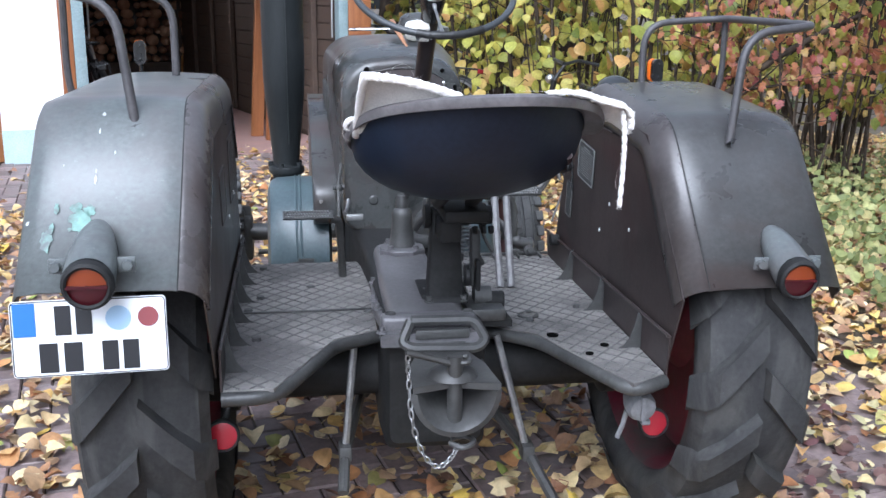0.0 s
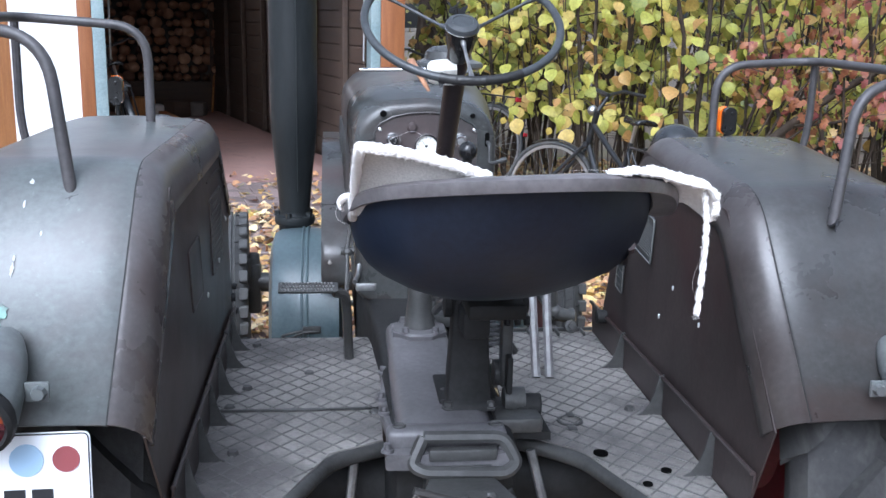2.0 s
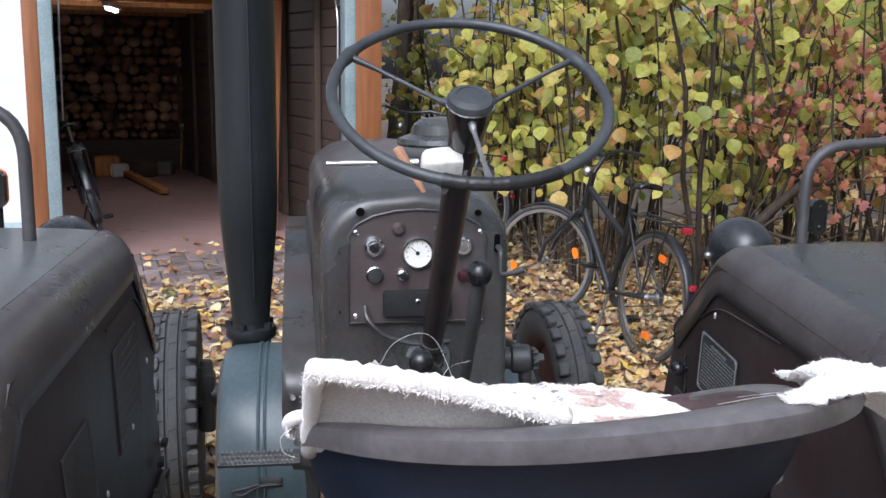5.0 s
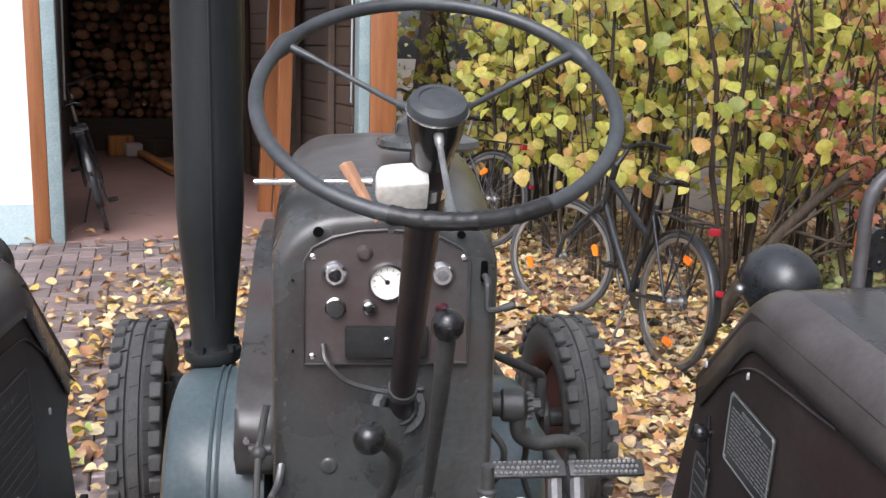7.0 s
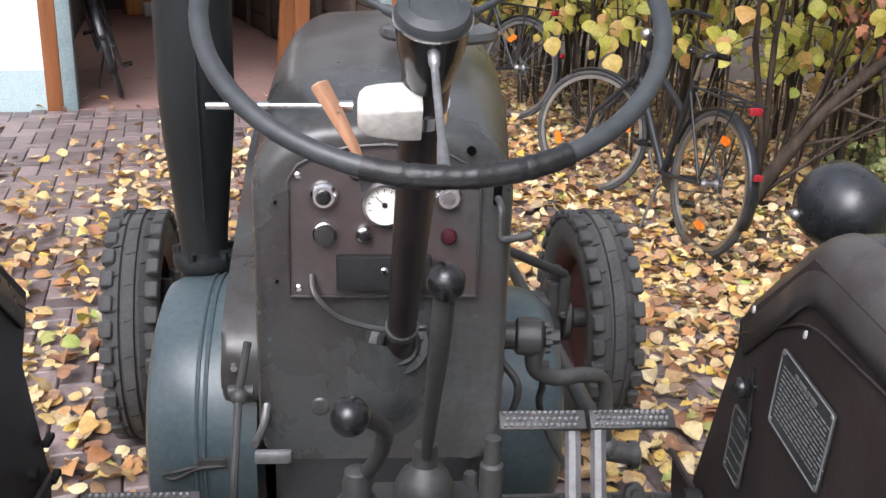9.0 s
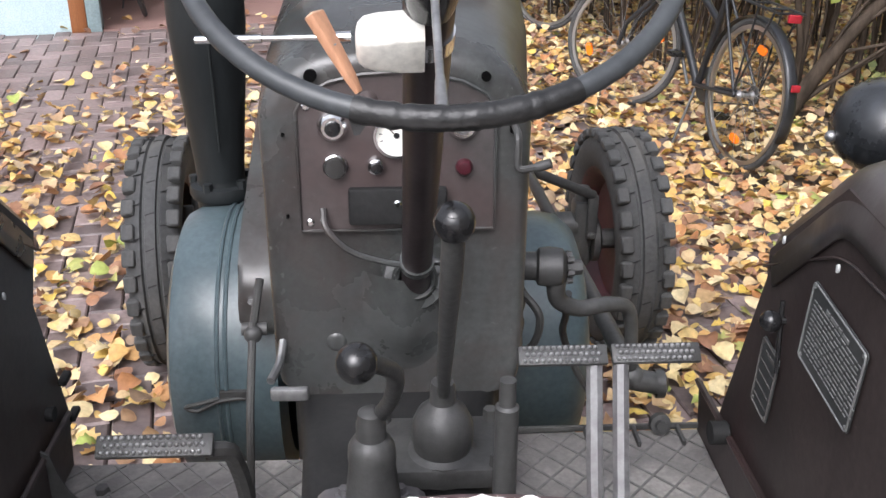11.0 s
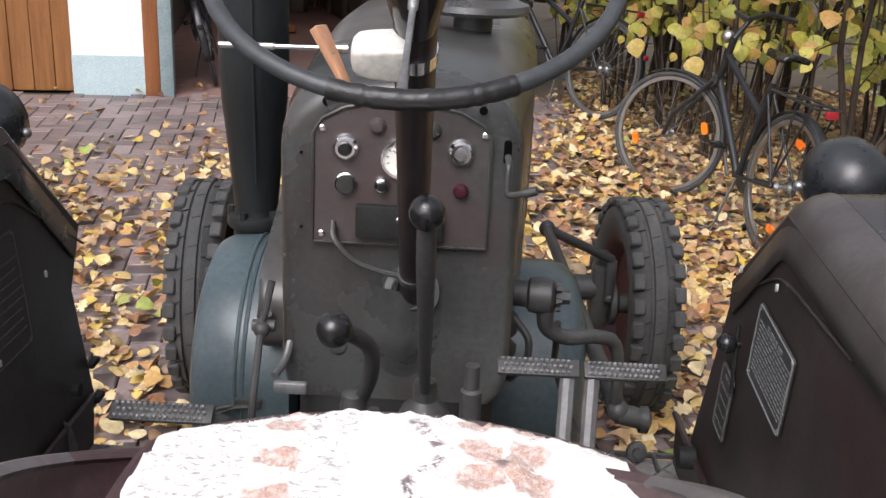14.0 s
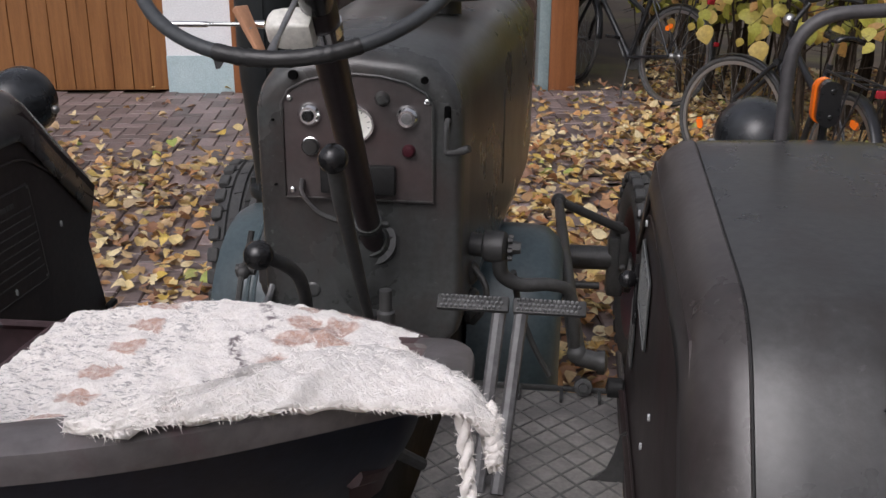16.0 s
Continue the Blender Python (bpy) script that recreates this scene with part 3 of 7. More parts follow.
    stack = thing("firewood_stack", "stacked split firewood logs up to the ceiling", "firewood", GARAGE)
    bm = mk()
    lathe(bm, [(0, -0.02), (0.9, -0.02), (1.0, 0.0), (1.0, 0.3)], AX_Y, 9)
    log_mesh = finish("log", bm, LOGEND)
    row = 0
    z = 0.45
    while z < 1.95:
        x = -0.2 + 0.06 * (row % 2)
        while x < 1.42:
            r = rnd.uniform(0.04, 0.085)
            ob = new("log", log_mesh)
            ob.parent = stack
            ob.matrix_basis = Matrix.Translation((x, 5.95 + rnd.uniform(-0.06, 0.04), z + rnd.uniform(-0.015, 0.015))) @ Matrix.Diagonal((r, 1.0, r * rnd.uniform(0.75, 1.0), 1))
            x += r * 2 * rnd.uniform(0.98, 1.15)
        z += 0.118
        row += 1
    bm = mk()
    box(bm, (0.6, 6.1, 0.2), (1.75, 0.4, 0.4), bev=0.01)
    solo("log_bench", bm, DARKWOOD, "low dark timber base under the firewood", "bench", GARAGE)
    for k, (x, y, s, zr) in enumerate(((0.45, 5.2, 0.2, 10), (0.72, 5.15, 0.26, 35), (0.98, 5.3, 0.22, -20), (0.3, 5.35, 0.3, 5))):
        bm = mk()
        box(bm, (0, 0, s * 0.4), (s, s * 0.9, s * 0.8), bev=0.03)
        solo("sack", bm, (CLOTH, DARKWOOD, GARWALL, PINE)[k], "crumpled sack of odds and ends on the garage floor", "sack", GARAGE @ pose(x, y, 0, 0, 0, zr), group="sacks")
    bm = mk()
    box(bm, (0, 0, 0.05), (0.09, 2.3, 0.06), bev=0.004)
    solo("floor_beam", bm, PINE, "long pine beam lying on the garage floor", "beam", GARAGE @ pose(0.66, 4.4, 0, 0, 0, 10))
    bm = mk()
    rod(bm, (1.2, 5.75, 0.0), (1.32, 6.2, 1.25), 0.014)
    solo("broom_stick", bm, PINE, "pale broom stick leaning in the corner", "broom", GARAGE)
    lampm = thing("tube_lamp", "lit fluorescent tube under the garage ceiling", "lamp", GARAGE @ pose(0.42, 3.0, 1.86, 0, 0, 80))
    bm = mk()
    box(bm, (0, 0, 0.04), (0.62, 0.07, 0.05), bev=0.01)
    part("housing", bm, IVORY, lampm)
    bm = mk()
    rod(bm, (-0.28, 0, 0.0), (0.28, 0, 0.0), 0.014)
    part("tube", bm, TUBE, lampm, "glowing white tube")


build_garage()


# ---- the tractor; its own frame: x right, y ahead, z up from the rear axle's foot ----
TRACTOR = thing("tractor", "vintage dark grey farm tractor with worn paint and muddy tyres", "tractor", pose(-0.03, 2.2, 0, 0, 0, 9))


def screw(bm, p, d, r=0.007, h=0.004):
    lathe(bm, [(0, h), (r * 0.6, h), (r, h * 0.4), (r, -h)], along(p, d), 8)


def build_fender(side, x_in, x_edge, x_out, prof, wall, label):
    fender = new("fender")
    fender.parent = TRACTOR
    tagged(fender, label)
    path = fillet([(0, y, z) for y, z in prof], 0.05 if side < 0 else 0.065, 8)
    rows, ups = [], []
    for i, q in enumerate(path):
        a, b = path[max(i - 1, 0)], path[min(i + 1, len(path) - 1)]
        t = (b - a).normalized()
        nrm = V((0, -t.z, t.y))
        if nrm.z < 0:
            nrm = -nrm
        w = x_edge - x_in
        sec = [(x_in, -0.075), (x_in + 0.02 * w, -0.058), (x_in + 0.10 * w, -0.040), (x_in + 0.26 * w, -0.023), (x_in + 0.5 * w, -0.010), (x_in + 0.8 * w, -0.002), (x_edge, 0.001), (x_edge + side * 0.003, -0.0025), (x_edge + side * 0.006, -0.0025),
               (x_edge + side * 0.011, 0.0), *[(x_edge + (x_out - x_edge) * k / 6, 0.006 * math.sin(math.pi * k / 6)) for k in range(1, 6)], (x_out - side * 0.03, 0.0), (x_out - side * 0.008, -0.006), (x_out, -0.022), (x_out + side * 0.004, -0.06)]
        rows.append([V((x, q.y, q.z)) + nrm * o for x, o in sec])
        ups.append(nrm * 0.0035)
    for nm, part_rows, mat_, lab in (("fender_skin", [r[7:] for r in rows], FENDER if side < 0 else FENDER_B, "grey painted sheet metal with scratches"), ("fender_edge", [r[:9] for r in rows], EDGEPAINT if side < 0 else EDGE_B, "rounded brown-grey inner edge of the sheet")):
        bm = mk()
        sheet(bm, part_rows)
        for v in bm.verts:
            v.co += V((0, 0, 0.004 * noise.noise(v.co * 6)))
        ob = part(nm, bm, mat_, fender, lab, sharp=50)
        solidify(ob, 0.004, 1)
    # Thin dark tube laid along the groove beside the bead.
    bm = mk()
    tube(bm, [r[7] + V((0, 0, 0.004 * noise.noise(r[7] * 6))) + up for r, up in zip(rows, ups)], 0.0026, 6)
    part("edge_groove", bm, DARK, fender, "dark line along the groove beside the bead")
    bm = mk()
    slab(bm, wall, 0.003, Matrix(((0, 0, 1, x_in + (0.0015 if side > 0 else -0.0045)), (1, 0, 0, 0), (0, 1, 0, 0), (0, 0, 0, 1))))
    part("inner_panel", bm, INNER if side < 0 else INNER_B, fender, "brown-stained inner side panel")
    # stiffening ridge along the front chamfer of the panel
    bm = mk()
    fy, fz = prof[2]
    tube(bm, fillet([(x_in - side * 0.001, prof[3][0] - 0.01, prof[3][1] - 0.045), (x_in - side * 0.001, fy - 0.03, fz - 0.10), (x_in - side * 0.001, fy - 0.25, fz - 0.10)], 0.04), 0.0018, 6)
    part("ridge", bm, INNER, fender)
    return fender


FL = build_fender(-1, -0.462, -0.502, -0.775, [(-0.575, 0.80), (-0.285, 1.09), (0.40, 1.092), (0.60, 0.90)],
                  [(-0.55, 0.77), (-0.27, 1.055), (0.39, 1.055), (0.585, 0.885), (0.54, 0.80), (0.60, 0.58), (-0.40, 0.57)], "worn grey fender with mint paint patches and white chips")
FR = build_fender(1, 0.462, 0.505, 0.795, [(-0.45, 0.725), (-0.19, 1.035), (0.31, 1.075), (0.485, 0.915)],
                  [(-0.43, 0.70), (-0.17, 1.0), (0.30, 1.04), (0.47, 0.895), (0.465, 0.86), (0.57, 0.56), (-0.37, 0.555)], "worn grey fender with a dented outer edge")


def patch(fender, material, spots, plane_y, slope, label):
    """Old paint marks lying on the sloping rear face."""
    for x, z, w, h in spots:
        bm = mk()
        ring = []
        for j in range(32):
            a = TAU * j / 32
            k = 0.8 + 0.42 * noise.noise(V((2.2 * math.cos(a) + x * 90, 2.2 * math.sin(a), z * 90))) + 0.16 * noise.noise(V((6 * math.cos(a), 6 * math.sin(a) + x * 70, z * 50)))
            ring.append((x + w * k * math.cos(a), plane_y + (z + h * k * math.sin(a)) * slope - 0.0158, z + h * k * math.sin(a)))
        bm.faces.new([bm.verts.new(q) for q in ring])
        part("paint_mark", bm, material, fender, label, sharp=180)


SL = 0.29 / 0.29
patch(FL, MINT, [(-0.674, 0.908, 0.021, 0.021), (-0.660, 0.921, 0.012, 0.010), (-0.683, 0.925, 0.012, 0.009), (-0.727, 0.877, 0.0125, 0.019), (-0.721, 0.895, 0.005, 0.009), (-0.716, 0.924, 0.005, 0.009), (-0.690, 0.893, 0.004, 0.004)], -0.575 - 0.80, SL, "mint green old paint showing through")
patch(FL, CHIP_SLOT, [(-0.655, 0.967, 0.003, 0.009), (-0.655, 0.98, 0.002, 0.005), (-0.655, 1.044, 0.002, 0.006), (-0.650, 1.072, 0.004, 0.004), (-0.625, 1.009, 0.002, 0.004), (-0.761, 0.903, 0.003, 0.004), (-0.712, 0.99, 0.001, 0.003)], -0.575 - 0.80, SL, "white paint chips")


# Solid pale ovals: light seen through small slots is put into the colour.
def pale_slots(fender, x, pts):
    for y, z in pts:
        bm = mk()
        slab(bm, [(0.002 * math.cos(TAU * j / 8) + y, 0.005 * math.sin(TAU * j / 8) + z) for j in range(8)], 0.003, Matrix(((0, 0, 1, x), (1, 0, 0, 0), (0, 1, 0, 0), (0, 0, 0, 1))))
        part("slot", bm, CHIP_SLOT, fender, "small pale ovals, light through slots put into their colour")


pale_slots(FR, 0.456, [(0.28, 0.96), (0.05, 0.80), (-0.10, 0.77), (0.12, 0.72), (0.42, 0.93)])
pale_slots(FL, -0.460, [(0.1, 0.78), (0.45, 0.86), (0.30, 0.80)])


def grab_rail(fender, s, feet, top, x_out, leg):
    (xr, yr, zr), (xf, yf, zf) = feet
    bm = mk()
    tube(bm, fillet([(xf, yf, zf - 0.02), (xf, yf, top), (x_out, yf + 0.01, top + 0.015), (x_out - s * 0.02, yr + 0.05, top + 0.01), (xr + s * 0.03, yr + 0.02, top - 0.005), (xr, yr, zr - 0.01)], 0.07, 7), 0.0092, 10)
    tube(bm, fillet([(x_out, yf, top + 0.01), (x_out + s * 0.005, yf + 0.01, 1.1), (x_out - s * 0.01, yf + 0.02, leg)], 0.04), 0.0085, 8)
    part("grab_rail", bm, surface_rail, fender, "bent dark steel grab rail")
    bm = mk()
    for a in (25, 70):
        d = V((math.cos(radians(a)), math.sin(radians(a)) * 0.7, math.sin(radians(a)) * 0.7)) * 0.018
        q = V((xr, yr - 0.012, zr - 0.004))
        tube(bm, [q - d, q, q + d * 0.9], [0.0012, 0.0022, 0.001], 5)
    part("weld_crack", bm, INK, fender, "dark cracks in the paint round the rail foot")


surface_rail = surface("worn_dark_rail", (0.045, 0.043, 0.045), (0.075, 0.07, 0.072), (0.35, 0.55), scale=14, stain=(0.11, 0.10, 0.10), stain_at=(0.6, 0.8), bump=0.08)
grab_rail(FL, -1, ((-0.594, -0.323, 1.055), (-0.58, 0.255, 1.09)), 1.285, -0.83, 1.0)
grab_rail(FR, 1, ((0.62, -0.243, 1.0), (0.625, 0.337, 1.07)), 1.225, 0.85, 0.98)


def tail_lamp(fender, c, base_y, base_z):
    holder = new("tail_lamp")
    holder.parent = TRACTOR
    tagged(holder, "bullet-shaped tail lamp with split orange and red lens")
    x, y, z = c
    bm = mk()
    lens_m = along((x, y, z), (0, -1, -0.12))
    back = V((x - 0.0, base_y, base_z))
    rows = []
    for i in range(9):
        t = i / 8
        cen = V((x, y, z)).lerp(back, t)
        r = 0.041 * math.sqrt(max(0.0, 1 - t ** 2.2)) + 0.002
        rows.append([cen + V((r * math.cos(TAU * j / 20), 0.12 * r * math.sin(TAU * j / 20), r * math.sin(TAU * j / 20))) for j in range(20)])
    sheet(bm, rows, True)
    for s in (-1, 1):
        box(bm, (x + s * 0.055, y + 0.045, z + 0.02), (0.03, 0.006, 0.026), bev=0.002)
        lathe(bm, [(0, 0.01), (0.008, 0.01), (0.010, 0.004), (0.010, 0)], along((x + s * 0.058, y + 0.043, z + 0.02), (0, -1, 0)), 8)
    part("housing", bm, FENDER, holder)
    bm = mk()
    lathe(bm, [(0.032, 0.013), (0.036, 0.016), (0.041, 0.012), (0.043, 0.0), (0.042, -0.006)], lens_m, 24)
    part("bezel", bm, DARK, holder)
    for nm, a0, mat_ in (("upper_lens", 0, GLASS_O), ("lower_lens", 180, GLASS_R)):
        bm = mk()
        rows = []
        for r in (0.0005, 0.014, 0.025, 0.0345):
            rows.append([lens_m @ V((r * math.cos(radians(a0 + 180 * j / 12)), r * math.sin(radians(a0 + 180 * j / 12)), 0.014 - 5 * r * r)) for j in range(13)])
        sheet(bm, rows)
        ob = part(nm, bm, mat_, holder, "orange glass half" if a0 == 0 else "dark red glass half")
    bm = mk()
    box(bm, (0, 0, 0.013), (0.066, 0.005, 0.006), lens_m)
    lathe(bm, [(0, 0.019), (0.0035, 0.018), (0.0035, 0.012)], lens_m, 10)
    part("lens_bar", bm, GLASS_R, holder)


tail_lamp(FL, (-0.639, -0.632, 0.832), -0.50, 0.90)
tail_lamp(FR, (0.665, -0.500, 0.760), -0.36, 0.825)


def head_lamp(fender, c, s):
    holder = new("head_lamp")
    holder.parent = TRACTOR
    tagged(holder, "black domed head lamp seen from behind")
    bm = mk()
    lathe(bm, [(0, -0.066), (0.018, -0.064), (0.040, -0.052), (0.055, -0.030), (0.0615, 0.0), (0.0615, 0.03), (0.057, 0.036)], Matrix.Translation(c) @ AX_Y, 28)
    part("shell", bm, LAMPBLACK, holder)
    bm = mk()
    lathe(bm, [(0, 0.047), (0.036, 0.043), (0.054, 0.034), (0.057, 0.03)], Matrix.Translation(c) @ AX_Y, 24)
    part("glass", bm, CHROME, holder)
    bm = mk()
    ball(bm, V(c) + V((-s * 0.064, 0.01, -0.012)), 0.008)
    part("screw_nub", bm, STEEL, holder)
    bm = mk()
    rod(bm, V(c) + V((0, 0, -0.06)), V(c) + V((0, -0.02, -0.14)), 0.014)
    part("bracket", bm, STEEL, holder)


head_lamp(FL, (-0.63, 0.66, 1.01), -1)
head_lamp(FR, (0.64, 0.59, 1.008), 1)


def side_signal(fender, c):
    holder = new("turn_signal")
    holder.parent = TRACTOR
    tagged(holder, "flat black turn signal with an orange lens edge")
    bm = mk()
    slab(bm, rect(-0.015, -0.032, 0.015, 0.032, 0.0145, 6), 0.02, Matrix.Translation(c) @ Matrix.Rotation(radians(90), 4, "X"))
    for z in (-0.018, 0.018):
        screw(bm, V(c) + V((0.002, -0.021, z)), (0, -1, 0), 0.004, 0.002)
    rod(bm, V(c) + V((0, 0.0, -0.03)), V(c) + V((0.0, 0.0, -0.09)), 0.006)
    part("body", bm, BLACK, holder)
    bm = mk()
    slab(bm, rect(-0.015, -0.032, 0.015, 0.032, 0.0145, 6), 0.016, Matrix.Translation(V(c) + V((-0.003, 0.018, 0))) @ Matrix.Rotation(radians(90), 4, "X"))
    part("lens", bm, AMBER, holder, "orange lens")


side_signal(FL, (-0.70, 0.53, 1.14))
side_signal(FR, (0.705, 0.45, 1.095))


# data plates on the inner panels
def data_plate(fender, m, w, h, lines, label, ink=LABELINK, base=LABEL):
    holder = new("data_plate")
    holder.parent = TRACTOR
    tagged(holder, label)
    bm = mk()
    slab(bm, rect(-w / 2, -h / 2, w / 2, h / 2, 0.006), 0.002, m)
    part("sheet", bm, base, holder)
    bm = mk()
    ring = rect(-w / 2 + 0.002, -h / 2 + 0.002, w / 2 - 0.002, h / 2 - 0.002, 0.005)
    tube(bm, [m @ V((x, y, 0.0025)) for x, y in ring], 0.0013 if base is LABEL else 0.0008, 5, closed=True)
    for sx in (-1, 1):
        for sy in (-1, 1):
            screw(bm, m @ V((sx * (w / 2 - 0.006), sy * (h / 2 - 0.006), 0.002)), m.to_3x3() @ V((0, 0, 1)), 0.003, 0.0015)
    rnd = random.Random(8)
    for i in range(lines):
        y = h * 0.36 - i * h * 0.70 / max(1, lines - 1)
        x = -w * 0.42 if i else -w * 0.2
        end = w * (0.42 if i else 0.2)
        while x < end:
            l = rnd.uniform(0.006, 0.018)
            box(bm, (x + l / 2, y, 0.0025), (l, h * (0.013 if i else 0.045), 0.001), m)
            x += l + 0.003
    tagged(part("print", bm, ink, holder, "rows of silver print"), kind="stuff")


PLANE_R = Matrix(((0, 0, -1, 0.4615), (-1, 0, 0, 0.266), (0, 1, 0, 0.866), (0, 0, 0, 1)))
data_plate(FR, PLANE_R @ Matrix.Rotation(radians(-6), 4, "Z"), 0.138, 0.102, 13, "dark data plate with rows of silver print")
data_plate(FR, PLANE_R @ Matrix.Translation((-0.15, -0.125, 0)) @ Matrix.Rotation(radians(-6), 4, "Z"), 0.055, 0.10, 5, "small tarnished data plate", LABELDIM)
PLANE_L = Matrix(((0, 0, 1, -0.4636), (1, -0.16, 0, 0.295), (0, 1, 0, 0.868), (0, 0, 0, 1)))
data_plate(FL, PLANE_L, 0.185, 0.165, 9, "dull dark data plate", LABELDIM, INNER)
PLANE_L2 = Matrix(((0, 0, 1, -0.4636), (1, -0.30, 0, -0.03), (0, 1, 0, 0.857), (0, 0, 0, 1)))
data_plate(FL, PLANE_L2, 0.138, 0.122, 0, "small painted-over blank plate", LABELDIM, INNER)
bm = mk()
ball(bm, (0.446, 0.395, 0.836), 0.0135)
rod(bm, (0.464, 0.395, 0.836), (0.45, 0.395, 0.836), 0.005)
rod(bm, (0.459, 0.40, 0.86), (0.459, 0.385, 0.77), 0.003)
part("lever_knob", bm, BLACK, FR, "small black ball knob")


# number plate with bars in place of characters
def number_plate():
    holder = new("number_plate")
    holder.parent = TRACTOR
    tagged(holder, "white registration plate under the tail lamp")
    m = Matrix.Translation((-0.652, -0.588, 0.728)) @ Matrix.Rotation(radians(-1.0), 4, "Y") @ Matrix.Rotation(radians(82), 4, "X")
    bm = mk()
    slab(bm, rect(-0.127, -0.065, 0.127, 0.065, 0.008), -0.003, m)
    part("sheet", bm, PLATE, holder)
    bm = mk()
    tube(bm, [m @ V((x, y, 0.0005)) for x, y in rect(-0.125, -0.063, 0.125, 0.063, 0.007)], 0.001, 5, closed=True)
    part("border", bm, INK, holder, "thin black border")
    for x, z, w in ((-0.042, 0.030, 0.026), (-0.008, 0.030, 0.026), (-0.068, -0.033, 0.03), (-0.028, -0.033, 0.03), (0.032, -0.033, 0.026), (0.066, -0.033, 0.026)):
        bm = mk()
        box(bm, (x, z, 0.001), (w, 0.05, 0.0015), m)
        part("bar", bm, INK, holder, "black bar")
    bm = mk()
    box(bm, (-0.104, 0.033, 0.001), (0.036, 0.056, 0.0015), m)
    part("blue_field", bm, EUBLUE, holder)
    for nm, x, r, mat_ in (("seal", 0.048, 0.021, SEALBLUE), ("seal", 0.097, 0.017, SEALRED)):
        bm = mk()
        lathe(bm, [(0, 0.002), (r, 0.002), (r, 0)], m @ Matrix.Translation((x, 0.03, 0)), 20)
        part(nm, bm, mat_, holder)


number_plate()
for x, y, z, lab in ((-0.463, -0.33, 0.417, "round red reflector"), (0.474, -0.285, 0.371, "round red reflector")):
    holder = new("reflector")
    holder.parent = TRACTOR
    tagged(holder, lab)
    bm = mk()
    lathe(bm, [(0, -0.012), (0.033, -0.012), (0.035, 0.004), (0.033, 0.008), (0.029, 0.008)], along((x, y, z), (0, -1, 0.1)), 20)
    rod(bm, (x, y + 0.01, z), (x * 0.95, y + 0.06, z + 0.1), 0.008)
    part("cup", bm, DARK, holder)
    bm = mk()
    lathe(bm, [(0, 0.0085), (0.02, 0.008), (0.029, 0.006)], along((x, y, z), (0, -1, 0.1)), 20)
    part("disc", bm, REFL, holder, "red disc")


# ---- wheels ----
def tyre_rear(c, mirror):
    wheel = new("rear_wheel")
    wheel.parent = TRACTOR
    tagged(wheel, "large rear wheel with chevron tyre and red rim")
    prof = [(0.396, -0.092), (0.404, -0.108), (0.42, -0.121), (0.455, -0.126), (0.485, -0.112), (0.497, -0.07), (0.50, 0.0), (0.497, 0.07), (0.485, 0.112), (0.455, 0.13), (0.42, 0.121), (0.404, 0.108), (0.396, 0.092)]
    bm = mk()
    lathe(bm, [(r * 0.975, h) for r, h in prof], Matrix.Translation(c) @ AX_X, 48)
    part("tyre", bm, REARTYRE, wheel, "dusty black tyre carcass")

    def surf_r(x):
        ax = abs(x)
        return 0.50 - 0.015 * (ax / 0.112) ** 2 if ax < 0.112 else 0.485 - (ax - 0.112) * 1.6
    n = 15
    for s in (-1, 1):
        bm = mk()
        rows = []
        for k in range(8):
            u = k / 7
            x = s * (0.004 + u * 0.134)
            a = u * 0.30
            half = 0.058 + 0.018 * u
            hgt = 0.032 if k < 6 else (0.026 if k == 6 else 0.0)
            r0 = surf_r(x) * 0.975 - 0.004
            rows.append([V((x, (r0 + h) * math.cos(a + da), (r0 + h) * math.sin(a + da))) for da, h in ((-half * 1.25, 0), (-half, hgt), (half, hgt), (half * 1.25, 0))])
        g0 = sheet(bm, rows)
        bm.faces.new(g0[0])
        lug = finish("lug", bm, REARTYRE, 30)
        for i in range(n):
            ob = new("lug", lug)
            ob.parent = wheel
            ob.matrix_basis = Matrix.Translation(c) @ Matrix.Rotation(TAU * (i + (0.5 if s > 0 else 0)) / n, 4, "X")
    bm = mk()
    lathe(bm, [(0.05, 0.03), (0.10, 0.035), (0.14, 0.0), (0.30, 0.02), (0.345, 0.0), (0.362, -0.04), (0.372, -0.092), (0.392, -0.104), (0.397, -0.102), (0.394, -0.09), (0.378, -0.07), (0.362, 0.0), (0.378, 0.07), (0.394, 0.094)],
          Matrix.Translation(c) @ (AX_X if mirror > 0 else AX_X @ Matrix.Rotation(math.pi, 4, "X")), 40)
    for i in range(6):
        a = TAU * i / 6
        lathe(bm, [(0, 0.02), (0.012, 0.02), (0.014, 0)], Matrix.Translation((c[0], c[1] + 0.08 * math.cos(a), c[2] + 0.08 * math.sin(a))) @ AX_X, 6)
    part("rim", bm, RED, wheel, "dull red steel rim")


tyre_rear((-0.61, 0.05, 0.515), 1)
tyre_rear((0.648, 0.05, 0.515), -1)


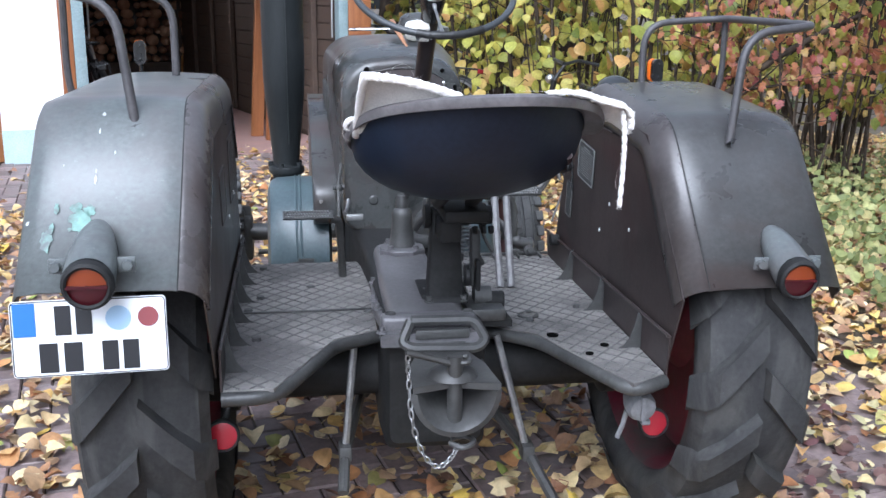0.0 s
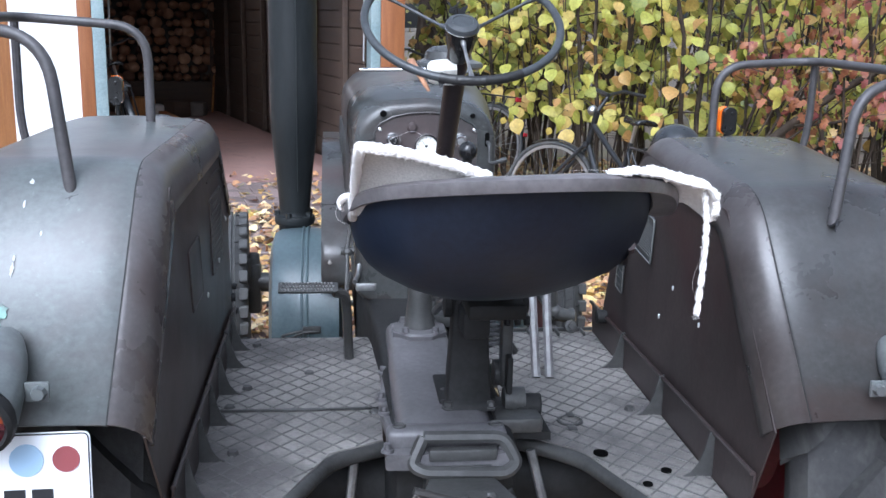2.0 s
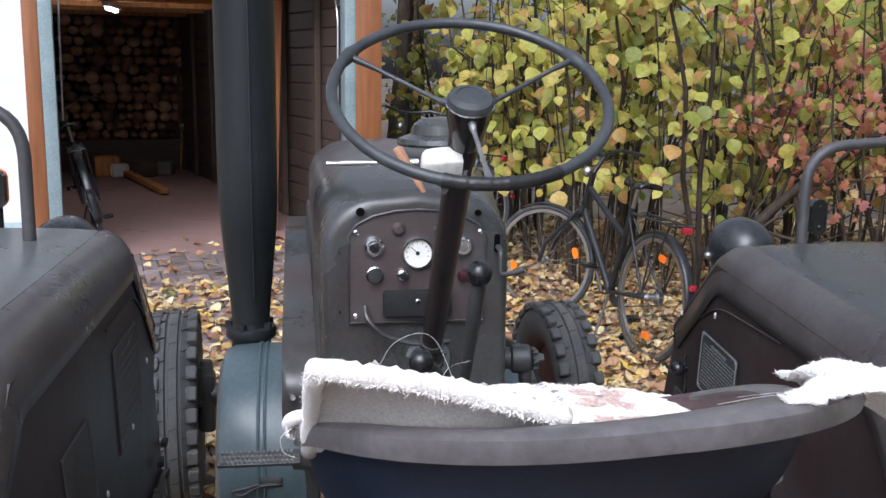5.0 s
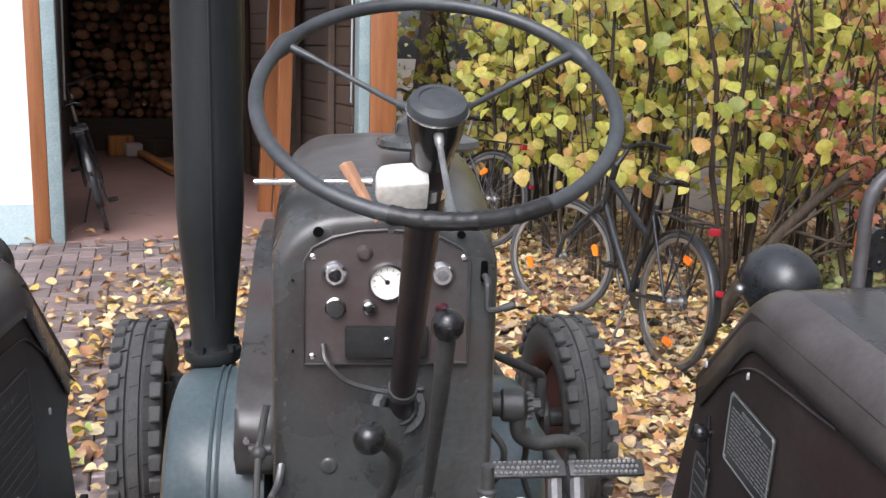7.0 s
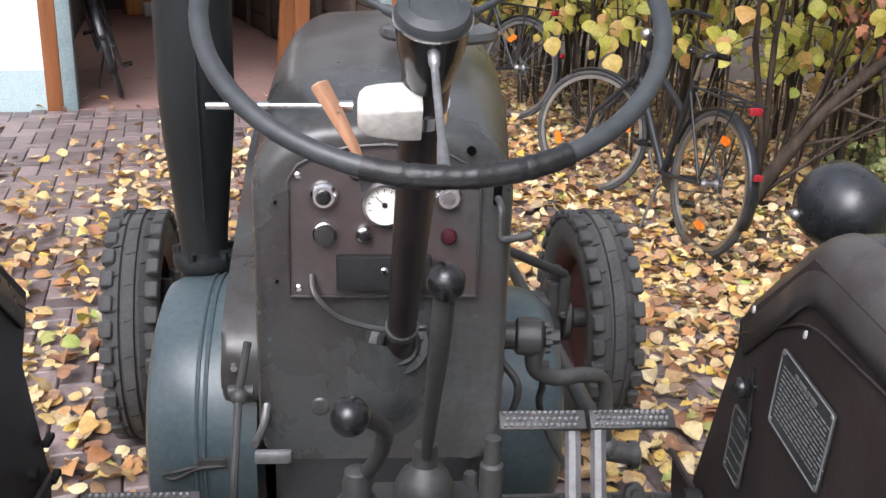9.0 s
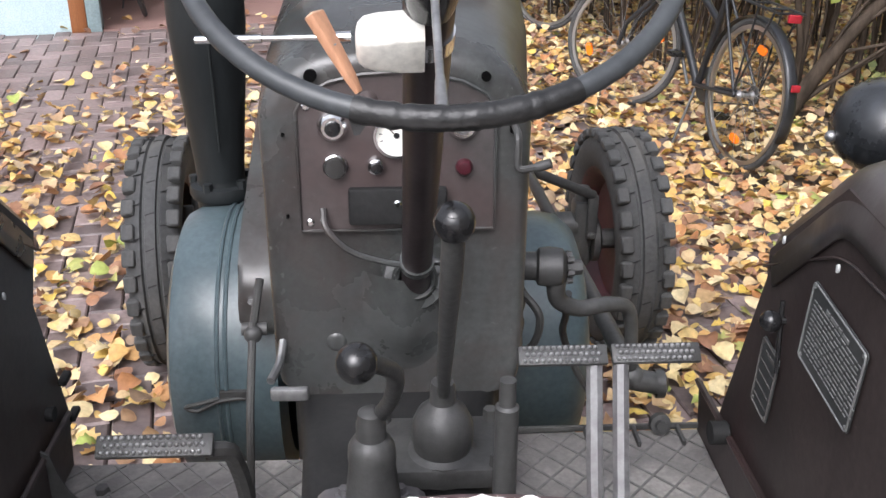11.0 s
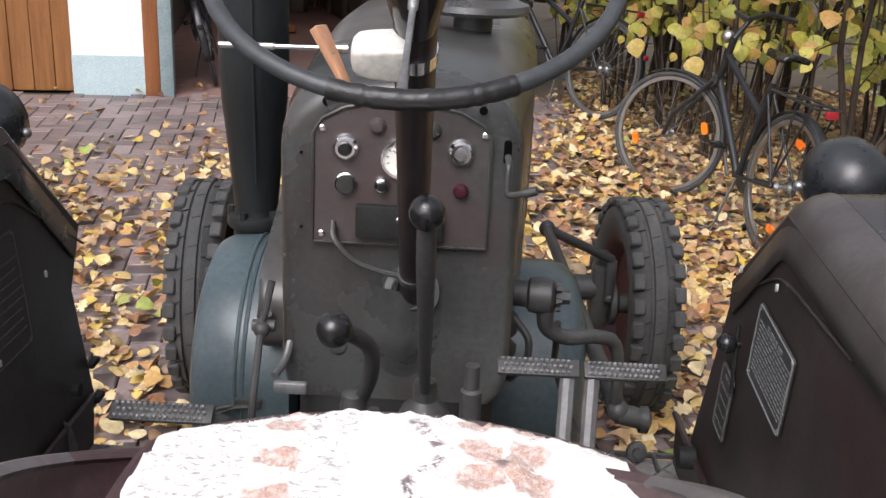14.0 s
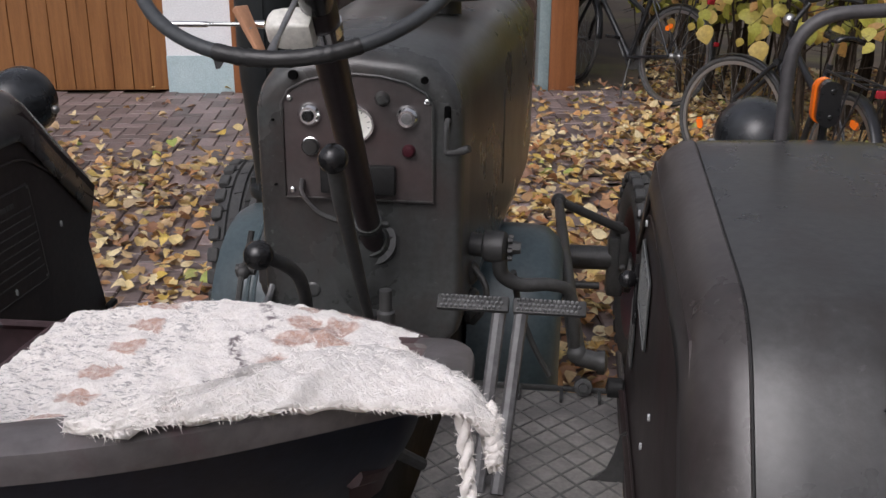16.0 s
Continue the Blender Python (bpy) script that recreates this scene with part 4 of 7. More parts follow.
def tyre_front(c, steer):
    wheel = new("front_wheel")
    wheel.parent = TRACTOR
    tagged(wheel, "narrow front wheel with blocky tyre and red rim")
    m = Matrix.Translation(c) @ Matrix.Rotation(radians(steer), 4, "Z") @ AX_X
    prof = [(0.19, -0.05), (0.215, -0.062), (0.255, -0.068), (0.277, -0.060), (0.289, -0.045), (0.301, -0.024), (0.294, -0.020), (0.294, -0.014), (0.303, -0.012), (0.304, 0.0),
            (0.303, 0.012), (0.294, 0.014), (0.294, 0.020), (0.301, 0.024), (0.289, 0.045), (0.277, 0.060), (0.255, 0.068), (0.215, 0.062), (0.19, 0.05)]
    bm = mk()
    lathe(bm, prof, m, 44)
    part("tyre", bm, RUBBER, wheel)
    bm = mk()
    box(bm, (0.290, 0, 0.0525), (0.024, 0.041, 0.031), bev=0.004, seg=1)
    outer = finish("shoulder_block", bm, RUBBER)
    for i in range(30):
        for s in (-1, 1):
            ob = new("shoulder_block", outer)
            ob.parent = wheel
            ob.matrix_basis = m @ Matrix.Rotation(TAU * (i + 0.25 * s) / 30, 4, "Z") @ Matrix.Translation((0, 0, 0 if s > 0 else -0.105))
    # Dark strips lie on the ribs in place of the shade in cut notches.
    bm = mk()
    box(bm, (0.3015, 0, 0), (0.004, 0.0022, 0.022), Matrix.Rotation(radians(18), 4, "X"))
    sipe_shade = finish("sipe_shade", bm, DARK)
    for i in range(22):
        for h in (-0.033, 0.0, 0.033):
            ob = new("sipe_shade", sipe_shade)
            ob.parent = wheel
            ob.matrix_basis = m @ Matrix.Rotation(TAU * (i + h * 9) / 22, 4, "Z") @ Matrix.Translation((0.0015 if h == 0 else -0.002, 0, h))
    bm = mk()
    lathe(bm, [(0.0, 0.0), (0.05, 0.01), (0.08, 0.0), (0.16, -0.01), (0.18, -0.045), (0.20, -0.055), (0.20, -0.05), (0.185, 0.0), (0.20, 0.05), (0.20, 0.055), (0.18, 0.045)], m, 32)
    part("rim", bm, RED_SHADED, wheel, "red steel rim, darkened for shade")


tyre_front((-0.592, 1.80, 0.302), 4)
tyre_front((0.600, 1.83, 0.302), 4)

# front axle, king-pin brackets, steering linkage
bm = mk()
rod(bm, (-0.49, 1.80, 0.345), (0.49, 1.83, 0.345), 0.036, 14)
part("front_axle", bm, CAST, TRACTOR, "round dark front axle")
for s in (-1, 1):
    ay = 1.815 + 0.015 * s
    bm = mk()
    box(bm, (s * 0.505, ay, 0.325), (0.052, 0.066, 0.19), bev=0.014)
    lathe(bm, [(0, 0.455), (0.016, 0.455), (0.020, 0.448), (0.022, 0.41)], Matrix.Translation((s * 0.505, ay, 0)), 14)
    box(bm, (s * 0.525, ay - 0.045, 0.385), (0.028, 0.016, 0.125), bev=0.005)
    screw(bm, (s * 0.525, ay - 0.055, 0.335), (0, -1, 0), 0.011, 0.008)
    rod(bm, (s * 0.505, ay, 0.302), (s * 0.60, ay, 0.302), 0.028)
    lathe(bm, [(0.03, 0), (0.062, 0.004), (0.062, 0.02), (0.035, 0.03)], along((s * 0.53, ay, 0.302), (s, 0, 0)), 18)
    part("axle_bracket", bm, CAST, TRACTOR, "dark king-pin bracket")
bm = mk()
tube(bm, [(0.385, 0.755, 0.545), (0.368, 1.0, 0.553), (0.33, 1.69, 0.557)], [0.0165, 0.016, 0.013], 12)
ball(bm, (0.33, 1.695, 0.557), 0.022)
rod(bm, (0.33, 1.695, 0.557), (0.525, 1.79, 0.445), 0.013)
part("drag_link", bm, CAST, TRACTOR, "dark steering rod with ball joint")
bm = mk()
rod(bm, (-0.46, 1.76, 0.27), (0.46, 1.79, 0.27), 0.011, 10)
part("track_rod", bm, CAST, TRACTOR, "thin dark track rod behind the axle")
bm = mk()
rod(bm, (0.16, 0.69, 0.775), (0.212, 0.682, 0.775), 0.021, 16)
lathe(bm, [(0.021, 0), (0.028, 0.004), (0.030, 0.02), (0.028, 0.038), (0.020, 0.044), (0.0, 0.045)], along((0.208, 0.682, 0.775), (1, -0.1, 0)), 20)
for k in range(6):
    q = TAU * k / 6
    lathe(bm, [(0, 0.008), (0.005, 0.008), (0.006, 0)], along((0.253, 0.677 + 0.019 * math.cos(q), 0.775 + 0.019 * math.sin(q)), (1, 0, 0)), 6)
lathe(bm, [(0, 0.022), (0.011, 0.022), (0.013, 0)], along((0.253, 0.677, 0.775), (1, 0, 0)), 6)
tube(bm, curve_pts([(0.238, 0.672, 0.765), (0.243, 0.68, 0.722), (0.278, 0.69, 0.70), (0.33, 0.71, 0.695), (0.368, 0.735, 0.665), (0.382, 0.75, 0.55)], 6), [0.0145 - 0.004 * i / 30 for i in range(31)], 12)
ball(bm, (0.386, 0.75, 0.54), 0.020)
rod(bm, (0.386, 0.75, 0.535), (0.432, 0.75, 0.525), 0.019)
lathe(bm, [(0.0, 0.012), (0.012, 0.012), (0.024, 0.006), (0.024, -0.008)], along((0.432, 0.75, 0.525), (1, 0, 0)), 14)
part("steering_arm", bm, CAST, TRACTOR, "bent cast steering arm")
bm = mk()
lathe(bm, [(0, 0.352), (0.17, 0.352), (0.205, 0.340), (0.228, 0.315), (0.235, 0.28), (0.235, 0.16), (0.20, 0.15)], Matrix.Translation((0, 1.09, 0.44)) @ AX_X, 48)
part("side_housing", bm, DRUM, TRACTOR, "round blue-grey flywheel housing")
bm = mk()
tube(bm, curve_pts([(0.262, 0.70, 0.72), (0.268, 0.74, 0.66), (0.275, 0.79, 0.60), (0.30, 0.80, 0.53), (0.335, 0.79, 0.47)], 6), 0.006, 8)
part("fuel_hose", bm, CAST, TRACTOR, "thin grey hose over the housing")
bm = mk()
for y, z, r in ((0.70, 0.715, 0.022), (0.71, 0.665, 0.017), (0.72, 0.625, 0.02)):
    lathe(bm, [(r * 0.6, 0), (r, 0.004), (r, 0.016), (r * 0.7, 0.022), (0, 0.024)], along((0.175, y, z), (1, -0.3, 0)), 10)
tube(bm, curve_pts([(0.19, 0.69, 0.73), (0.215, 0.67, 0.70), (0.21, 0.67, 0.655), (0.19, 0.69, 0.62)], 6), 0.006, 8)
part("pump_fitting", bm, CAST, TRACTOR, "greasy pump fittings under the hood side")


# ---- hood and dashboard ----
def hood_section(y, hw, top, bot, cx=0.007, r=0.11):
    pts = [(-hw + 0.05, bot - 0.012), (-hw + 0.022, bot - 0.006), (-hw + 0.006, bot + 0.012), (-hw, bot + 0.045)]
    for k in range(9):
        a = math.pi - (math.pi / 2) * k / 8
        pts.append((-hw + r + r * math.cos(a), top - r * 0.86 + r * 0.86 * math.sin(a)))
    pts += [(-0.3 * (hw - r), top + 0.004), (0.0, top + 0.006), (0.3 * (hw - r), top + 0.004)]
    for k in range(9):
        a = math.pi / 2 - (math.pi / 2) * k / 8
        pts.append((hw - r + r * math.cos(a), top - r * 0.86 + r * 0.86 * math.sin(a)))
    pts += [(hw, bot + 0.045), (hw - 0.006, bot + 0.012), (hw - 0.022, bot - 0.006), (hw - 0.05, bot - 0.012)]
    return [V((cx + x, y, z)) for x, z in pts]


bm = mk()
rows = [hood_section(0.5775, 0.152, 1.087, 0.64), hood_section(0.5765, 0.161, 1.098, 0.638), hood_section(0.580, 0.168, 1.108, 0.637), hood_section(0.589, 0.172, 1.116, 0.636), hood_section(0.605, 0.174, 1.123, 0.636), hood_section(0.66, 0.176, 1.132, 0.636),
        hood_section(0.68, 0.178, 1.138, 0.66), hood_section(0.9, 0.194, 1.152, 0.68, 0.017), hood_section(1.2, 0.209, 1.158, 0.69, 0.025), hood_section(1.5, 0.217, 1.15, 0.69, 0.031), hood_section(1.66, 0.215, 1.14, 0.69, 0.031), hood_section(1.74, 0.195, 1.11, 0.70, 0.031), hood_section(1.77, 0.15, 1.05, 0.72, 0.031)]
g = sheet(bm, rows)
bm.faces.new(g[-1])
part("hood", bm, GREY, TRACTOR, "long rounded grey hood", sharp=50)
bm = mk()
cowl = hood_section(0.5772, 0.153, 1.088, 0.638)
bm.faces.new([bm.verts.new(q) for q in cowl])
part("cowl_face", bm, GREY, TRACTOR, "flat grey rear face of the hood")
for s in (-1, 1):
    bm = mk()
    for i in range(7):
        box(bm, (0.020 + s * (0.193 + 0.016 * i / 7), 1.0 + 0.07 * i, 0.90), (0.014, 0.03, 0.20), bev=0.005, seg=1)
    part("louvre", bm, CAST, TRACTOR, "dark vent slots in the hood side")

bm = mk()
arch = [(-0.117, 0.885), (0.133, 0.885), (0.133, 1.045), (0.12, 1.066), (0.09, 1.082), (0.05, 1.091), (0.008, 1.094), (-0.034, 1.091), (-0.074, 1.082), (-0.104, 1.066), (-0.117, 1.045)]
slab(bm, arch, 0.004, Matrix(((1, 0, 0, 0), (0, 0, -1, 0.576), (0, 1, 0, 0), (0, 0, 0, 1))))
DASH = part("dash_panel", bm, PANEL, TRACTOR, "brown-grey instrument panel with screws")
FACE = 0.572
bm = mk()
tube(bm, [(x, FACE - 0.001, z) for x, z in arch], 0.0028, 6, closed=True)
part("panel_edge", bm, GREY, DASH)
for x, z in ((-0.104, 1.052), (0.124, 1.052), (-0.105, 0.897)):
    bm = mk()
    screw(bm, (x, FACE - 0.001, z), (0, -1, 0), 0.0055, 0.003)
    part("screw", bm, CHROME, DASH)


def dial(x, z):
    d = new("gauge")
    d.parent = TRACTOR
    m = along((x, FACE, z), (0, -1, 0))
    bm = mk()
    lathe(bm, [(0.024, 0.004), (0.0255, 0.009), (0.029, 0.009), (0.031, 0.004), (0.031, 0)], m, 28)
    part("bezel", bm, CHROME, d, "chrome ring")
    bm = mk()
    lathe(bm, [(0, 0.004), (0.025, 0.004)], m, 28)
    part("dial_face", bm, DIAL, d, "cream dial")
    bm = mk()
    lathe(bm, [(0, 0.006), (0.0035, 0.006), (0.004, 0.004)], m, 10)
    box(bm, (0, 0, 0), (0.017, 0.0012, 0.001), Matrix.Translation((x - 0.006, FACE - 0.0055, z + 0.006)) @ Matrix.Rotation(radians(45), 4, "Y"))
    for k in range(9):
        a = radians(200 - 27 * k)
        box(bm, (0, 0, 0), (0.004, 0.0008, 0.001), Matrix.Translation((x + 0.020 * math.cos(a), FACE - 0.0045, z + 0.020 * math.sin(a))) @ Matrix.Rotation(-a, 4, "Y"))
    part("needle", bm, INK, d)


dial(0.008, 1.014)


def knob(name, x, z, prof, material, ring=None, label=""):
    d = new(name)
    d.parent = TRACTOR
    tagged(d, label)
    m = along((x, FACE, z), (0, -1, 0))
    bm = mk()
    lathe(bm, prof, m, 20)
    part("cap", bm, material, d)
    if ring:
        bm = mk()
        lathe(bm, ring, m, 20)
        part("collar", bm, CHROME, d, "chrome collar")


RING = [(0.009, 0.011), (0.014, 0.011), (0.017, 0.007), (0.020, 0.003), (0.0205, 0)]
knob("pull_switch", -0.071, 1.026, [(0, 0.02), (0.008, 0.019), (0.010, 0.014), (0.010, 0.008)], BLACK, RING, "black pull switch in a chrome collar")
knob("ignition_lock", 0.091, 1.026, [(0, 0.013), (0.009, 0.012), (0.010, 0.006)], STEEL, RING, "key lock in a chrome collar")
knob("push_button", -0.070, 0.974, [(0, 0.014), (0.012, 0.013), (0.014, 0.009), (0.014, 0.0)], CAST, [(0.014, 0.006), (0.016, 0.005), (0.0165, 0)], "grey-green push button")
knob("small_switch", -0.019, 0.974, [(0, 0.016), (0.006, 0.015), (0.007, 0.008)], BLACK, [(0.007, 0.009), (0.010, 0.008), (0.012, 0.003), (0.0125, 0)], "small black switch in a chrome collar")
knob("warning_lamp", 0.093, 0.971, [(0, 0.012), (0.008, 0.010), (0.011, 0.004), (0.011, 0)], LAMPRED, None, "dull red warning lamp")
knob("warning_lamp", -0.027, 1.058, [(0, 0.010), (0.007, 0.009), (0.011, 0.004), (0.013, 0)], PANEL, None, "dark warning lamp")
knob("warning_lamp", 0.050, 1.055, [(0, 0.010), (0.007, 0.009), (0.011, 0.004), (0.013, 0)], GREY, None, "dark warning lamp")
bm = mk()
box(bm, (0.008, FACE - 0.006, 0.921), (0.126, 0.014, 0.050), bev=0.004)
fuse_box = part("fuse_box", bm, DARK, DASH, "black fuse box cover")
bm = mk()
screw(bm, (0.008, FACE - 0.013, 0.926), (0, -1, 0), 0.0055, 0.004)
part("cover_screw", bm, CHROME, fuse_box, "bright screw in the cover")
bm = mk()
tube(bm, curve_pts([(-0.088, 0.57, 0.916), (-0.083, 0.553, 0.895), (-0.055, 0.545, 0.868), (-0.015, 0.54, 0.855), (0.02, 0.53, 0.853)], 6), 0.0045, 8)
part("cable", bm, GREY, TRACTOR, "grey cable from panel to column")
for x, z, r in ((-0.096, 1.09, 0.008), (0.119, 1.087, 0.006), (-0.134, 1.015, 0.002), (-0.134, 0.905, 0.002)):
    bm = mk()
    lathe(bm, [(0, 0.004), (r, 0.004), (r, -0.003)], along((x, 0.573, z), (0, -1, 0.1)), 14)
    part("bolt_hole", bm, HOLE, TRACTOR, "black disc for a shaded bolt hole")
bm = mk()
box(bm, (0.156, 0.574, 1.03), (0.011, 0.008, 0.034), bev=0.004)
part("lever_slot", bm, HOLE, TRACTOR, "black strip for the shaded throttle lever slot")
bm = mk()
tube(bm, fillet([(0.156, 0.58, 1.025), (0.158, 0.545, 1.02), (0.157, 0.54, 0.975), (0.185, 0.53, 0.985)], 0.012), 0.005, 8)
rod(bm, (0.18, 0.531, 0.983), (0.197, 0.527, 0.99), 0.0065)
part("throttle_lever", bm, CAST, TRACTOR, "bent dark throttle lever")
bm = mk()
lathe(bm, [(0, 0.003), (0.008, 0.003), (0.012, 0.002), (0.014, 0)], along((-0.079, 0.576, 0.716), (0, -1, 0)), 14)
part("cowl_plug", bm, GREY, TRACTOR)

# air intake cap
bm = mk()
lathe(bm, [(0.034, 1.14), (0.034, 1.182), (0.092, 1.180), (0.097, 1.186), (0.094, 1.196), (0.066, 1.206), (0.062, 1.225), (0.045, 1.238), (0, 1.243)], Matrix.Translation((0.10, 0.95, 0)), 32)
part("intake_cap", bm, GREY, TRACTOR, "grey mushroom-shaped intake cap")

# exhaust
EXH = new("exhaust")
EXH.parent = TRACTOR
tagged(EXH, "tall black exhaust pipe on a bolted flange")
bm = mk()
lathe(bm, [(0.045, 0.72), (0.047, 0.76), (0.056, 0.86), (0.066, 0.96), (0.070, 1.03), (0.0705, 1.2), (0.0705, 2.1), (0.064, 2.1)], Matrix.Translation((-0.331, 1.2, 0)), 36)
part("pipe", bm, PIPE, EXH)
bm = mk()
rod(bm, (-0.318, 1.2 - 0.058, 0.80), (-0.318, 1.2 - 0.0712, 1.03), 0.0025, 6)
rod(bm, (-0.318, 1.2 - 0.0712, 1.03), (-0.318, 1.2 - 0.0715, 2.1), 0.0025, 6)
part("seam", bm, PIPE, EXH)
bm = mk()
lathe(bm, [(0.045, 0.735), (0.047, 0.722), (0.059, 0.719), (0.061, 0.712), (0.061, 0.700), (0.058, 0.694), (0.048, 0.69), (0.048, 0.63)], Matrix.Translation((-0.331, 1.2, 0)), 28)
for k in range(5):
    a = TAU * k / 5 + 0.6
    lathe(bm, [(0, 0.016), (0.009, 0.016), (0.010, 0)], Matrix.Translation((-0.331 + 0.053 * math.cos(a), 1.2 + 0.053 * math.sin(a), 0.717)), 6)
part("flange", bm, PIPE, EXH, "bolted cast flange at the pipe foot")

# drum housing on the left
DR = new("belt_drum")
DR.parent = TRACTOR
tagged(DR, "blue-grey drum housing with a raised seam")
bm = mk()
lathe(bm, [(0, -0.395), (0.22, -0.395), (0.247, -0.385), (0.258, -0.365), (0.262, -0.31), (0.262, -0.20), (0.22, -0.19)], Matrix.Translation((0, 1.09, 0.435)) @ AX_X, 56)
part("drum", bm, DRUM, DR)
bm = mk()
for x in (-0.302, -0.288):
    tube(bm, [(x, 1.09 + 0.263 * math.cos(TAU * k / 56), 0.435 + 0.263 * math.sin(TAU * k / 56)) for k in range(56)], 0.004, 6, closed=True)
part("seam", bm, DRUM, DR)
bm = mk()
box(bm, (-0.275, 0.835, 0.47), (0.05, 0.02, 0.02), bev=0.003)
tube(bm, curve_pts([(-0.25, 0.83, 0.465), (-0.30, 0.82, 0.465), (-0.335, 0.815, 0.45), (-0.355, 0.815, 0.457), (-0.335, 0.812, 0.465), (-0.30, 0.82, 0.47)], 5), 0.004, 7)
part("latch", bm, CAST, DR, "bent wire latch")
bm = mk()
side = [(q.x, q.y) for q in fillet([(0.86, 0.585, 0), (0.792, 0.60, 0), (0.792, 0.70, 0), (0.87, 0.755, 0), (1.28, 0.905, 0), (1.38, 0.925, 0), (1.66, 0.925, 0), (1.66, 0.585, 0)], 0.035, 5)]
slab(bm, side, 0.074, Matrix(((0, 0, 1, -0.248), (1, 0, 0, 0), (0, 1, 0, 0), (0, 0, 0, 1))))
bmesh.ops.bevel(bm, geom=[e for e in bm.edges if abs(e.verts[0].co.x - e.verts[1].co.x) < 1e-4], offset=0.011, segments=3, profile=0.5, affect="EDGES")
part("belt_guard", bm, GREY, TRACTOR, "smooth grey belt guard beside the hood", sharp=45)
bm = mk()
lathe(bm, [(0, 0.008), (0.006, 0.008), (0.008, 0)], along((-0.225, 0.79, 0.672), (0, -1, 0.1)), 8)
part("bolt", bm, CHROME, TRACTOR, "small bright bolt")

# engine block and clutch bell below the hood
bm = mk()
box(bm, (0.0, 1.15, 0.52), (0.30, 1.05, 0.34), bev=0.03)
part("engine_block", bm, DARK, TRACTOR, "grimy black engine block")


# ---- steering ----
HUB = V((0.038, 0.185, 1.306))
BASE = V((0.031, 0.555, 0.828))
COL = (HUB - BASE).normalized()
bm = mk()
tube(bm, [BASE - COL * 0.03, BASE + COL * 0.1, BASE + COL * 0.3, HUB - COL * 0.14, HUB - COL * 0.02], [0.0195, 0.0195, 0.0212, 0.0225, 0.0235], 20)
part("steering_column", bm, COLUMN, TRACTOR, "dark steering column")
bm = mk()
mB = along((0.029, 0.574, 0.812), (0.0, -0.93, 0.37))
lathe(bm, [(0.022, 0.014), (0.026, 0.016), (0.029, 0.012), (0.031, 0.006), (0.041, 0.005), (0.043, 0.0), (0.043, -0.02)], mB, 32)
mB = along(BASE + COL * 0.035, COL)
lathe(bm, [(0.0195, 0.006), (0.0225, 0.006), (0.0225, -0.006), (0.0195, -0.006)], mB, 24)
box(bm, (0.026, 0, 0), (0.014, 0.008, 0.010), mB, bev=0.002)
part("column_collar", bm, GREY, TRACTOR, "grey collar and hose clip at the column foot")
bm = mk()
rows = []
for k in range(15):
    v = k / 14
    half = 0.066 * math.sqrt(max(0.0, 1 - max(0.0, (v - 0.35) / 0.65) ** 2))
    deep = 0.031 * (1 - 0.2 * v) * (1 - smooth_step(0.45, 1.0, v))
    rows.append([V((0.017 + half * u / 90, 0.5785 - deep * math.cos(radians(u)) ** 1.8, 0.822 - 0.165 * v)) for u in range(-90, 91, 10)])
sheet(bm, rows)
part("column_bulge", bm, GREY, TRACTOR, "rounded bulge in the cowl under the column", sharp=180)
SW = new("steering_wheel")
SW.parent = TRACTOR
tagged(SW, "three-spoke dark steering wheel with taped rim")
tilt = Matrix.Translation(HUB) @ Matrix.Rotation(radians(33), 4, "X")
RIMR = 0.193
bm = mk()
tube(bm, [tilt @ V((RIMR * math.cos(TAU * k / 64), RIMR * math.sin(TAU * k / 64), 0.004)) for k in range(64)], 0.0080, 14, closed=True)
part("rim", bm, WHEELRIM, SW, "dark plastic rim")
bm = mk()
tube(bm, [tilt @ V((RIMR * math.cos(radians(a)), RIMR * math.sin(radians(a)), 0.004)) for a in range(252, 300)], [0.0092 + 0.0016 * noise.noise(V((k * 0.55, 0, 5))) for k in range(48)], 14)
part("rim_tape", bm, TAPE, SW, "wrinkled black tape round the rim")
for a in (270, 30, 150):
    d = V((math.cos(radians(a)), math.sin(radians(a)), 0))
    bm = mk()
    tube(bm, [tilt @ (d * 0.024 + V((0, 0, -0.022))), tilt @ (d * 0.046 + V((0, 0, -0.021))), tilt @ (d * 0.049 + V((0, 0, -0.021))), tilt @ (d * 0.150 + V((0, 0, -0.002))), tilt @ (d * 0.155 + V((0, 0, -0.001))), tilt @ (d * 0.186 + V((0, 0, 0.003)))], [0.0060, 0.0050, 0.0034, 0.0032, 0.0040, 0.0055], 10)
    part("spoke", bm, STEEL if a == 270 else WHEELRIM, SW, "thin metal spoke")
for a in (30, 150):
    bm = mk()
    tube(bm, [tilt @ V((RIMR * math.cos(radians(q)), RIMR * math.sin(radians(q)), 0.004)) for q in range(a - 7, a + 8, 2)], [0.0081, 0.0090, 0.0102, 0.0107, 0.0107, 0.0102, 0.0090, 0.0081], 12)
    part("spoke_sleeve", bm, WHEELRIM, SW, "thickened rim at the spoke end")
bm = mk()
e0 = tilt @ V((RIMR * math.cos(radians(253)), RIMR * math.sin(radians(253)), 0.0))
slab(bm, [(-0.007, 0.0), (0.007, 0.0), (0.005, -0.008), (0.001, -0.014), (-0.003, -0.015), (-0.005, -0.008)], 0.0012, Matrix.Translation(e0) @ Matrix.Rotation(radians(80), 4, "X"))
part("tape_end", bm, TAPE, SW, "loose end of black tape")
bm = mk()
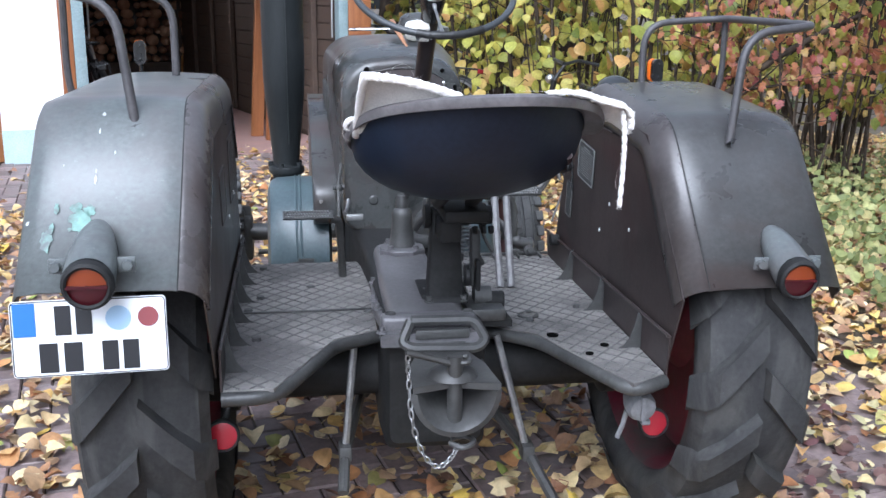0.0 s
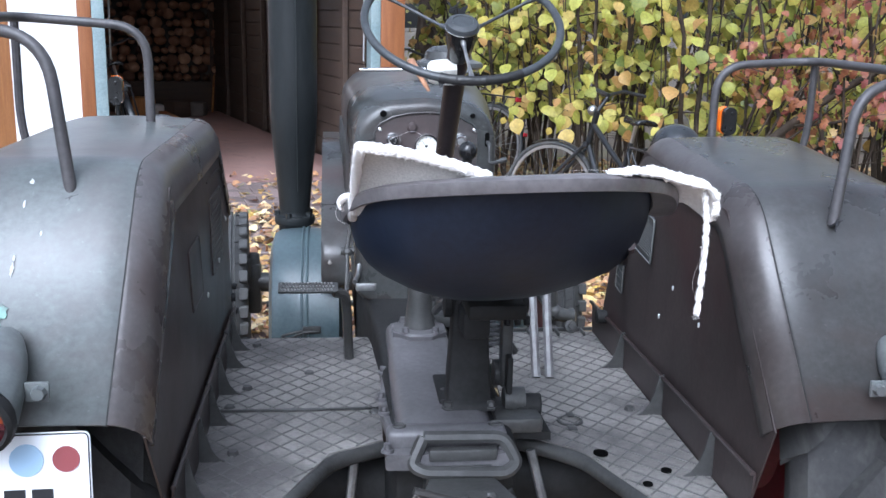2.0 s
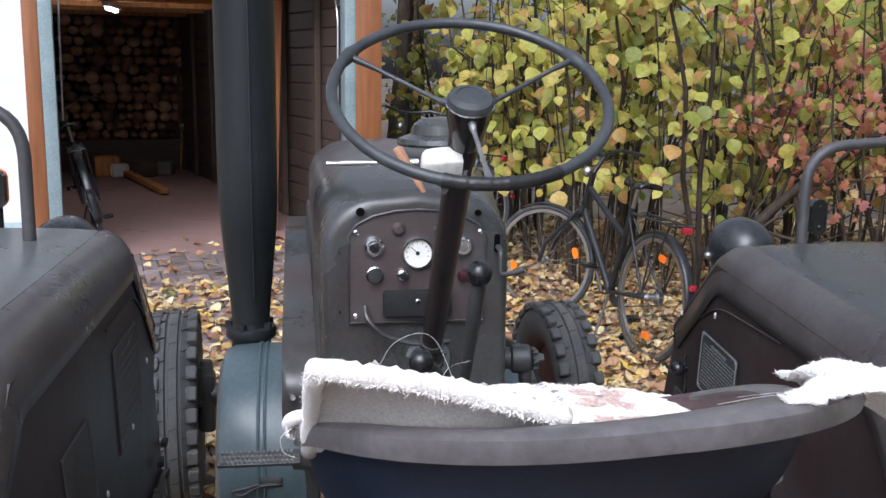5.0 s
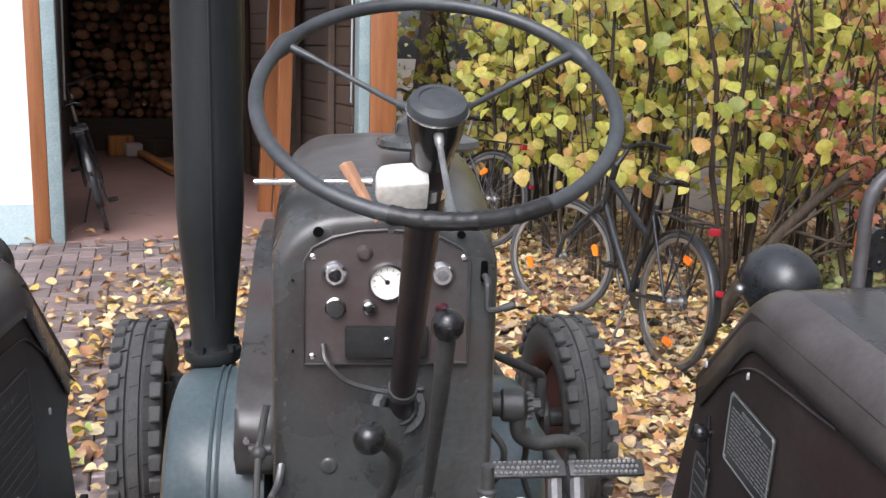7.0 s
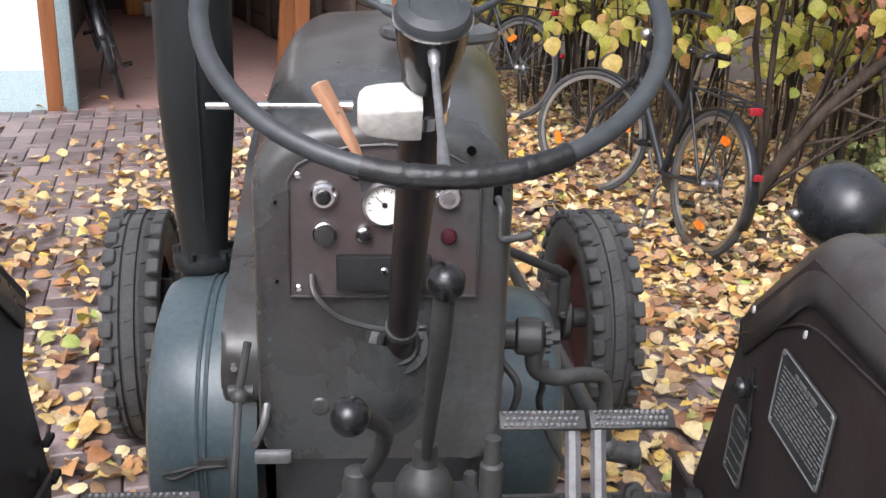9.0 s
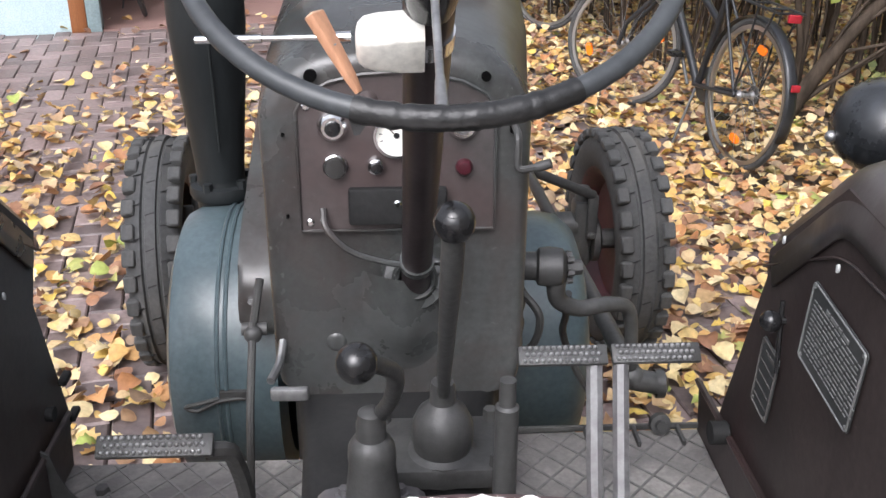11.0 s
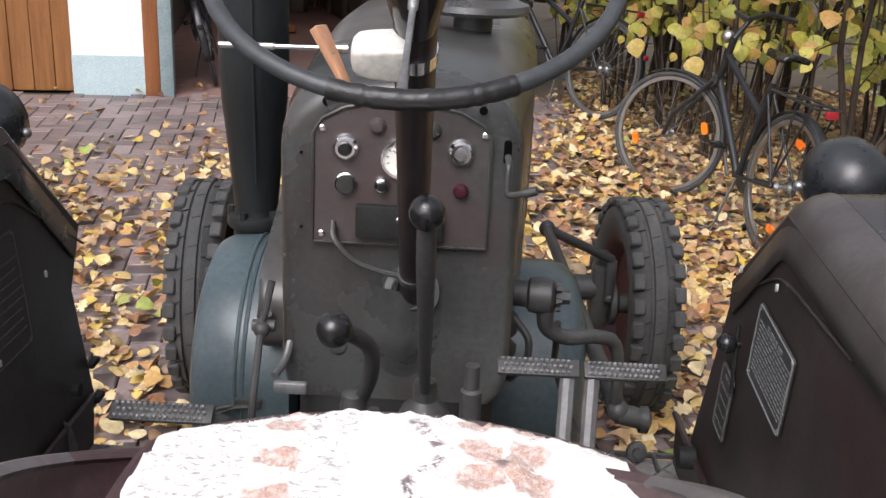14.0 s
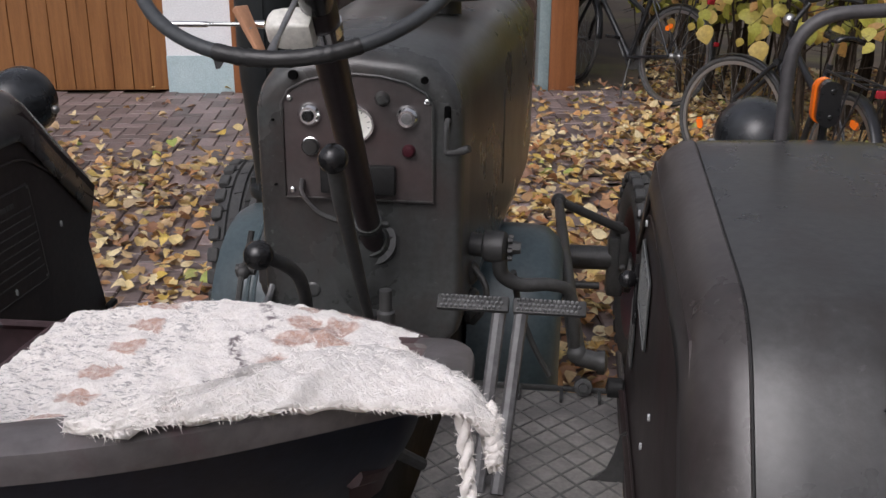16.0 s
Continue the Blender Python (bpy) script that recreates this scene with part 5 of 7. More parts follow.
lathe(bm, [(0.019, -0.085), (0.0235, -0.070), (0.027, -0.055), (0.031, -0.035), (0.0325, -0.016), (0.0335, -0.009)], tilt, 28)
part("hub", bm, BLACK, SW)
bm = mk()
lathe(bm, [(0.0335, -0.009), (0.034, -0.005), (0.031, 0.001), (0.0215, 0.0045), (0.0205, 0.003), (0.0, 0.006)], tilt, 28)
part("hub_cap", bm, WHEELRIM, SW, "matt domed hub cap")
bm = mk()
tube(bm, [tilt @ V((0.0338 * math.cos(TAU * k / 40), 0.0338 * math.sin(TAU * k / 40), -0.009)) for k in range(40)], 0.0014, 6, closed=True)
part("hub_ring", bm, CHROME, SW)

SWITCH = new("signal_switch")
SWITCH.parent = TRACTOR
tagged(SWITCH, "ivory plastic signal switch clamped to the column")
bm = mk()
mS = Matrix.Translation((0.005, 0.230, 1.208)) @ Matrix.Rotation(radians(33), 4, "X") @ Matrix.Diagonal((0.86, 0.82, 0.82, 1))
loft(bm, [[mS @ V((x, p, q)) for p, q in rect(-hy, -hz, hy, hz, r, 4)] for x, hy, hz, r in ((-0.036, 0.012, 0.012, 0.008), (-0.034, 0.017, 0.018, 0.010), (-0.028, 0.021, 0.023, 0.010), (-0.014, 0.023, 0.025, 0.009), (0.010, 0.023, 0.026, 0.006), (0.030, 0.022, 0.025, 0.004), (0.032, 0.021, 0.024, 0.003))])
part("housing", bm, IVORY, SWITCH)
bm = mk()
tube(bm, [(-0.03, 0.232, 1.212), (-0.05, 0.232, 1.212), (-0.058, 0.232, 1.212), (-0.105, 0.233, 1.211), (-0.106, 0.233, 1.211), (-0.162, 0.234, 1.21)], [0.0056, 0.0045, 0.0027, 0.0027, 0.0039, 0.0036], 10)
part("stalk", bm, CHROME, SWITCH, "thin bright stalk")
bm = mk()
mc = along(HUB - COL * 0.125, COL)
lathe(bm, [(0.0225, -0.009), (0.0245, -0.009), (0.0245, 0.009), (0.0225, 0.009)], mc, 24)
part("clamp", bm, CHROME, SWITCH, "bright clamp band")

PEG = thing("clothes_peg", "orange wooden clothes peg clipped on the switch stalk", "clothes peg", TRACTOR.matrix_basis.copy())
for s in (-1, 1):
    bm = mk()
    a, b = V((-0.060, 0.228 + s * 0.004, 1.232)), V((-0.024, 0.205 + s * 0.0015, 1.172))
    mm = along((a + b) / 2, b - a)
    loft(bm, [[mm @ V((p, q, z)) for p, q in rect(-hx, -hy, hx, hy, 0.001, 2)] for z, hx, hy in ((-0.037, 0.0080, 0.0048), (0.0, 0.0064, 0.0040), (0.025, 0.0050, 0.0030), (0.037, 0.0036, 0.0020))])
    part("jaw", bm, PEGWOOD, PEG)
    bm = mk()
    box(bm, (0, 0, -0.0375), (0.0145, 0.0086, 0.0012), mm, bev=0.0005, seg=1)
    part("end_grain", bm, PEGEND, PEG, "pale sawn end of the jaw")
bm = mk()
tube(bm, [V((-0.046 + 0.004 * math.cos(t * 1.0), 0.2165 + 0.006 * math.sin(t), 1.205 + 0.0004 * t)) for t in range(0, 14)], 0.001, 5)
part("spring", bm, STEEL, PEG)


# ---- drive train between the wheels ----
def rr(cx, hx, z0, z1, y, r=0.02):
    return [V((cx + x, y, z)) for x, z in rect(-hx, z0, hx, z1, r, 3)]


# Housing takes the near-black so that shade under the seat is in its colour.
bm = mk()
loft(bm, [rr(0.0, 0.105, 0.30, 0.56, -0.17), rr(0.0, 0.115, 0.28, 0.575, -0.15), rr(0.0, 0.118, 0.27, 0.58, -0.02), rr(0.0, 0.115, 0.28, 0.585, 0.1), rr(0.0, 0.115, 0.3, 0.60, 0.3), rr(0.0, 0.125, 0.3, 0.62, 0.5), rr(0.005, 0.15, 0.29, 0.64, 0.64), rr(0.005, 0.16, 0.28, 0.65, 0.70)])
part("gearbox_housing", bm, DARK, TRACTOR, "oily cast gearbox and axle housing, darkened for shade")
bm = mk()
loft(bm, [rr(-0.015, 0.086, 0.55, 0.600, -0.148, 0.012), rr(-0.015, 0.088, 0.55, 0.604, -0.13, 0.022), rr(-0.014, 0.090, 0.55, 0.608, -0.06, 0.030), rr(-0.020, 0.084, 0.55, 0.612, 0.05, 0.032), rr(-0.026, 0.076, 0.55, 0.618, 0.16, 0.030), rr(-0.030, 0.070, 0.55, 0.634, 0.225, 0.026), rr(-0.030, 0.068, 0.55, 0.638, 0.36, 0.024)])
rows = []
for y, xl, xr in ((-0.205, -0.128, 0.090), (-0.15, -0.126, 0.092), (-0.10, -0.118, 0.088), (-0.03, -0.124, 0.084), (0.05, -0.128, 0.076), (0.16, -0.118, 0.066), (0.34, -0.112, 0.052)):
    rows.append([V((-0.016 + x, y, z)) for x, z in rect(xl + 0.016, 0.545, xr + 0.016, 0.574, 0.006, 2)])
loft(bm, rows)
box(bm, (-0.0165, -0.155, 0.585), (0.215, 0.045, 0.040), bev=0.011, seg=3)
for x, y in ((-0.123, 0.052), (-0.121, -0.02), (-0.124, -0.19), (-0.112, 0.2), (0.084, -0.185)):
    lathe(bm, [(0, 0.016), (0.006, 0.016), (0.007, 0.006), (0.011, 0.005), (0.012, 0)], Matrix.Translation((x, y, 0.574)), 8)
part("gearbox_cover", bm, COVERPAINT, TRACTOR, "smooth grey gearbox cover with bolts", sharp=50)
for x in (-0.101, 0.072):
    bm = mk()
    lathe(bm, [(0, 0.001), (0.0085, 0.001), (0.0105, 0.003), (0.0125, 0.0015), (0.013, -0.002)], Matrix.Translation((x, -0.150, 0.605)), 14)
    part("bolt_hole", bm, CAST, TRACTOR, "sunk bolt in the cover flange")
bm = mk()
for s in (-1, 1):
    rod(bm, (s * 0.1, 0.05, 0.41), (s * 0.53, 0.05, 0.41), 0.07, 18)
    lathe(bm, [(0.07, 0), (0.095, 0.01), (0.095, 0.04), (0.07, 0.05)], along((s * 0.44, 0.05, 0.41), (s, 0, 0)), 20)
part("rear_axle", bm, DARK, TRACTOR, "dark rear axle tubes")
bm = mk()
box(bm, (0.035, 0.008, 0.612), (0.108, 0.135, 0.012), bev=0.003)
loft(bm, [[V((0.035 + x, y - 0.045, z)) for x, y in rect(-w, -d, w, d, 0.006, 2)] for w, d, z in ((0.050, 0.044, 0.604), (0.048, 0.042, 0.612), (0.041, 0.032, 0.620), (0.036, 0.026, 0.72), (0.031, 0.024, 0.82))])
box(bm, (0.055, -0.12, 0.84), (0.10, 0.24, 0.028), bev=0.008)
rod(bm, (-0.012, -0.035, 0.80), (0.145, -0.035, 0.80), 0.022, 16)
for x in (-0.006, 0.125):
    lathe(bm, [(0.0, 0.010), (0.014, 0.010), (0.028, 0.006), (0.028, -0.006), (0.0, -0.008)], along((x, -0.035, 0.80), (1, 0, 0)), 14)
box(bm, (0.035, -0.09, 0.785), (0.05, 0.10, 0.05), bev=0.008)
for x in (0.105, 0.125, 0.142):
    lathe(bm, [(0, 0.016), (0.006, 0.016), (0.007, 0)], along((x, -0.05, 0.775), (0, -0.6, -1)), 6)
rod(bm, (0.0, -0.18, 0.86), (0.0, -0.33, 0.915), 0.013)
rod(bm, (0.07, -0.18, 0.86), (0.07, -0.33, 0.915), 0.013)
part("seat_post", bm, DARK, TRACTOR, "black welded seat post")
bm = mk()
rod(bm, (0.095, 0.02, 0.64), (0.125, 0.02, 0.64), 0.026, 14)
rod(bm, (0.11, -0.02, 0.60), (0.15, -0.02, 0.60), 0.024, 14)
box(bm, (0.115, 0.0, 0.69), (0.022, 0.03, 0.14), bev=0.005)
box(bm, (0.13, -0.03, 0.572), (0.09, 0.12, 0.03), bev=0.006)
tube(bm, fillet([(0.12, 0.02, 0.72), (0.12, 0.12, 0.70), (0.17, 0.20, 0.62)], 0.03), 0.009, 8)
part("linkage", bm, CAST, TRACTOR, "greasy linkage levers beside the seat post")
bm = mk()
tube(bm, [(0.098 + 0.011 * math.cos(k * 0.7), 0.03 + 0.011 * math.sin(k * 0.7), 0.69 + 0.0011 * k) for k in range(100)], 0.0028, 6)
part("spring", bm, STEEL, TRACTOR, "rusty coil spring beside the seat post")
bm = mk()
tube(bm, fillet([(-0.012, 0.12, 0.735), (-0.005, 0.08, 0.765), (0.03, 0.02, 0.80), (0.055, -0.02, 0.80)], 0.03), 0.008, 8)
part("link_rod", bm, CAST, TRACTOR, "bent link rod beside the seat post")
for x, y in ((-0.005, -0.08), (0.075, -0.08), (-0.005, -0.01), (0.075, -0.01)):
    bm = mk()
    lathe(bm, [(0, 0.012), (0.007, 0.012), (0.008, 0.004), (0.012, 0.003), (0.012, 0)], Matrix.Translation((x, y, 0.608)), 6)
    part("bolt", bm, CAST, TRACTOR)
bm = mk()
slab(bm, [(0.112, -0.07), (0.192, -0.082), (0.190, 0.05), (0.115, 0.06)], 0.016, Matrix.Translation((0, 0, 0.54)))
lathe(bm, [(0, -0.002), (0.020, -0.002), (0.0225, 0.001), (0.0225, 0.042), (0.020, 0.045), (0, 0.045)], along((0.138, -0.02, 0.588), (1, -0.1, 0)), 20)
box(bm, (0.152, -0.055, 0.566), (0.030, 0.026, 0.022), bev=0.005)
box(bm, (0.118, -0.02, 0.63), (0.012, 0.035, 0.12), bev=0.004)
part("lever_bracket", bm, DARK, TRACTOR, "dark bracket with a round pivot on the deck")

# levers
LV = new("gear_lever")
LV.parent = TRACTOR
tagged(LV, "tall gear lever with black ball knob")
bm = mk()
tube(bm, [(0.058, 0.205, 1.049), (0.058, 0.235, 0.99), (0.058, 0.36, 0.80), (0.059, 0.40, 0.742)], [0.011, 0.0115, 0.0085, 0.007], 12)
part("shaft", bm, CAST, LV)
bm = mk()
ball(bm, (0.058, 0.202, 1.052), 0.0198, n=20)
part("knob", bm, BLACK, LV, "black ball knob")
bm = mk()
lathe(bm, [(0.0, 0.753), (0.009, 0.752), (0.014, 0.750), (0.016, 0.742), (0.0165, 0.722), (0.020, 0.718), (0.031, 0.708), (0.038, 0.692), (0.039, 0.672), (0.036, 0.655), (0.044, 0.650), (0.044, 0.62)], Matrix.Translation((0.059, 0.415, 0)), 20)
part("boot", bm, CAST, LV)
LV2 = new("range_lever")
LV2.parent = TRACTOR
tagged(LV2, "short bent lever with black ball knob")
bm = mk()
tube(bm, curve_pts([(-0.032, 0.16, 0.932), (-0.012, 0.185, 0.915), (0.002, 0.215, 0.885), (-0.002, 0.26, 0.83), (-0.016, 0.31, 0.775)], 6), 0.009, 10)
part("shaft", bm, CAST, LV2)
bm = mk()
ball(bm, (-0.032, 0.158, 0.934), 0.0195, n=20)
part("knob", bm, BLACK, LV2, "black ball knob")
bm = mk()
lathe(bm, [(0.0, 0.787), (0.011, 0.785), (0.0145, 0.782), (0.0155, 0.772), (0.017, 0.768), (0.017, 0.750), (0.022, 0.746), (0.0265, 0.738), (0.0275, 0.722), (0.0265, 0.715), (0.033, 0.655), (0.036, 0.646), (0.036, 0.60)], Matrix.Translation((-0.026, 0.305, 0)), 24)
part("boot", bm, CAST, LV2, "tapered cast lever tower")
bm = mk()
lathe(bm, [(0.0, 0.647), (0.060, 0.647), (0.064, 0.643), (0.064, 0.630), (0.058, 0.624), (0.058, 0.60)], Matrix.Translation((-0.028, 0.295, 0)) @ Matrix.Rotation(radians(22.5), 4, "Z"), 8)
for a in (50, 130, 230, 310):
    lathe(bm, [(0, 0.012), (0.007, 0.012), (0.008, 0.003), (0.011, 0.002), (0.011, 0)], Matrix.Translation((-0.028 + 0.051 * math.cos(radians(a)), 0.295 + 0.051 * math.sin(radians(a)), 0.646)), 6)
part("tower_flange", bm, COVERPAINT, LV2, "eight-sided bolted flange")
bm = mk()
box(bm, (0.055, 0.43, 0.635), (0.16, 0.12, 0.03), bev=0.006)
for x in (-0.015, 0.125):
    for y in (0.38, 0.48):
        lathe(bm, [(0, 0.016), (0.009, 0.016), (0.010, 0)], Matrix.Translation((x, y, 0.65)), 6)
part("lever_plate", bm, CAST, TRACTOR)
bm = mk()
lathe(bm, [(0.0, 0.865), (0.0085, 0.864), (0.009, 0.835), (0.0125, 0.832), (0.013, 0.62)], Matrix.Translation((0.116, 0.235, 0)), 16)
part("stub_post", bm, CAST, TRACTOR, "short round upright post")
bm = mk()
tube(bm, [(-0.182, 0.52, 0.78), (-0.185, 0.46, 0.68), (-0.186, 0.404, 0.547)], 0.0052, 8)
rod(bm, (-0.198, 0.53, 0.765), (-0.165, 0.53, 0.765), 0.009, 12)
ball(bm, (-0.182, 0.515, 0.765), 0.012)
tube(bm, [(-0.172, 0.545, 0.83), (-0.183, 0.53, 0.77)], 0.0055, 8)
part("pull_rod", bm, CAST, TRACTOR, "thin pull rod with a fork joint")
bm = mk()
tube(bm, fillet([(-0.15, 0.60, 0.74), (-0.155, 0.56, 0.695), (-0.165, 0.52, 0.69)], 0.02), 0.006, 8)
box(bm, (-0.138, 0.50, 0.683), (0.050, 0.012, 0.019), Matrix.Identity(4), bev=0.004)
part("foot_throttle", bm, STEEL, TRACTOR, "small bright foot lever")


# pedals
def pedal(name, x0, x1, y, z, arm, label):
    p = new(name)
    p.parent = TRACTOR
    tagged(p, label)
    m = Matrix.Translation(((x0 + x1) / 2, y, z)) @ Matrix.Rotation(radians(38), 4, "X")
    w = x1 - x0
    bm = mk()
    box(bm, (0, 0, 0), (w, 0.027, 0.009), m, bev=0.003)
    part("tread", bm, CAST, p)
    bm = mk()
    n = int(w / 0.0082)
    for r in range(3):
        for i in range(n):
            ball(bm, m @ V((-w / 2 + 0.008 + (i + 0.5 * (r % 2)) * (w - 0.016) / n, -0.0085 + 0.0085 * r, 0.0052)), 0.0031, n=6)
    tagged(part("stud", bm, STEEL, p, "rows of bright round studs"), kind="stuff")
    bm = mk()
    for q in arm:
        tube(bm, q, 0.011, 8)
    part("arm", bm, CAST if name == "clutch_pedal" else ARMSTEEL, p)


pedal("clutch_pedal", -0.337, -0.205, 0.325, 0.730, [fillet([(-0.215, 0.33, 0.718), (-0.190, 0.34, 0.712), (-0.185, 0.37, 0.65), (-0.18, 0.40, 0.52)], 0.03)], "studded clutch pedal on a bent arm")
pedal("brake_pedal", 0.156, 0.270, 0.458, 0.757, [[(0.255, 0.465, 0.75), (0.247, 0.38, 0.64), (0.240, 0.285, 0.525)]], "studded brake pedal on a flat steel arm")
pedal("brake_pedal", 0.276, 0.391, 0.464, 0.754, [[(0.29, 0.47, 0.75), (0.280, 0.38, 0.64), (0.270, 0.282, 0.525)]], "studded brake pedal on a flat steel arm")


# foot decks with diamond ribs
def deck(poly, z, wall_x, s, gussets, front, label):
    d = new("foot_deck")
    d.parent = TRACTOR
    tagged(d, label)
    bm = mk()
    slab(bm, poly, -0.008, Matrix.Translation((0, 0, z)))
    part("plate", bm, DUSTY, d)
    # diamond ribs
    for sgn in (-1, 1):
        dx, dy = math.cos(radians(48)) * sgn, math.sin(radians(48))
        nx, ny = -dy, dx
        for k in range(-50, 51):
            off = k * 0.036
            hits = []
            for (x0, y0), (x1, y1) in zip(poly, poly[1:] + poly[:1]):
                a, b = x0 * nx + y0 * ny - off, x1 * nx + y1 * ny - off
                if a * b < 0:
                    t = a / (a - b)
                    hits.append((x0 + (x1 - x0) * t) * dx + (y0 + (y1 - y0) * t) * dy)
            hits.sort()
            for u, w in zip(hits[::2], hits[1::2]):
                if w - u > 0.02:
                    mid = (u + w) / 2
                    mm = Matrix.Translation((dx * mid + nx * off, dy * mid + ny * off, z)) @ Matrix.Rotation(math.atan2(dy, dx), 4, "Z")
                    bm = mk()
                    box(bm, (0, 0, 0.0006), (w - u - 0.008, 0.003, 0.0022), mm)
                    part("rib", bm, DECKLINE, d)
    bm = mk()
    n = front
    edge = [(x, y, z - 0.018) for x, y in poly[:n]]
    tube(bm, fillet(edge, 0.05, 5), 0.0155, 10)
    part("rolled_lip", bm, CAST, d, "rounded rear lip of the deck")
    bm = mk()
    y0, y1 = poly[n - 1][1], max(y for x, y in poly)
    slab(bm, [(y0, z - 0.01), (y1, z - 0.01), (y1 + 0.02, z + 0.075), (y0 - 0.01, z + 0.085)], 0.004, Matrix(((0, 0, 1, wall_x), (1, 0, 0, 0), (0, 1, 0, 0), (0, 0, 0, 1))))
    tube(bm, [(wall_x - s * 0.003, y0 - 0.01, z + 0.085), (wall_x - s * 0.003, y1 + 0.02, z + 0.075)], 0.0045, 6)
    part("side_plate", bm, INNER, d)
    for y in gussets:
        bm = mk()
        slab(bm, [(0, 0), (-s * 0.052, 0), (-s * 0.040, 0.006), (-s * 0.027, 0.022), (-s * 0.017, 0.05), (-s * 0.010, 0.082), (0, 0.088)], 0.004, Matrix(((1, 0, 0, wall_x), (0, 0, 1, y), (0, 1, 0, z), (0, 0, 0, 1))))
        part("gusset", bm, CAST, d)
    for y in gussets[1::2]:
        bm = mk()
        lathe(bm, [(0, 0.008), (0.009, 0.008), (0.011, 0)], Matrix.Translation((wall_x - s * 0.06, y + 0.03, z)), 6)
        part("bolt", bm, CAST, d)
    return d


DL = deck([(-0.125, -0.062), (-0.225, -0.115), (-0.355, -0.395), (-0.457, -0.395), (-0.457, 0.55), (-0.102, 0.55)], 0.54, -0.458, -1, [-0.30, -0.14, 0.02, 0.18, 0.34, 0.46], 4, "dusty diamond-patterned foot deck")
bm = mk()
box(bm, (-0.285, 0.085, 0.5435), (0.33, 0.006, 0.005), bev=0.0015, seg=1)
part("deck_seam", bm, CAST, DL, "dark seam across the deck")
for x, y in ((-0.44, 0.06), (-0.425, 0.11), (-0.27, 0.30), (-0.135, 0.07)):
    bm = mk()
    lathe(bm, [(0, 0.004), (0.009, 0.004), (0.012, 0)], Matrix.Translation((x, y, 0.5415)), 10)
    part("rivet", bm, CAST, DL)
DRR = deck([(0.130, -0.005), (0.25, -0.10), (0.372, -0.425), (0.455, -0.375), (0.457, 0.62), (0.165, 0.62)], 0.525, 0.458, 1, [-0.22, 0.06, 0.34], 4, "dusty diamond-patterned foot deck with holes")
bm = mk()
lathe(bm, [(0.020, 0.003), (0.025, 0.003), (0.027, 0)], Matrix.Translation((0.258, 0.034, 0.527)), 20)
box(bm, (0.266, 0.066, 0.528), (0.014, 0.018, 0.004), bev=0.001)
box(bm, (0.254, -0.002, 0.528), (0.018, 0.018, 0.004), bev=0.001)
part("ring", bm, CAST, DRR, "round ring in the deck")
for x, y, r in ((0.28, -0.12, 0.014), (0.38, -0.2, 0.010), (0.33, -0.25, 0.009)):
    bm = mk()
    lathe(bm, [(0, 0.003), (r, 0.003), (r, 0)], Matrix.Translation((x, y, 0.527)), 14)
    part("deck_hole", bm, HOLE, DRR, "black disc for a shaded deck hole")
bm = mk()
box(bm, (0.315, 0.622, 0.531), (0.30, 0.006, 0.010), bev=0.002)
for x in (0.285, 0.359, 0.426):
    box(bm, (x, 0.60, 0.530), (0.006, 0.045, 0.010), bev=0.002)
lathe(bm, [(0, 0.02), (0.008, 0.02), (0.009, 0.012), (0.016, 0.011), (0.017, 0)], along((0.397, 0.618, 0.540), (0, -1, 0.3)), 10)
part("deck_front_rail", bm, CAST, DRR)
bm = mk()
lathe(bm, [(0, 0), (0.013, 0), (0.0165, 0.003), (0.0165, 0.026), (0.0, 0.03)], along((0.460, 0.505, 0.600), (-1, 0, 0)), 18)
part("pivot_pin", bm, DARK, DRR)
bm = mk()
rod(bm, (-0.456, 0.50, 0.66), (-0.446, 0.50, 0.66), 0.010, 12)
part("pivot_pin", bm, DARK, DL)
for y, z in ((0.58, 0.665), (0.59, 0.60)):
    bm = mk()
    box(bm, (-0.456, y, z), (0.012, 0.030, 0.010), bev=0.003)
    part("pivot_block", bm, DARK, DL)

# hitch
HT = new("hitch")
HT.parent = TRACTOR
tagged(HT, "cast drawbar hitch with pin and safety chain")
bm = mk()
tube(bm, fillet([(-0.06, -0.19, 0.60), (-0.082, -0.205, 0.555), (-0.06, -0.215, 0.545), (0.085, -0.215, 0.54), (0.105, -0.205, 0.555), (0.08, -0.19, 0.598), (-0.06, -0.19, 0.60)], 0.018), 0.012, 8)
box(bm, (0.008, -0.2, 0.572), (0.12, 0.02, 0.022), bev=0.004)
box(bm, (0.006, -0.185, 0.49), (0.13, 0.04, 0.15), bev=0.012)
part("frame_loop", bm, CAST, HT)
bm = mk()
jaw_top = [(-0.083, -0.42), (-0.075, -0.30), (-0.05, -0.22), (0.06, -0.22), (0.085, -0.30), (0.096, -0.42), (0.05, -0.41), (0.0, -0.395), (-0.045, -0.41)]
slab(bm, jaw_top, 0.014, Matrix.Translation((0, 0, 0.523)))
rows = []
for k in range(17):
    a = math.pi * k / 16
    cx, cz = -math.cos(a), -math.sin(a)
    rows.append([V((0.006 + cx * w, y, 0.523 + cz * h)) for w, h, y in ((0.085, 0.012, -0.235), (0.092, 0.09, -0.40), (0.092, 0.098, -0.418), (0.080, 0.086, -0.422), (0.070, 0.075, -0.41), (0.045, 0.05, -0.345), (0.012, 0.02, -0.31))])
sheet(bm, rows)
part("jaw", bm, CAST, HT, "rounded cast jaw")
bm = mk()
lathe(bm, [(0, 0.03), (0.02, 0.028), (0.045, 0.012), (0.052, 0)], Matrix.Translation((0.006, -0.36, 0.537)), 20)
part("jaw_hump", bm, CAST, HT)
bm = mk()
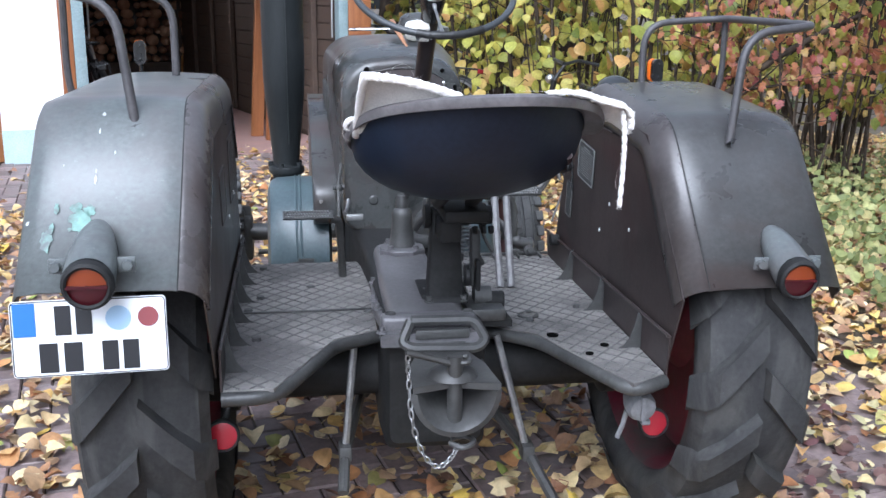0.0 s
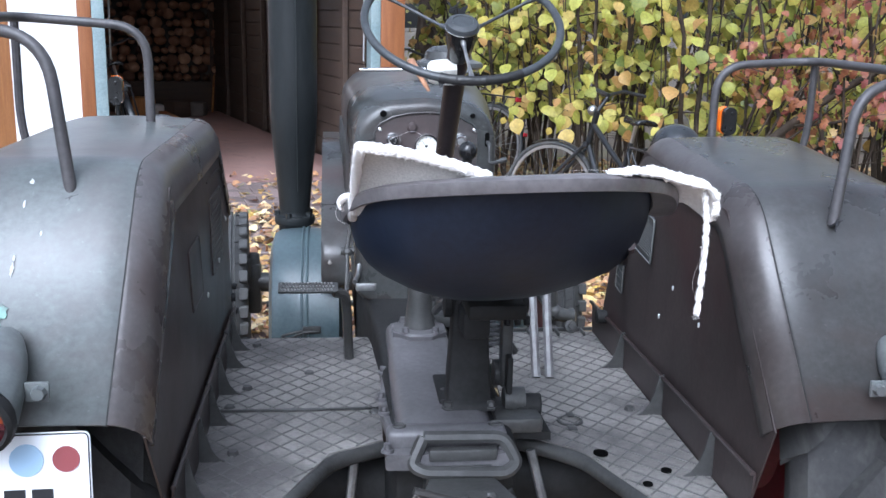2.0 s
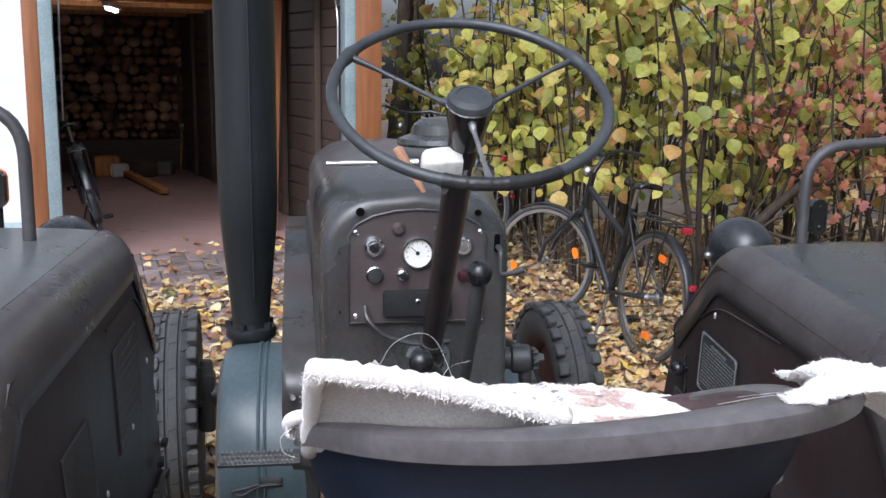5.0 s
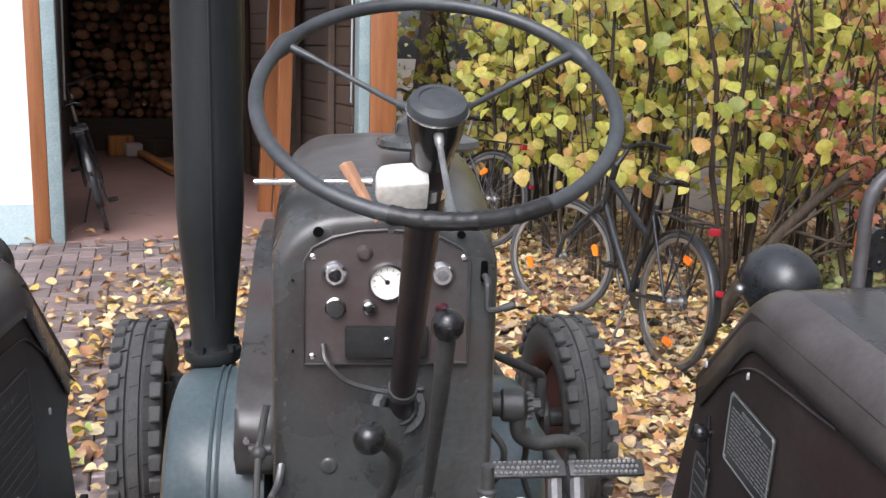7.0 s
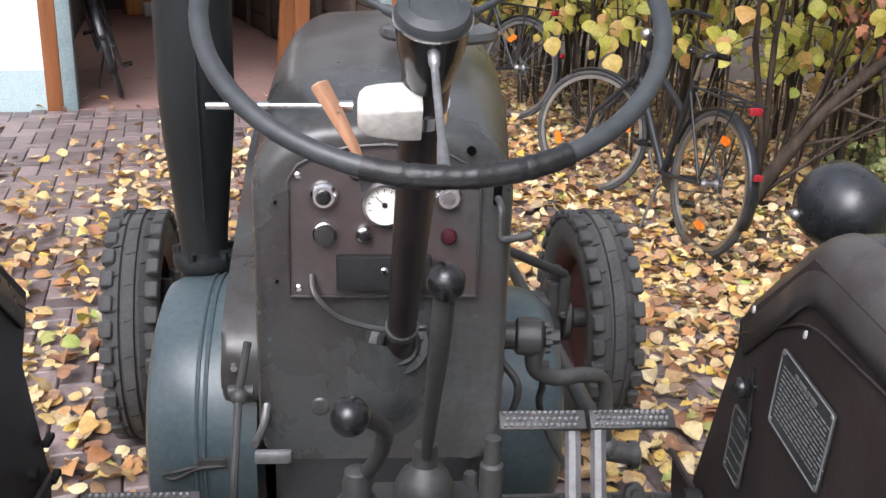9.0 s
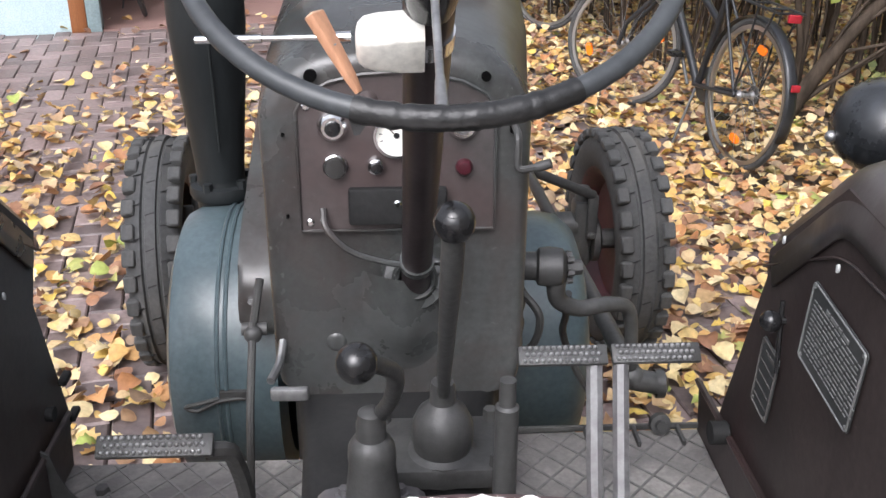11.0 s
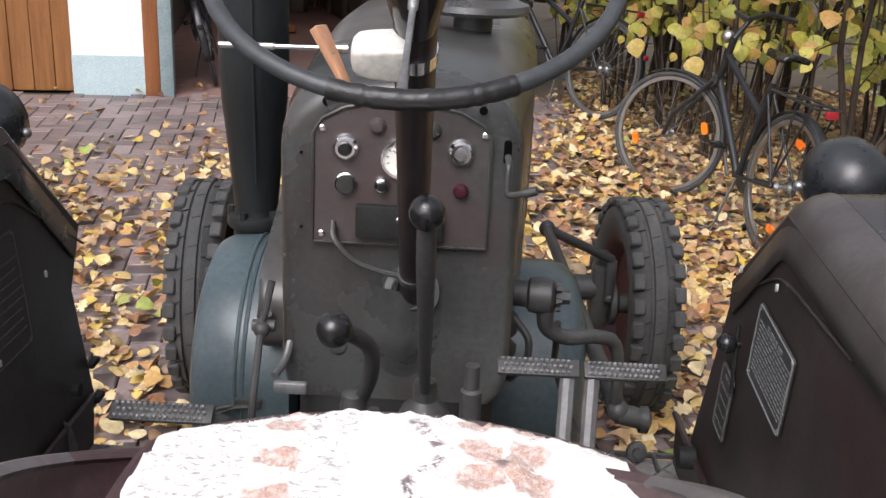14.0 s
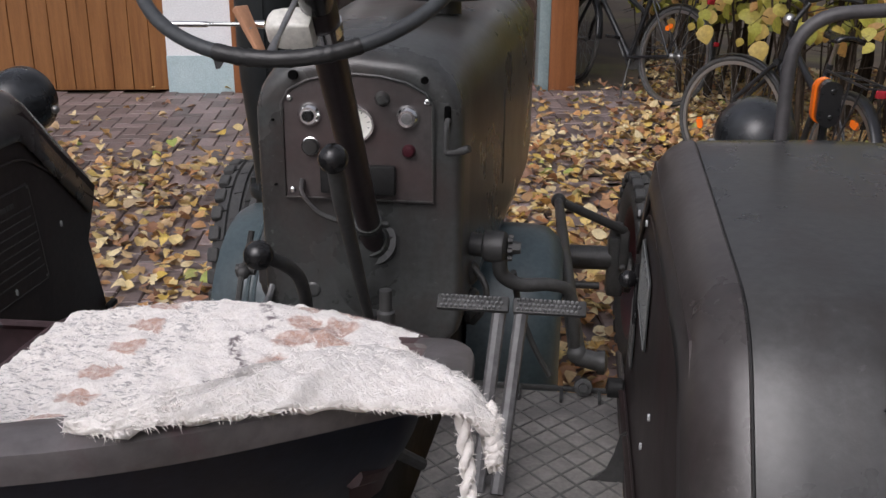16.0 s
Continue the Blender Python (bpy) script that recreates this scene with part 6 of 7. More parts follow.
rod(bm, (0.006, -0.39, 0.59), (0.006, -0.39, 0.42), 0.016, 12)
rod(bm, (-0.095, -0.40, 0.605), (0.0, -0.395, 0.575), 0.007, 8)
tube(bm, curve_pts([(0.0, -0.39, 0.575), (0.03, -0.40, 0.578), (0.035, -0.375, 0.58), (0.006, -0.37, 0.578), (-0.01, -0.385, 0.576)], 5), 0.006, 8)
tube(bm, curve_pts([(-0.005, -0.40, 0.405), (0.02, -0.42, 0.402), (0.045, -0.40, 0.405), (0.03, -0.38, 0.408), (0.0, -0.385, 0.406)], 5), 0.006, 8)
part("pin", bm, CAST, HT, "steel hitch pin")
chain_path = curve_pts([(-0.092, -0.405, 0.60), (-0.090, -0.41, 0.55), (-0.085, -0.42, 0.47), (-0.065, -0.425, 0.40), (-0.035, -0.43, 0.368), (-0.005, -0.425, 0.385), (0.012, -0.41, 0.405)], 4)
for i, (a, b) in enumerate(zip(chain_path, chain_path[1:])):
    c, d = (a + b) / 2, (b - a)
    mm = along(c, d) @ Matrix.Rotation(radians(90 * (i % 2)), 4, "Z")
    bm = mk()
    ln = d.length * 0.62
    tube(bm, [mm @ V((0.0048 * math.cos(TAU * k / 10), 0, ln * math.sin(TAU * k / 10))) for k in range(10)], 0.0019, 5, closed=True)
    part("chain_link", bm, STEEL, HT)
for s, a, b, c in ((-1, (-0.178, -0.08, 0.52), (-0.205, -0.11, 0.26), (-0.215, -0.2, 0.20)), (1, (0.155, -0.08, 0.52), (0.222, -0.14, 0.25), (0.26, -0.26, 0.18))):
    bm = mk()
    rod(bm, a, b, 0.009, 8)
    part("lift_rod", bm, STEEL, TRACTOR, "bright lift rod")
    bm = mk()
    tube(bm, fillet([(s * 0.14, 0.2, 0.30), b, c], 0.02), 0.013, 8)
    box(bm, b, (0.03, 0.05, 0.04), bev=0.006)
    part("lower_link", bm, CAST, TRACTOR, "dark lower link arm")
bm = mk()
lathe(bm, [(0, -0.03), (0.024, -0.028), (0.030, -0.01), (0.033, 0.006), (0.033, 0.022), (0.028, 0.032), (0.016, 0.036), (0, 0.036)], along((0.424, -0.315, 0.435), (0.05, -1, -0.15)), 18)
box(bm, (0.424, -0.352, 0.435), (0.012, 0.012, 0.055), bev=0.003)
box(bm, (0.445, -0.285, 0.475), (0.045, 0.03, 0.06), bev=0.006)
box(bm, (0.435, -0.335, 0.398), (0.02, 0.02, 0.012), bev=0.003)
tube(bm, [(0.405, -0.30, 0.41), (0.397, -0.30, 0.375), (0.388, -0.295, 0.345)], 0.006, 8)
part("trailer_socket", bm, SOCKET, TRACTOR, "dull grey round trailer socket with a cable")


# ---- seat ----
SEAT = new("seat")
SEAT.parent = TRACTOR
tagged(SEAT, "pressed steel bucket seat, dark blue outside and brown inside")
SC, SHX, SHY, SHYR = V((0.026, -0.321, 0)), 0.228, 0.224, 0.300


def seat_pt(a, f, lift=0.0):
    c, s = math.cos(a), math.sin(a)
    e = 0.72 + 0.17 * min(1.0, -2.5 * s) if s < 0 else 0.72 + 0.16 * s
    x = (SHX if c > 0 else SHX - 0.010) * math.copysign(abs(c) ** e, c)
    y = (SHYR if s < 0 else SHY) * math.copysign(abs(s) ** e, s)
    back = 0.5 - 0.5 * s
    rim = 0.962 + 0.164 * (back ** 1.3 + (0.06 if c > 0 else 0.10) * math.sin(math.pi * max(0.0, 2 * back - 1))) - 0.03 * (1 - abs(c)) * (s > 0)
    rim += (0.006 if c > 0 else 0.002) * c - 0.001
    z = 0.906 + (rim - 0.906) * f
    k = (1 - (1 - f) ** 2.6) ** (1 / 2.6)
    ky = k if s > 0 else k * (1 - 0.24 * (1 - f))
    return SC + V((x * k, y * ky + 0.19 * x * k * smooth_step(0.45, 0.9, back), z + lift))


bm = mk()
fs = [0.00002, 0.003, 0.012, 0.035, 0.08, 0.15, 0.26, 0.4, 0.58, 0.8, 1.0]
rows = [[seat_pt(TAU * j / 56, f) for j in range(56)] for f in fs]
g = sheet(bm, rows, True)
bm.faces.new(g[0])
part("pan_outside", bm, BLUE, SEAT, "dark blue underside of the pan")
bm = mk()
rows = [[seat_pt(TAU * j / 56, f, 0.006) * 0.99 + V((0.01 * SC.x, 0.01 * SC.y, 0.0102)) for j in range(56)] for f in fs]
g = sheet(bm, rows, True)
bm.faces.new(g[0])
part("pan_inside", bm, MAROON, SEAT, "brown inside of the pan")
def lip_rows(a0, a1, n):
    rows = []
    for j in range(n + 1):
        a = a0 + (a1 - a0) * j / n
        p = seat_pt(a, 1.0)
        o = p - SC
        o.z = 0
        o.normalize()
        wd = 0.008 + (0.012 + (0.020 if math.cos(a) > 0 else -0.006) * abs(math.cos(a)) ** 0.8) * smooth_step(0.55, -0.15, math.sin(a))
        rows.append([p + o * u + V((0, 0, w)) for u, w in ((-0.006, 0.004), (0.0, 0.008), (wd - 0.006, 0.008), (wd - 0.001, 0.005), (wd, -0.002), (wd - 0.002, -0.011), (wd - 0.006, -0.012), (0.003, -0.010))])
    return rows


for name, a0, a1, n, mat_, lab in (("lip", radians(150), radians(390), 60, LIP, "wide rolled grey lip worn to primer"), ("front_lip", radians(30), radians(150), 24, MAROON, "narrow brown front edge")):
    bm = mk()
    rows = lip_rows(a0, a1, n)
    sheet(bm, [[r[k] for r in rows] for k in range(8)] + [[r[0] for r in rows]])
    part(name, bm, mat_, SEAT, lab)


# ---- fleece cover on the seat ----
COVER = thing("fleece_cover", "white woolly fleece with rosy flower pattern on the tractor seat", "seat cover", TRACTOR.matrix_basis.copy())
TOPZ = 0.991


def pad_z(x, y):
    u = (x - 0.05) / 0.175
    z = TOPZ - 0.012 * u * u + 0.047 * smooth_step(-0.33, -0.49, y) + 0.087 * smooth_step(-0.45, -0.63, y) - 0.016 * smooth_step(-0.13, -0.085, y)
    return z


bm = mk()
xs = [-0.125 + 0.35 * i / 70 for i in range(71)]
ys = [-0.606 + 0.521 * j / 115 for j in range(116)]


def pad_p(x, y, dz):
    taper = 1.0 - 0.03 * smooth_step(-0.2, -0.08, y) - 0.16 * smooth_step(-0.36, -0.49, y) - 0.22 * smooth_step(-0.48, -0.61, y)
    u = (x - 0.05) / 0.17
    return V(((x - 0.05) * taper + 0.05, y - 0.026 * u * u * smooth_step(-0.32, -0.085, y) + (0.12 * (x - 0.05) + 0.03 * u * u) * smooth_step(-0.40, -0.60, y), pad_z(x, y) + dz))


rng = random.Random(21)
sheet(bm, [[pad_p(x, y, 0.005 * noise.noise(V((x * 55, y * 55, 1))) + 0.003 * noise.noise(V((x * 160, y * 160, 4)))) for x in xs] for y in ys])
part("fleece_top", bm, FLEECE_P, COVER, "woolly top with rosy flowers and grey specks", sharp=180)
bm = mk()
tube(bm, [pad_p(-0.128, y, -0.008) for y in ys[::6] if y > -0.45] + [pad_p(x, -0.082, -0.010) for x in xs[::7]] + [pad_p(0.228, y, -0.008) for y in reversed(ys[::6]) if y > -0.43], 0.0085, 8)
part("piping", bm, MAROON, COVER, "brown piped edge")
bm = mk()
sheet(bm, [[pad_p(x, y, -0.012) - V((0, 0, 0.02 * k)) for k in (0, 1)] for x, y in [(-0.126, q) for q in ys[::6] if q > -0.45] + [(x, -0.083) for x in xs[::7]] + [(0.226, q) for q in reversed(ys[::6]) if q > -0.43]])
part("pad_side", bm, MAROON, COVER)


def wool(bm, p, d, ln, w=0.0012):
    side = d.orthogonal().normalized() * w
    b = bm.verts.new(p + d * ln + V((rng.uniform(-1, 1), rng.uniform(-1, 1), -0.5)) * ln * 0.35)
    bm.faces.new((bm.verts.new(p - side), bm.verts.new(p + side), b))


bm = mk()
for _ in range(11000):
    x, y = rng.uniform(-0.122, 0.222), rng.uniform(-0.603, -0.088)
    d = V((rng.uniform(-0.8, 0.8), rng.uniform(-0.8, 0.8), 0.5)).normalized()
    wool(bm, pad_p(x, y, 0.0), d, rng.uniform(0.0025, 0.005), 0.0004)
tagged(part("fleece_nap", bm, FLEECE_P, COVER, "short wool tufts", sharp=180), kind="stuff")

# flap standing up behind the left of the lip: woolly inside, cloth outside
def flap_pt(u, v):
    """u along the lip from the left end, v up."""
    lo = V((-0.190, -0.425, 1.040)).lerp(V((-0.03, -0.590, 1.116)), u) + V((-0.012, -0.055, 0.012)) * math.sin(math.pi * u)
    hi = V((-0.185, -0.598, 1.160)).lerp(V((-0.025, -0.605, 1.124)), u) + V((0, -0.01, 0.007)) * math.sin(math.pi * u)
    return lo.lerp(hi, v) + V((0, 0, 0.012)) * math.sin(math.pi * v) * (1 - u)


bm = mk()
rows = [[flap_pt(i / 30, j / 8) for i in range(31)] for j in range(9)]
sheet(bm, rows)
ob = part("flap_back", bm, CLOTH, COVER, "beige cloth backing of the upturned flap")
bm = mk()
rows = [[flap_pt(i / 40, j / 10) + V((0, 0.004, 0.009 + 0.006 * noise.noise(V((i * 0.6, j * 0.6, 0))))) for i in range(41)] for j in range(11)]
sheet(bm, rows)
part("flap_wool", bm, FLEECE, COVER, "white woolly side of the flap", sharp=180)
bm = mk()
line = [flap_pt(i / 40, 1.0) + V((0, 0.004, 0.002)) for i in range(41)]
tube(bm, [flap_pt(0, j / 10) for j in range(10)] + line, [0.0072 + 0.0035 * noise.noise(V((i * 0.8, 2, 0))) for i in range(51)], 10)
for _ in range(4000):
    k = rng.random()
    p = flap_pt(k, 1.0) if rng.random() < 0.8 else flap_pt(0, rng.random())
    d = V((rng.uniform(-1, 0.6), rng.uniform(-1, 1), rng.uniform(-0.3, 1))).normalized()
    wool(bm, p + d * 0.0055, d, rng.uniform(0.0018, 0.0042), 0.0004)
part("flap_edge", bm, FLEECE, COVER, "fluffy white edge of the flap", sharp=180)


# part hanging over the right rear of the lip
def lerp_at(x, pts):
    for (x0, a), (x1, b) in zip(pts, pts[1:]):
        if x <= x1:
            return a + (b - a) * max(0.0, x - x0) / (x1 - x0)
    return pts[-1][1]


def drape_pt(u, v):
    """u from the seat outwards, v from rear to front."""
    x = 0.125 + 0.193 * u
    rear = lerp_at(x, ((0.125, -0.600), (0.145, -0.600), (0.165, -0.588), (0.206, -0.554), (0.24, -0.521), (0.29, -0.497), (0.318, -0.483)))
    front = lerp_at(x, ((0.125, -0.594), (0.15, -0.580), (0.175, -0.550), (0.190, -0.500), (0.203, -0.450), (0.213, -0.412), (0.225, -0.390), (0.25, -0.378), (0.28, -0.392), (0.308, -0.432), (0.318, -0.47)))
    y = rear + (front - rear) * v
    z = lerp_at(x, ((0.125, 1.133), (0.165, 1.133), (0.206, 1.124), (0.25, 1.109), (0.29, 1.099), (0.318, 1.091))) - 0.004 * max(0.0, 1 - v / 0.2) ** 2
    z += smooth_step(0.25, 0.5, u) * (0.006 * math.sin(math.pi * v) ** 0.7 - 0.036 * smooth_step(0.25, 1.0, v)) - 0.012 * smooth_step(0.9, 1.0, u)
    return V((x, y, z + 0.002))


bm = mk()
rows = [[drape_pt(i / 40, j / 30) + V((0, 0, 0.004 * noise.noise(V((i * 0.5, j * 0.5, 7))) + 0.003 * noise.noise(V((i * 1.3, j * 1.3, 3))))) for i in range(41)] for j in range(31)]
sheet(bm, rows)
ob = part("drape", bm, FLEECE, COVER, "white wool hanging over the seat lip", sharp=180)
solidify(ob, 0.005, -1)
bm = mk()
for _ in range(5000):
    u, v = rng.random(), rng.random()
    if rng.random() < 0.4:
        u, v = rng.choice(((u, 0.0), (1.0, v), (u, 1.0), (u, 0.0)))
    d = V((rng.uniform(-0.5, 1.0), rng.uniform(-1, 0.6), rng.uniform(-0.4, 0.6))).normalized()
    wool(bm, drape_pt(u, v), d, rng.uniform(0.002, 0.0055), 0.00035)
tagged(part("drape_wool", bm, FLEECE, COVER, "loose short wool fibres", sharp=180), kind="stuff")
for pts, r0 in (([(0.298, -0.480, 1.088), (0.303, -0.484, 1.04), (0.305, -0.479, 0.98), (0.304, -0.472, 0.905)], 0.0031), ([(0.312, -0.474, 1.09), (0.317, -0.478, 1.07), (0.317, -0.478, 1.055)], 0.0036)):
    bm = mk()
    q = curve_pts(pts, 14)
    for ph in (0, math.pi):
        tube(bm, [p + V((0.0021 * math.sin(i * 0.75 + ph), 0.0021 * math.cos(i * 0.75 + ph), 0)) for i, p in enumerate(q)], [r0 + 0.0008 * noise.noise(V((i * 0.8, ph, 2))) for i in range(len(q))], 7)
    for _ in range(300):
        i = rng.randrange(len(q))
        d = V((rng.uniform(-1, 1), rng.uniform(-1, 1), rng.uniform(-1, 0.4))).normalized()
        wool(bm, q[i] + d * 0.0045, d, rng.uniform(0.0018, 0.004), 0.0004)
    part("wool_strand", bm, FLEECE, COVER, "twisted white wool strand hanging down", sharp=180)
bm = mk()
tube(bm, curve_pts([(-0.190, -0.43, 1.072), (-0.199, -0.425, 1.070), (-0.207, -0.412, 1.060), (-0.206, -0.40, 1.048)], 5), [0.003 + 0.0028 * math.sin(math.pi * k / 15) for k in range(16)], 9)
tube(bm, curve_pts([(-0.204, -0.42, 1.058), (-0.213, -0.42, 1.050), (-0.211, -0.415, 1.036), (-0.200, -0.41, 1.028)], 5), 0.0003, 5)
for _ in range(200):
    d = V((rng.uniform(-1, 1), rng.uniform(-1, 1), rng.uniform(-1, 1))).normalized()
    wool(bm, V((-0.202, -0.42, 1.056)) + d * 0.006, d, rng.uniform(0.001, 0.003), 0.0004)
part("wool_clump", bm, FLEECE, COVER, "white wool clump under the flap", sharp=180)


# thick woolly fold inside the upturned corner
FOLD = curve_pts([(-0.160, -0.415, 1.050), (-0.147, -0.455, 1.066), (-0.122, -0.495, 1.083), (-0.088, -0.530, 1.097), (-0.045, -0.557, 1.108), (0.0, -0.576, 1.114)], 6)


def fold_pt(u, v):
    i = u * (len(FOLD) - 1)
    c = FOLD[int(i)].lerp(FOLD[min(len(FOLD) - 1, int(i) + 1)], i % 1)
    d = (FOLD[min(len(FOLD) - 1, int(i) + 1)] - FOLD[max(0, int(i) - 1)]).normalized()
    side = V((d.y, -d.x, 0)).normalized()
    a = math.pi * (v - 0.12) * 1.24
    r = (0.021 - 0.012 * u) * math.sqrt(max(0.0, 1 - (2 * u - 1) ** 6)) + 0.002
    return c + side * (r * math.cos(a)) + V((0, 0, r * math.sin(a)))


bm = mk()
rows = [[fold_pt(i / 30, j / 20) + V((0, 0, 0.005 * noise.noise(V((i * 0.6, j * 0.5, 9))))) for i in range(31)] for j in range(21)]
sheet(bm, rows)
for _ in range(2500):
    u, v = rng.random(), rng.random()
    p = fold_pt(u, v)
    d = V((rng.uniform(-1, 1), rng.uniform(-1, 1), rng.uniform(-0.2, 1))).normalized()
    wool(bm, p, d, rng.uniform(0.002, 0.0042), 0.0004)
part("fleece_fold", bm, FLEECE, COVER, "thick white woolly fold inside the flap", sharp=180)

for pts in ([(-0.15, -0.592, 1.152), (-0.135, -0.585, 1.175), (-0.11, -0.58, 1.176), (-0.092, -0.582, 1.135)], [(0.07, -0.615, 1.137), (0.11, -0.60, 1.136), (0.15, -0.575, 1.128), (0.19, -0.53, 1.116)],
            [(0.09, -0.60, 1.136), (0.13, -0.582, 1.132), (0.18, -0.54, 1.118)], [(0.305, -0.475, 1.0), (0.296, -0.48, 0.98), (0.292, -0.478, 0.955), (0.300, -0.474, 0.93)],
            [(-0.11, -0.585, 1.138), (-0.10, -0.58, 1.155), (-0.085, -0.58, 1.160)]):
    bm = mk()
    tube(bm, curve_pts(pts, 6), 0.00013, 4)
    part("stray_thread", bm, FLEECE, COVER, "thin loose white thread")


# ---- bicycles ----
def wheel_mesh(holder, c, axis, r, spoke_mat, reflectors, tyre_w=0.016):
    """A spoked wheel at c, turning about axis."""
    w = new("wheel")
    w.parent = holder
    m = along(c, axis)
    bm = mk()
    tube(bm, [m @ V((r * math.cos(TAU * k / 48), r * math.sin(TAU * k / 48), 0)) for k in range(48)], tyre_w, 8, closed=True)
    part("tyre", bm, RUBBER, w)
    bm = mk()
    rr_ = r - tyre_w * 1.3
    rows = [[m @ V((q * math.cos(TAU * k / 48), q * math.sin(TAU * k / 48), h)) for k in range(48)] for q, h in ((rr_ + 0.006, -0.010), (rr_ - 0.012, -0.009), (rr_ - 0.014, 0.0), (rr_ - 0.012, 0.009), (rr_ + 0.006, 0.010))]
    sheet(bm, rows, True)
    part("rim", bm, ALU, w, "bright aluminium rim")
    bm = mk()
    lathe(bm, [(0.008, -0.05), (0.022, -0.035), (0.022, -0.03), (0.012, -0.02), (0.012, 0.02), (0.022, 0.03), (0.022, 0.035), (0.008, 0.05)], m, 14)
    part("hub", bm, spoke_mat, w)
    kinds = []
    for h, b in ((0.03, 0.5), (-0.03, 0.5), (0.03, -0.5), (-0.03, -0.5)):
        bm = mk()
        tube(bm, [V((0.021 * math.cos(b), 0.021 * math.sin(b), h)), V((rr_ - 0.012, 0, 0))], 0.0012, 4)
        kinds.append(finish("spoke", bm, spoke_mat))
    for k in range(28):
        ob = new("spoke", kinds[k % 4])
        ob.parent = w
        ob.matrix_basis = m @ Matrix.Rotation(TAU * k / 28, 4, "Z")
    for a in reflectors:
        bm = mk()
        slab(bm, rect(-0.018, -0.034, 0.018, 0.034, 0.017, 5), 0.012, m @ Matrix.Rotation(radians(a), 4, "Z") @ Matrix.Translation((0.66 * r, 0, 0.006)))
        part("reflector", bm, AMBER, w, "orange spoke reflector")


def bicycle(m, label, steer, refl_f, refl_r, lens=REFL):
    """Rear hub at the origin, front along +x, r 0.345."""
    b = thing("bicycle", label, "bicycle", m)
    R = 0.345
    WB = 1.10
    front = V((WB, 0, R))
    rear = V((0, 0, R))
    st = Matrix.Rotation(radians(steer), 4, "Z")
    head_lo, head_hi = V((0.87, 0, 0.70)), V((0.80, 0, 0.92))
    wheel_mesh(b, rear, (0, -1, 0), R - 0.016, STEEL, refl_r)
    fm = Matrix.Translation(head_lo) @ st @ Matrix.Translation(-head_lo)
    fh = fm @ front
    wheel_mesh(b, fh, fm.to_3x3() @ V((0, -1, 0)), R - 0.016, STEEL, refl_f)
    bb, st_top = V((0.44, 0, 0.28)), V((0.30, 0, 0.78))
    bm = mk()
    rod(bm, bb, st_top, 0.017)
    rod(bm, bb, head_lo, 0.021)
    rod(bm, st_top.lerp(bb, 0.35), head_hi.lerp(head_lo, 0.4), 0.018)
    rod(bm, head_lo, head_hi, 0.020)
    for s in (-1, 1):
        rod(bm, bb + V((0, s * 0.02, 0)), rear + V((0, s * 0.06, 0)), 0.010)
        rod(bm, st_top + V((0, s * 0.015, -0.06)), rear + V((0, s * 0.06, 0)), 0.008)
    part("bike_frame", bm, FRAMEPAINT, b, "black painted tubes")
    bm = mk()
    for s in (-1, 1):
        tube(bm, [fm @ (head_lo + V((0.005, s * 0.05, -0.01))), fm @ (front + V((-0.03, s * 0.055, 0.12))), fm @ (front + V((0, s * 0.055, 0)))], 0.013, 8)
    rod(bm, fm @ (head_lo + V((0, -0.05, 0))), fm @ (head_lo + V((0, 0.05, 0))), 0.018)
    part("fork", bm, FRAMEPAINT, b)
    bm = mk()
    stem = fm @ V((0.775, 0, 1.02))
    rod(bm, head_hi, stem, 0.014)
    tube(bm, [fm @ V(q) for q in ((0.64, -0.29, 1.04), (0.76, -0.2, 1.06), (0.79, -0.05, 1.03), (0.79, 0.05, 1.03), (0.76, 0.2, 1.06), (0.64, 0.29, 1.04))], 0.012, 8)
    part("handlebar", bm, FRAMEPAINT, b)
    bm = mk()
    ball(bm, fm @ V((0.87, 0, 0.92)), 0.035, n=12)
    part("front_light", bm, ALU, b, "small bright front light")
    bm = mk()
    rows = []
    for i in range(9):
        t = i / 8
        w = 0.07 - 0.055 * smooth_step(0.2, 0.8, t)
        x = 0.14 + 0.27 * t
        rows.append([V((x, w * math.sin(a), 0.90 + 0.028 * math.cos(a) + 0.015 * (t - 0.5) ** 2)) for a in [math.pi * (k / 8 - 0.5) * 1.25 for k in range(9)]])
    sheet(bm, rows)
    ob = part("saddle", bm, BLACK, b, "black saddle")
    solidify(ob, 0.02, -1)
    bm = mk()
    rod(bm, st_top, (0.27, 0, 0.90), 0.012)
    part("seat_tube", bm, ALU, b)
    bm = mk()
    for s in (-1, 1):
        tube(bm, fillet([(0.22, s * 0.05, 0.76), (-0.22, s * 0.06, 0.75)], 0.02), 0.006, 6)
        rod(bm, (0.0, s * 0.065, 0.37), (-0.05, s * 0.06, 0.75), 0.005)
        rod(bm, (0.0, s * 0.065, 0.37), (-0.18, s * 0.06, 0.75), 0.005)
    for x in (-0.22, -0.1, 0.05, 0.2):
        rod(bm, (x, -0.06, 0.752), (x, 0.06, 0.752), 0.005)
    part("carrier", bm, FRAMEPAINT, b, "black luggage carrier")

    def guard(c, mm, a0, a1):
        bm_ = mk()
        rows_ = []
        for k in range(21):
            a = radians(a0 + (a1 - a0) * k / 20)
            o = V((math.cos(a), 0, math.sin(a)))
            rows_.append([mm @ (c + o * (R + 0.012 - 0.006 * abs(q)) + V((0, q * 0.026, 0))) for q in (-1, -0.5, 0, 0.5, 1)])
        sheet(bm_, rows_)
        solidify(part("mudguard", bm_, FRAMEPAINT, b), 0.002, 0)
    guard(rear, Matrix(), 20, 200)
    guard(front, fm, 60, 175)
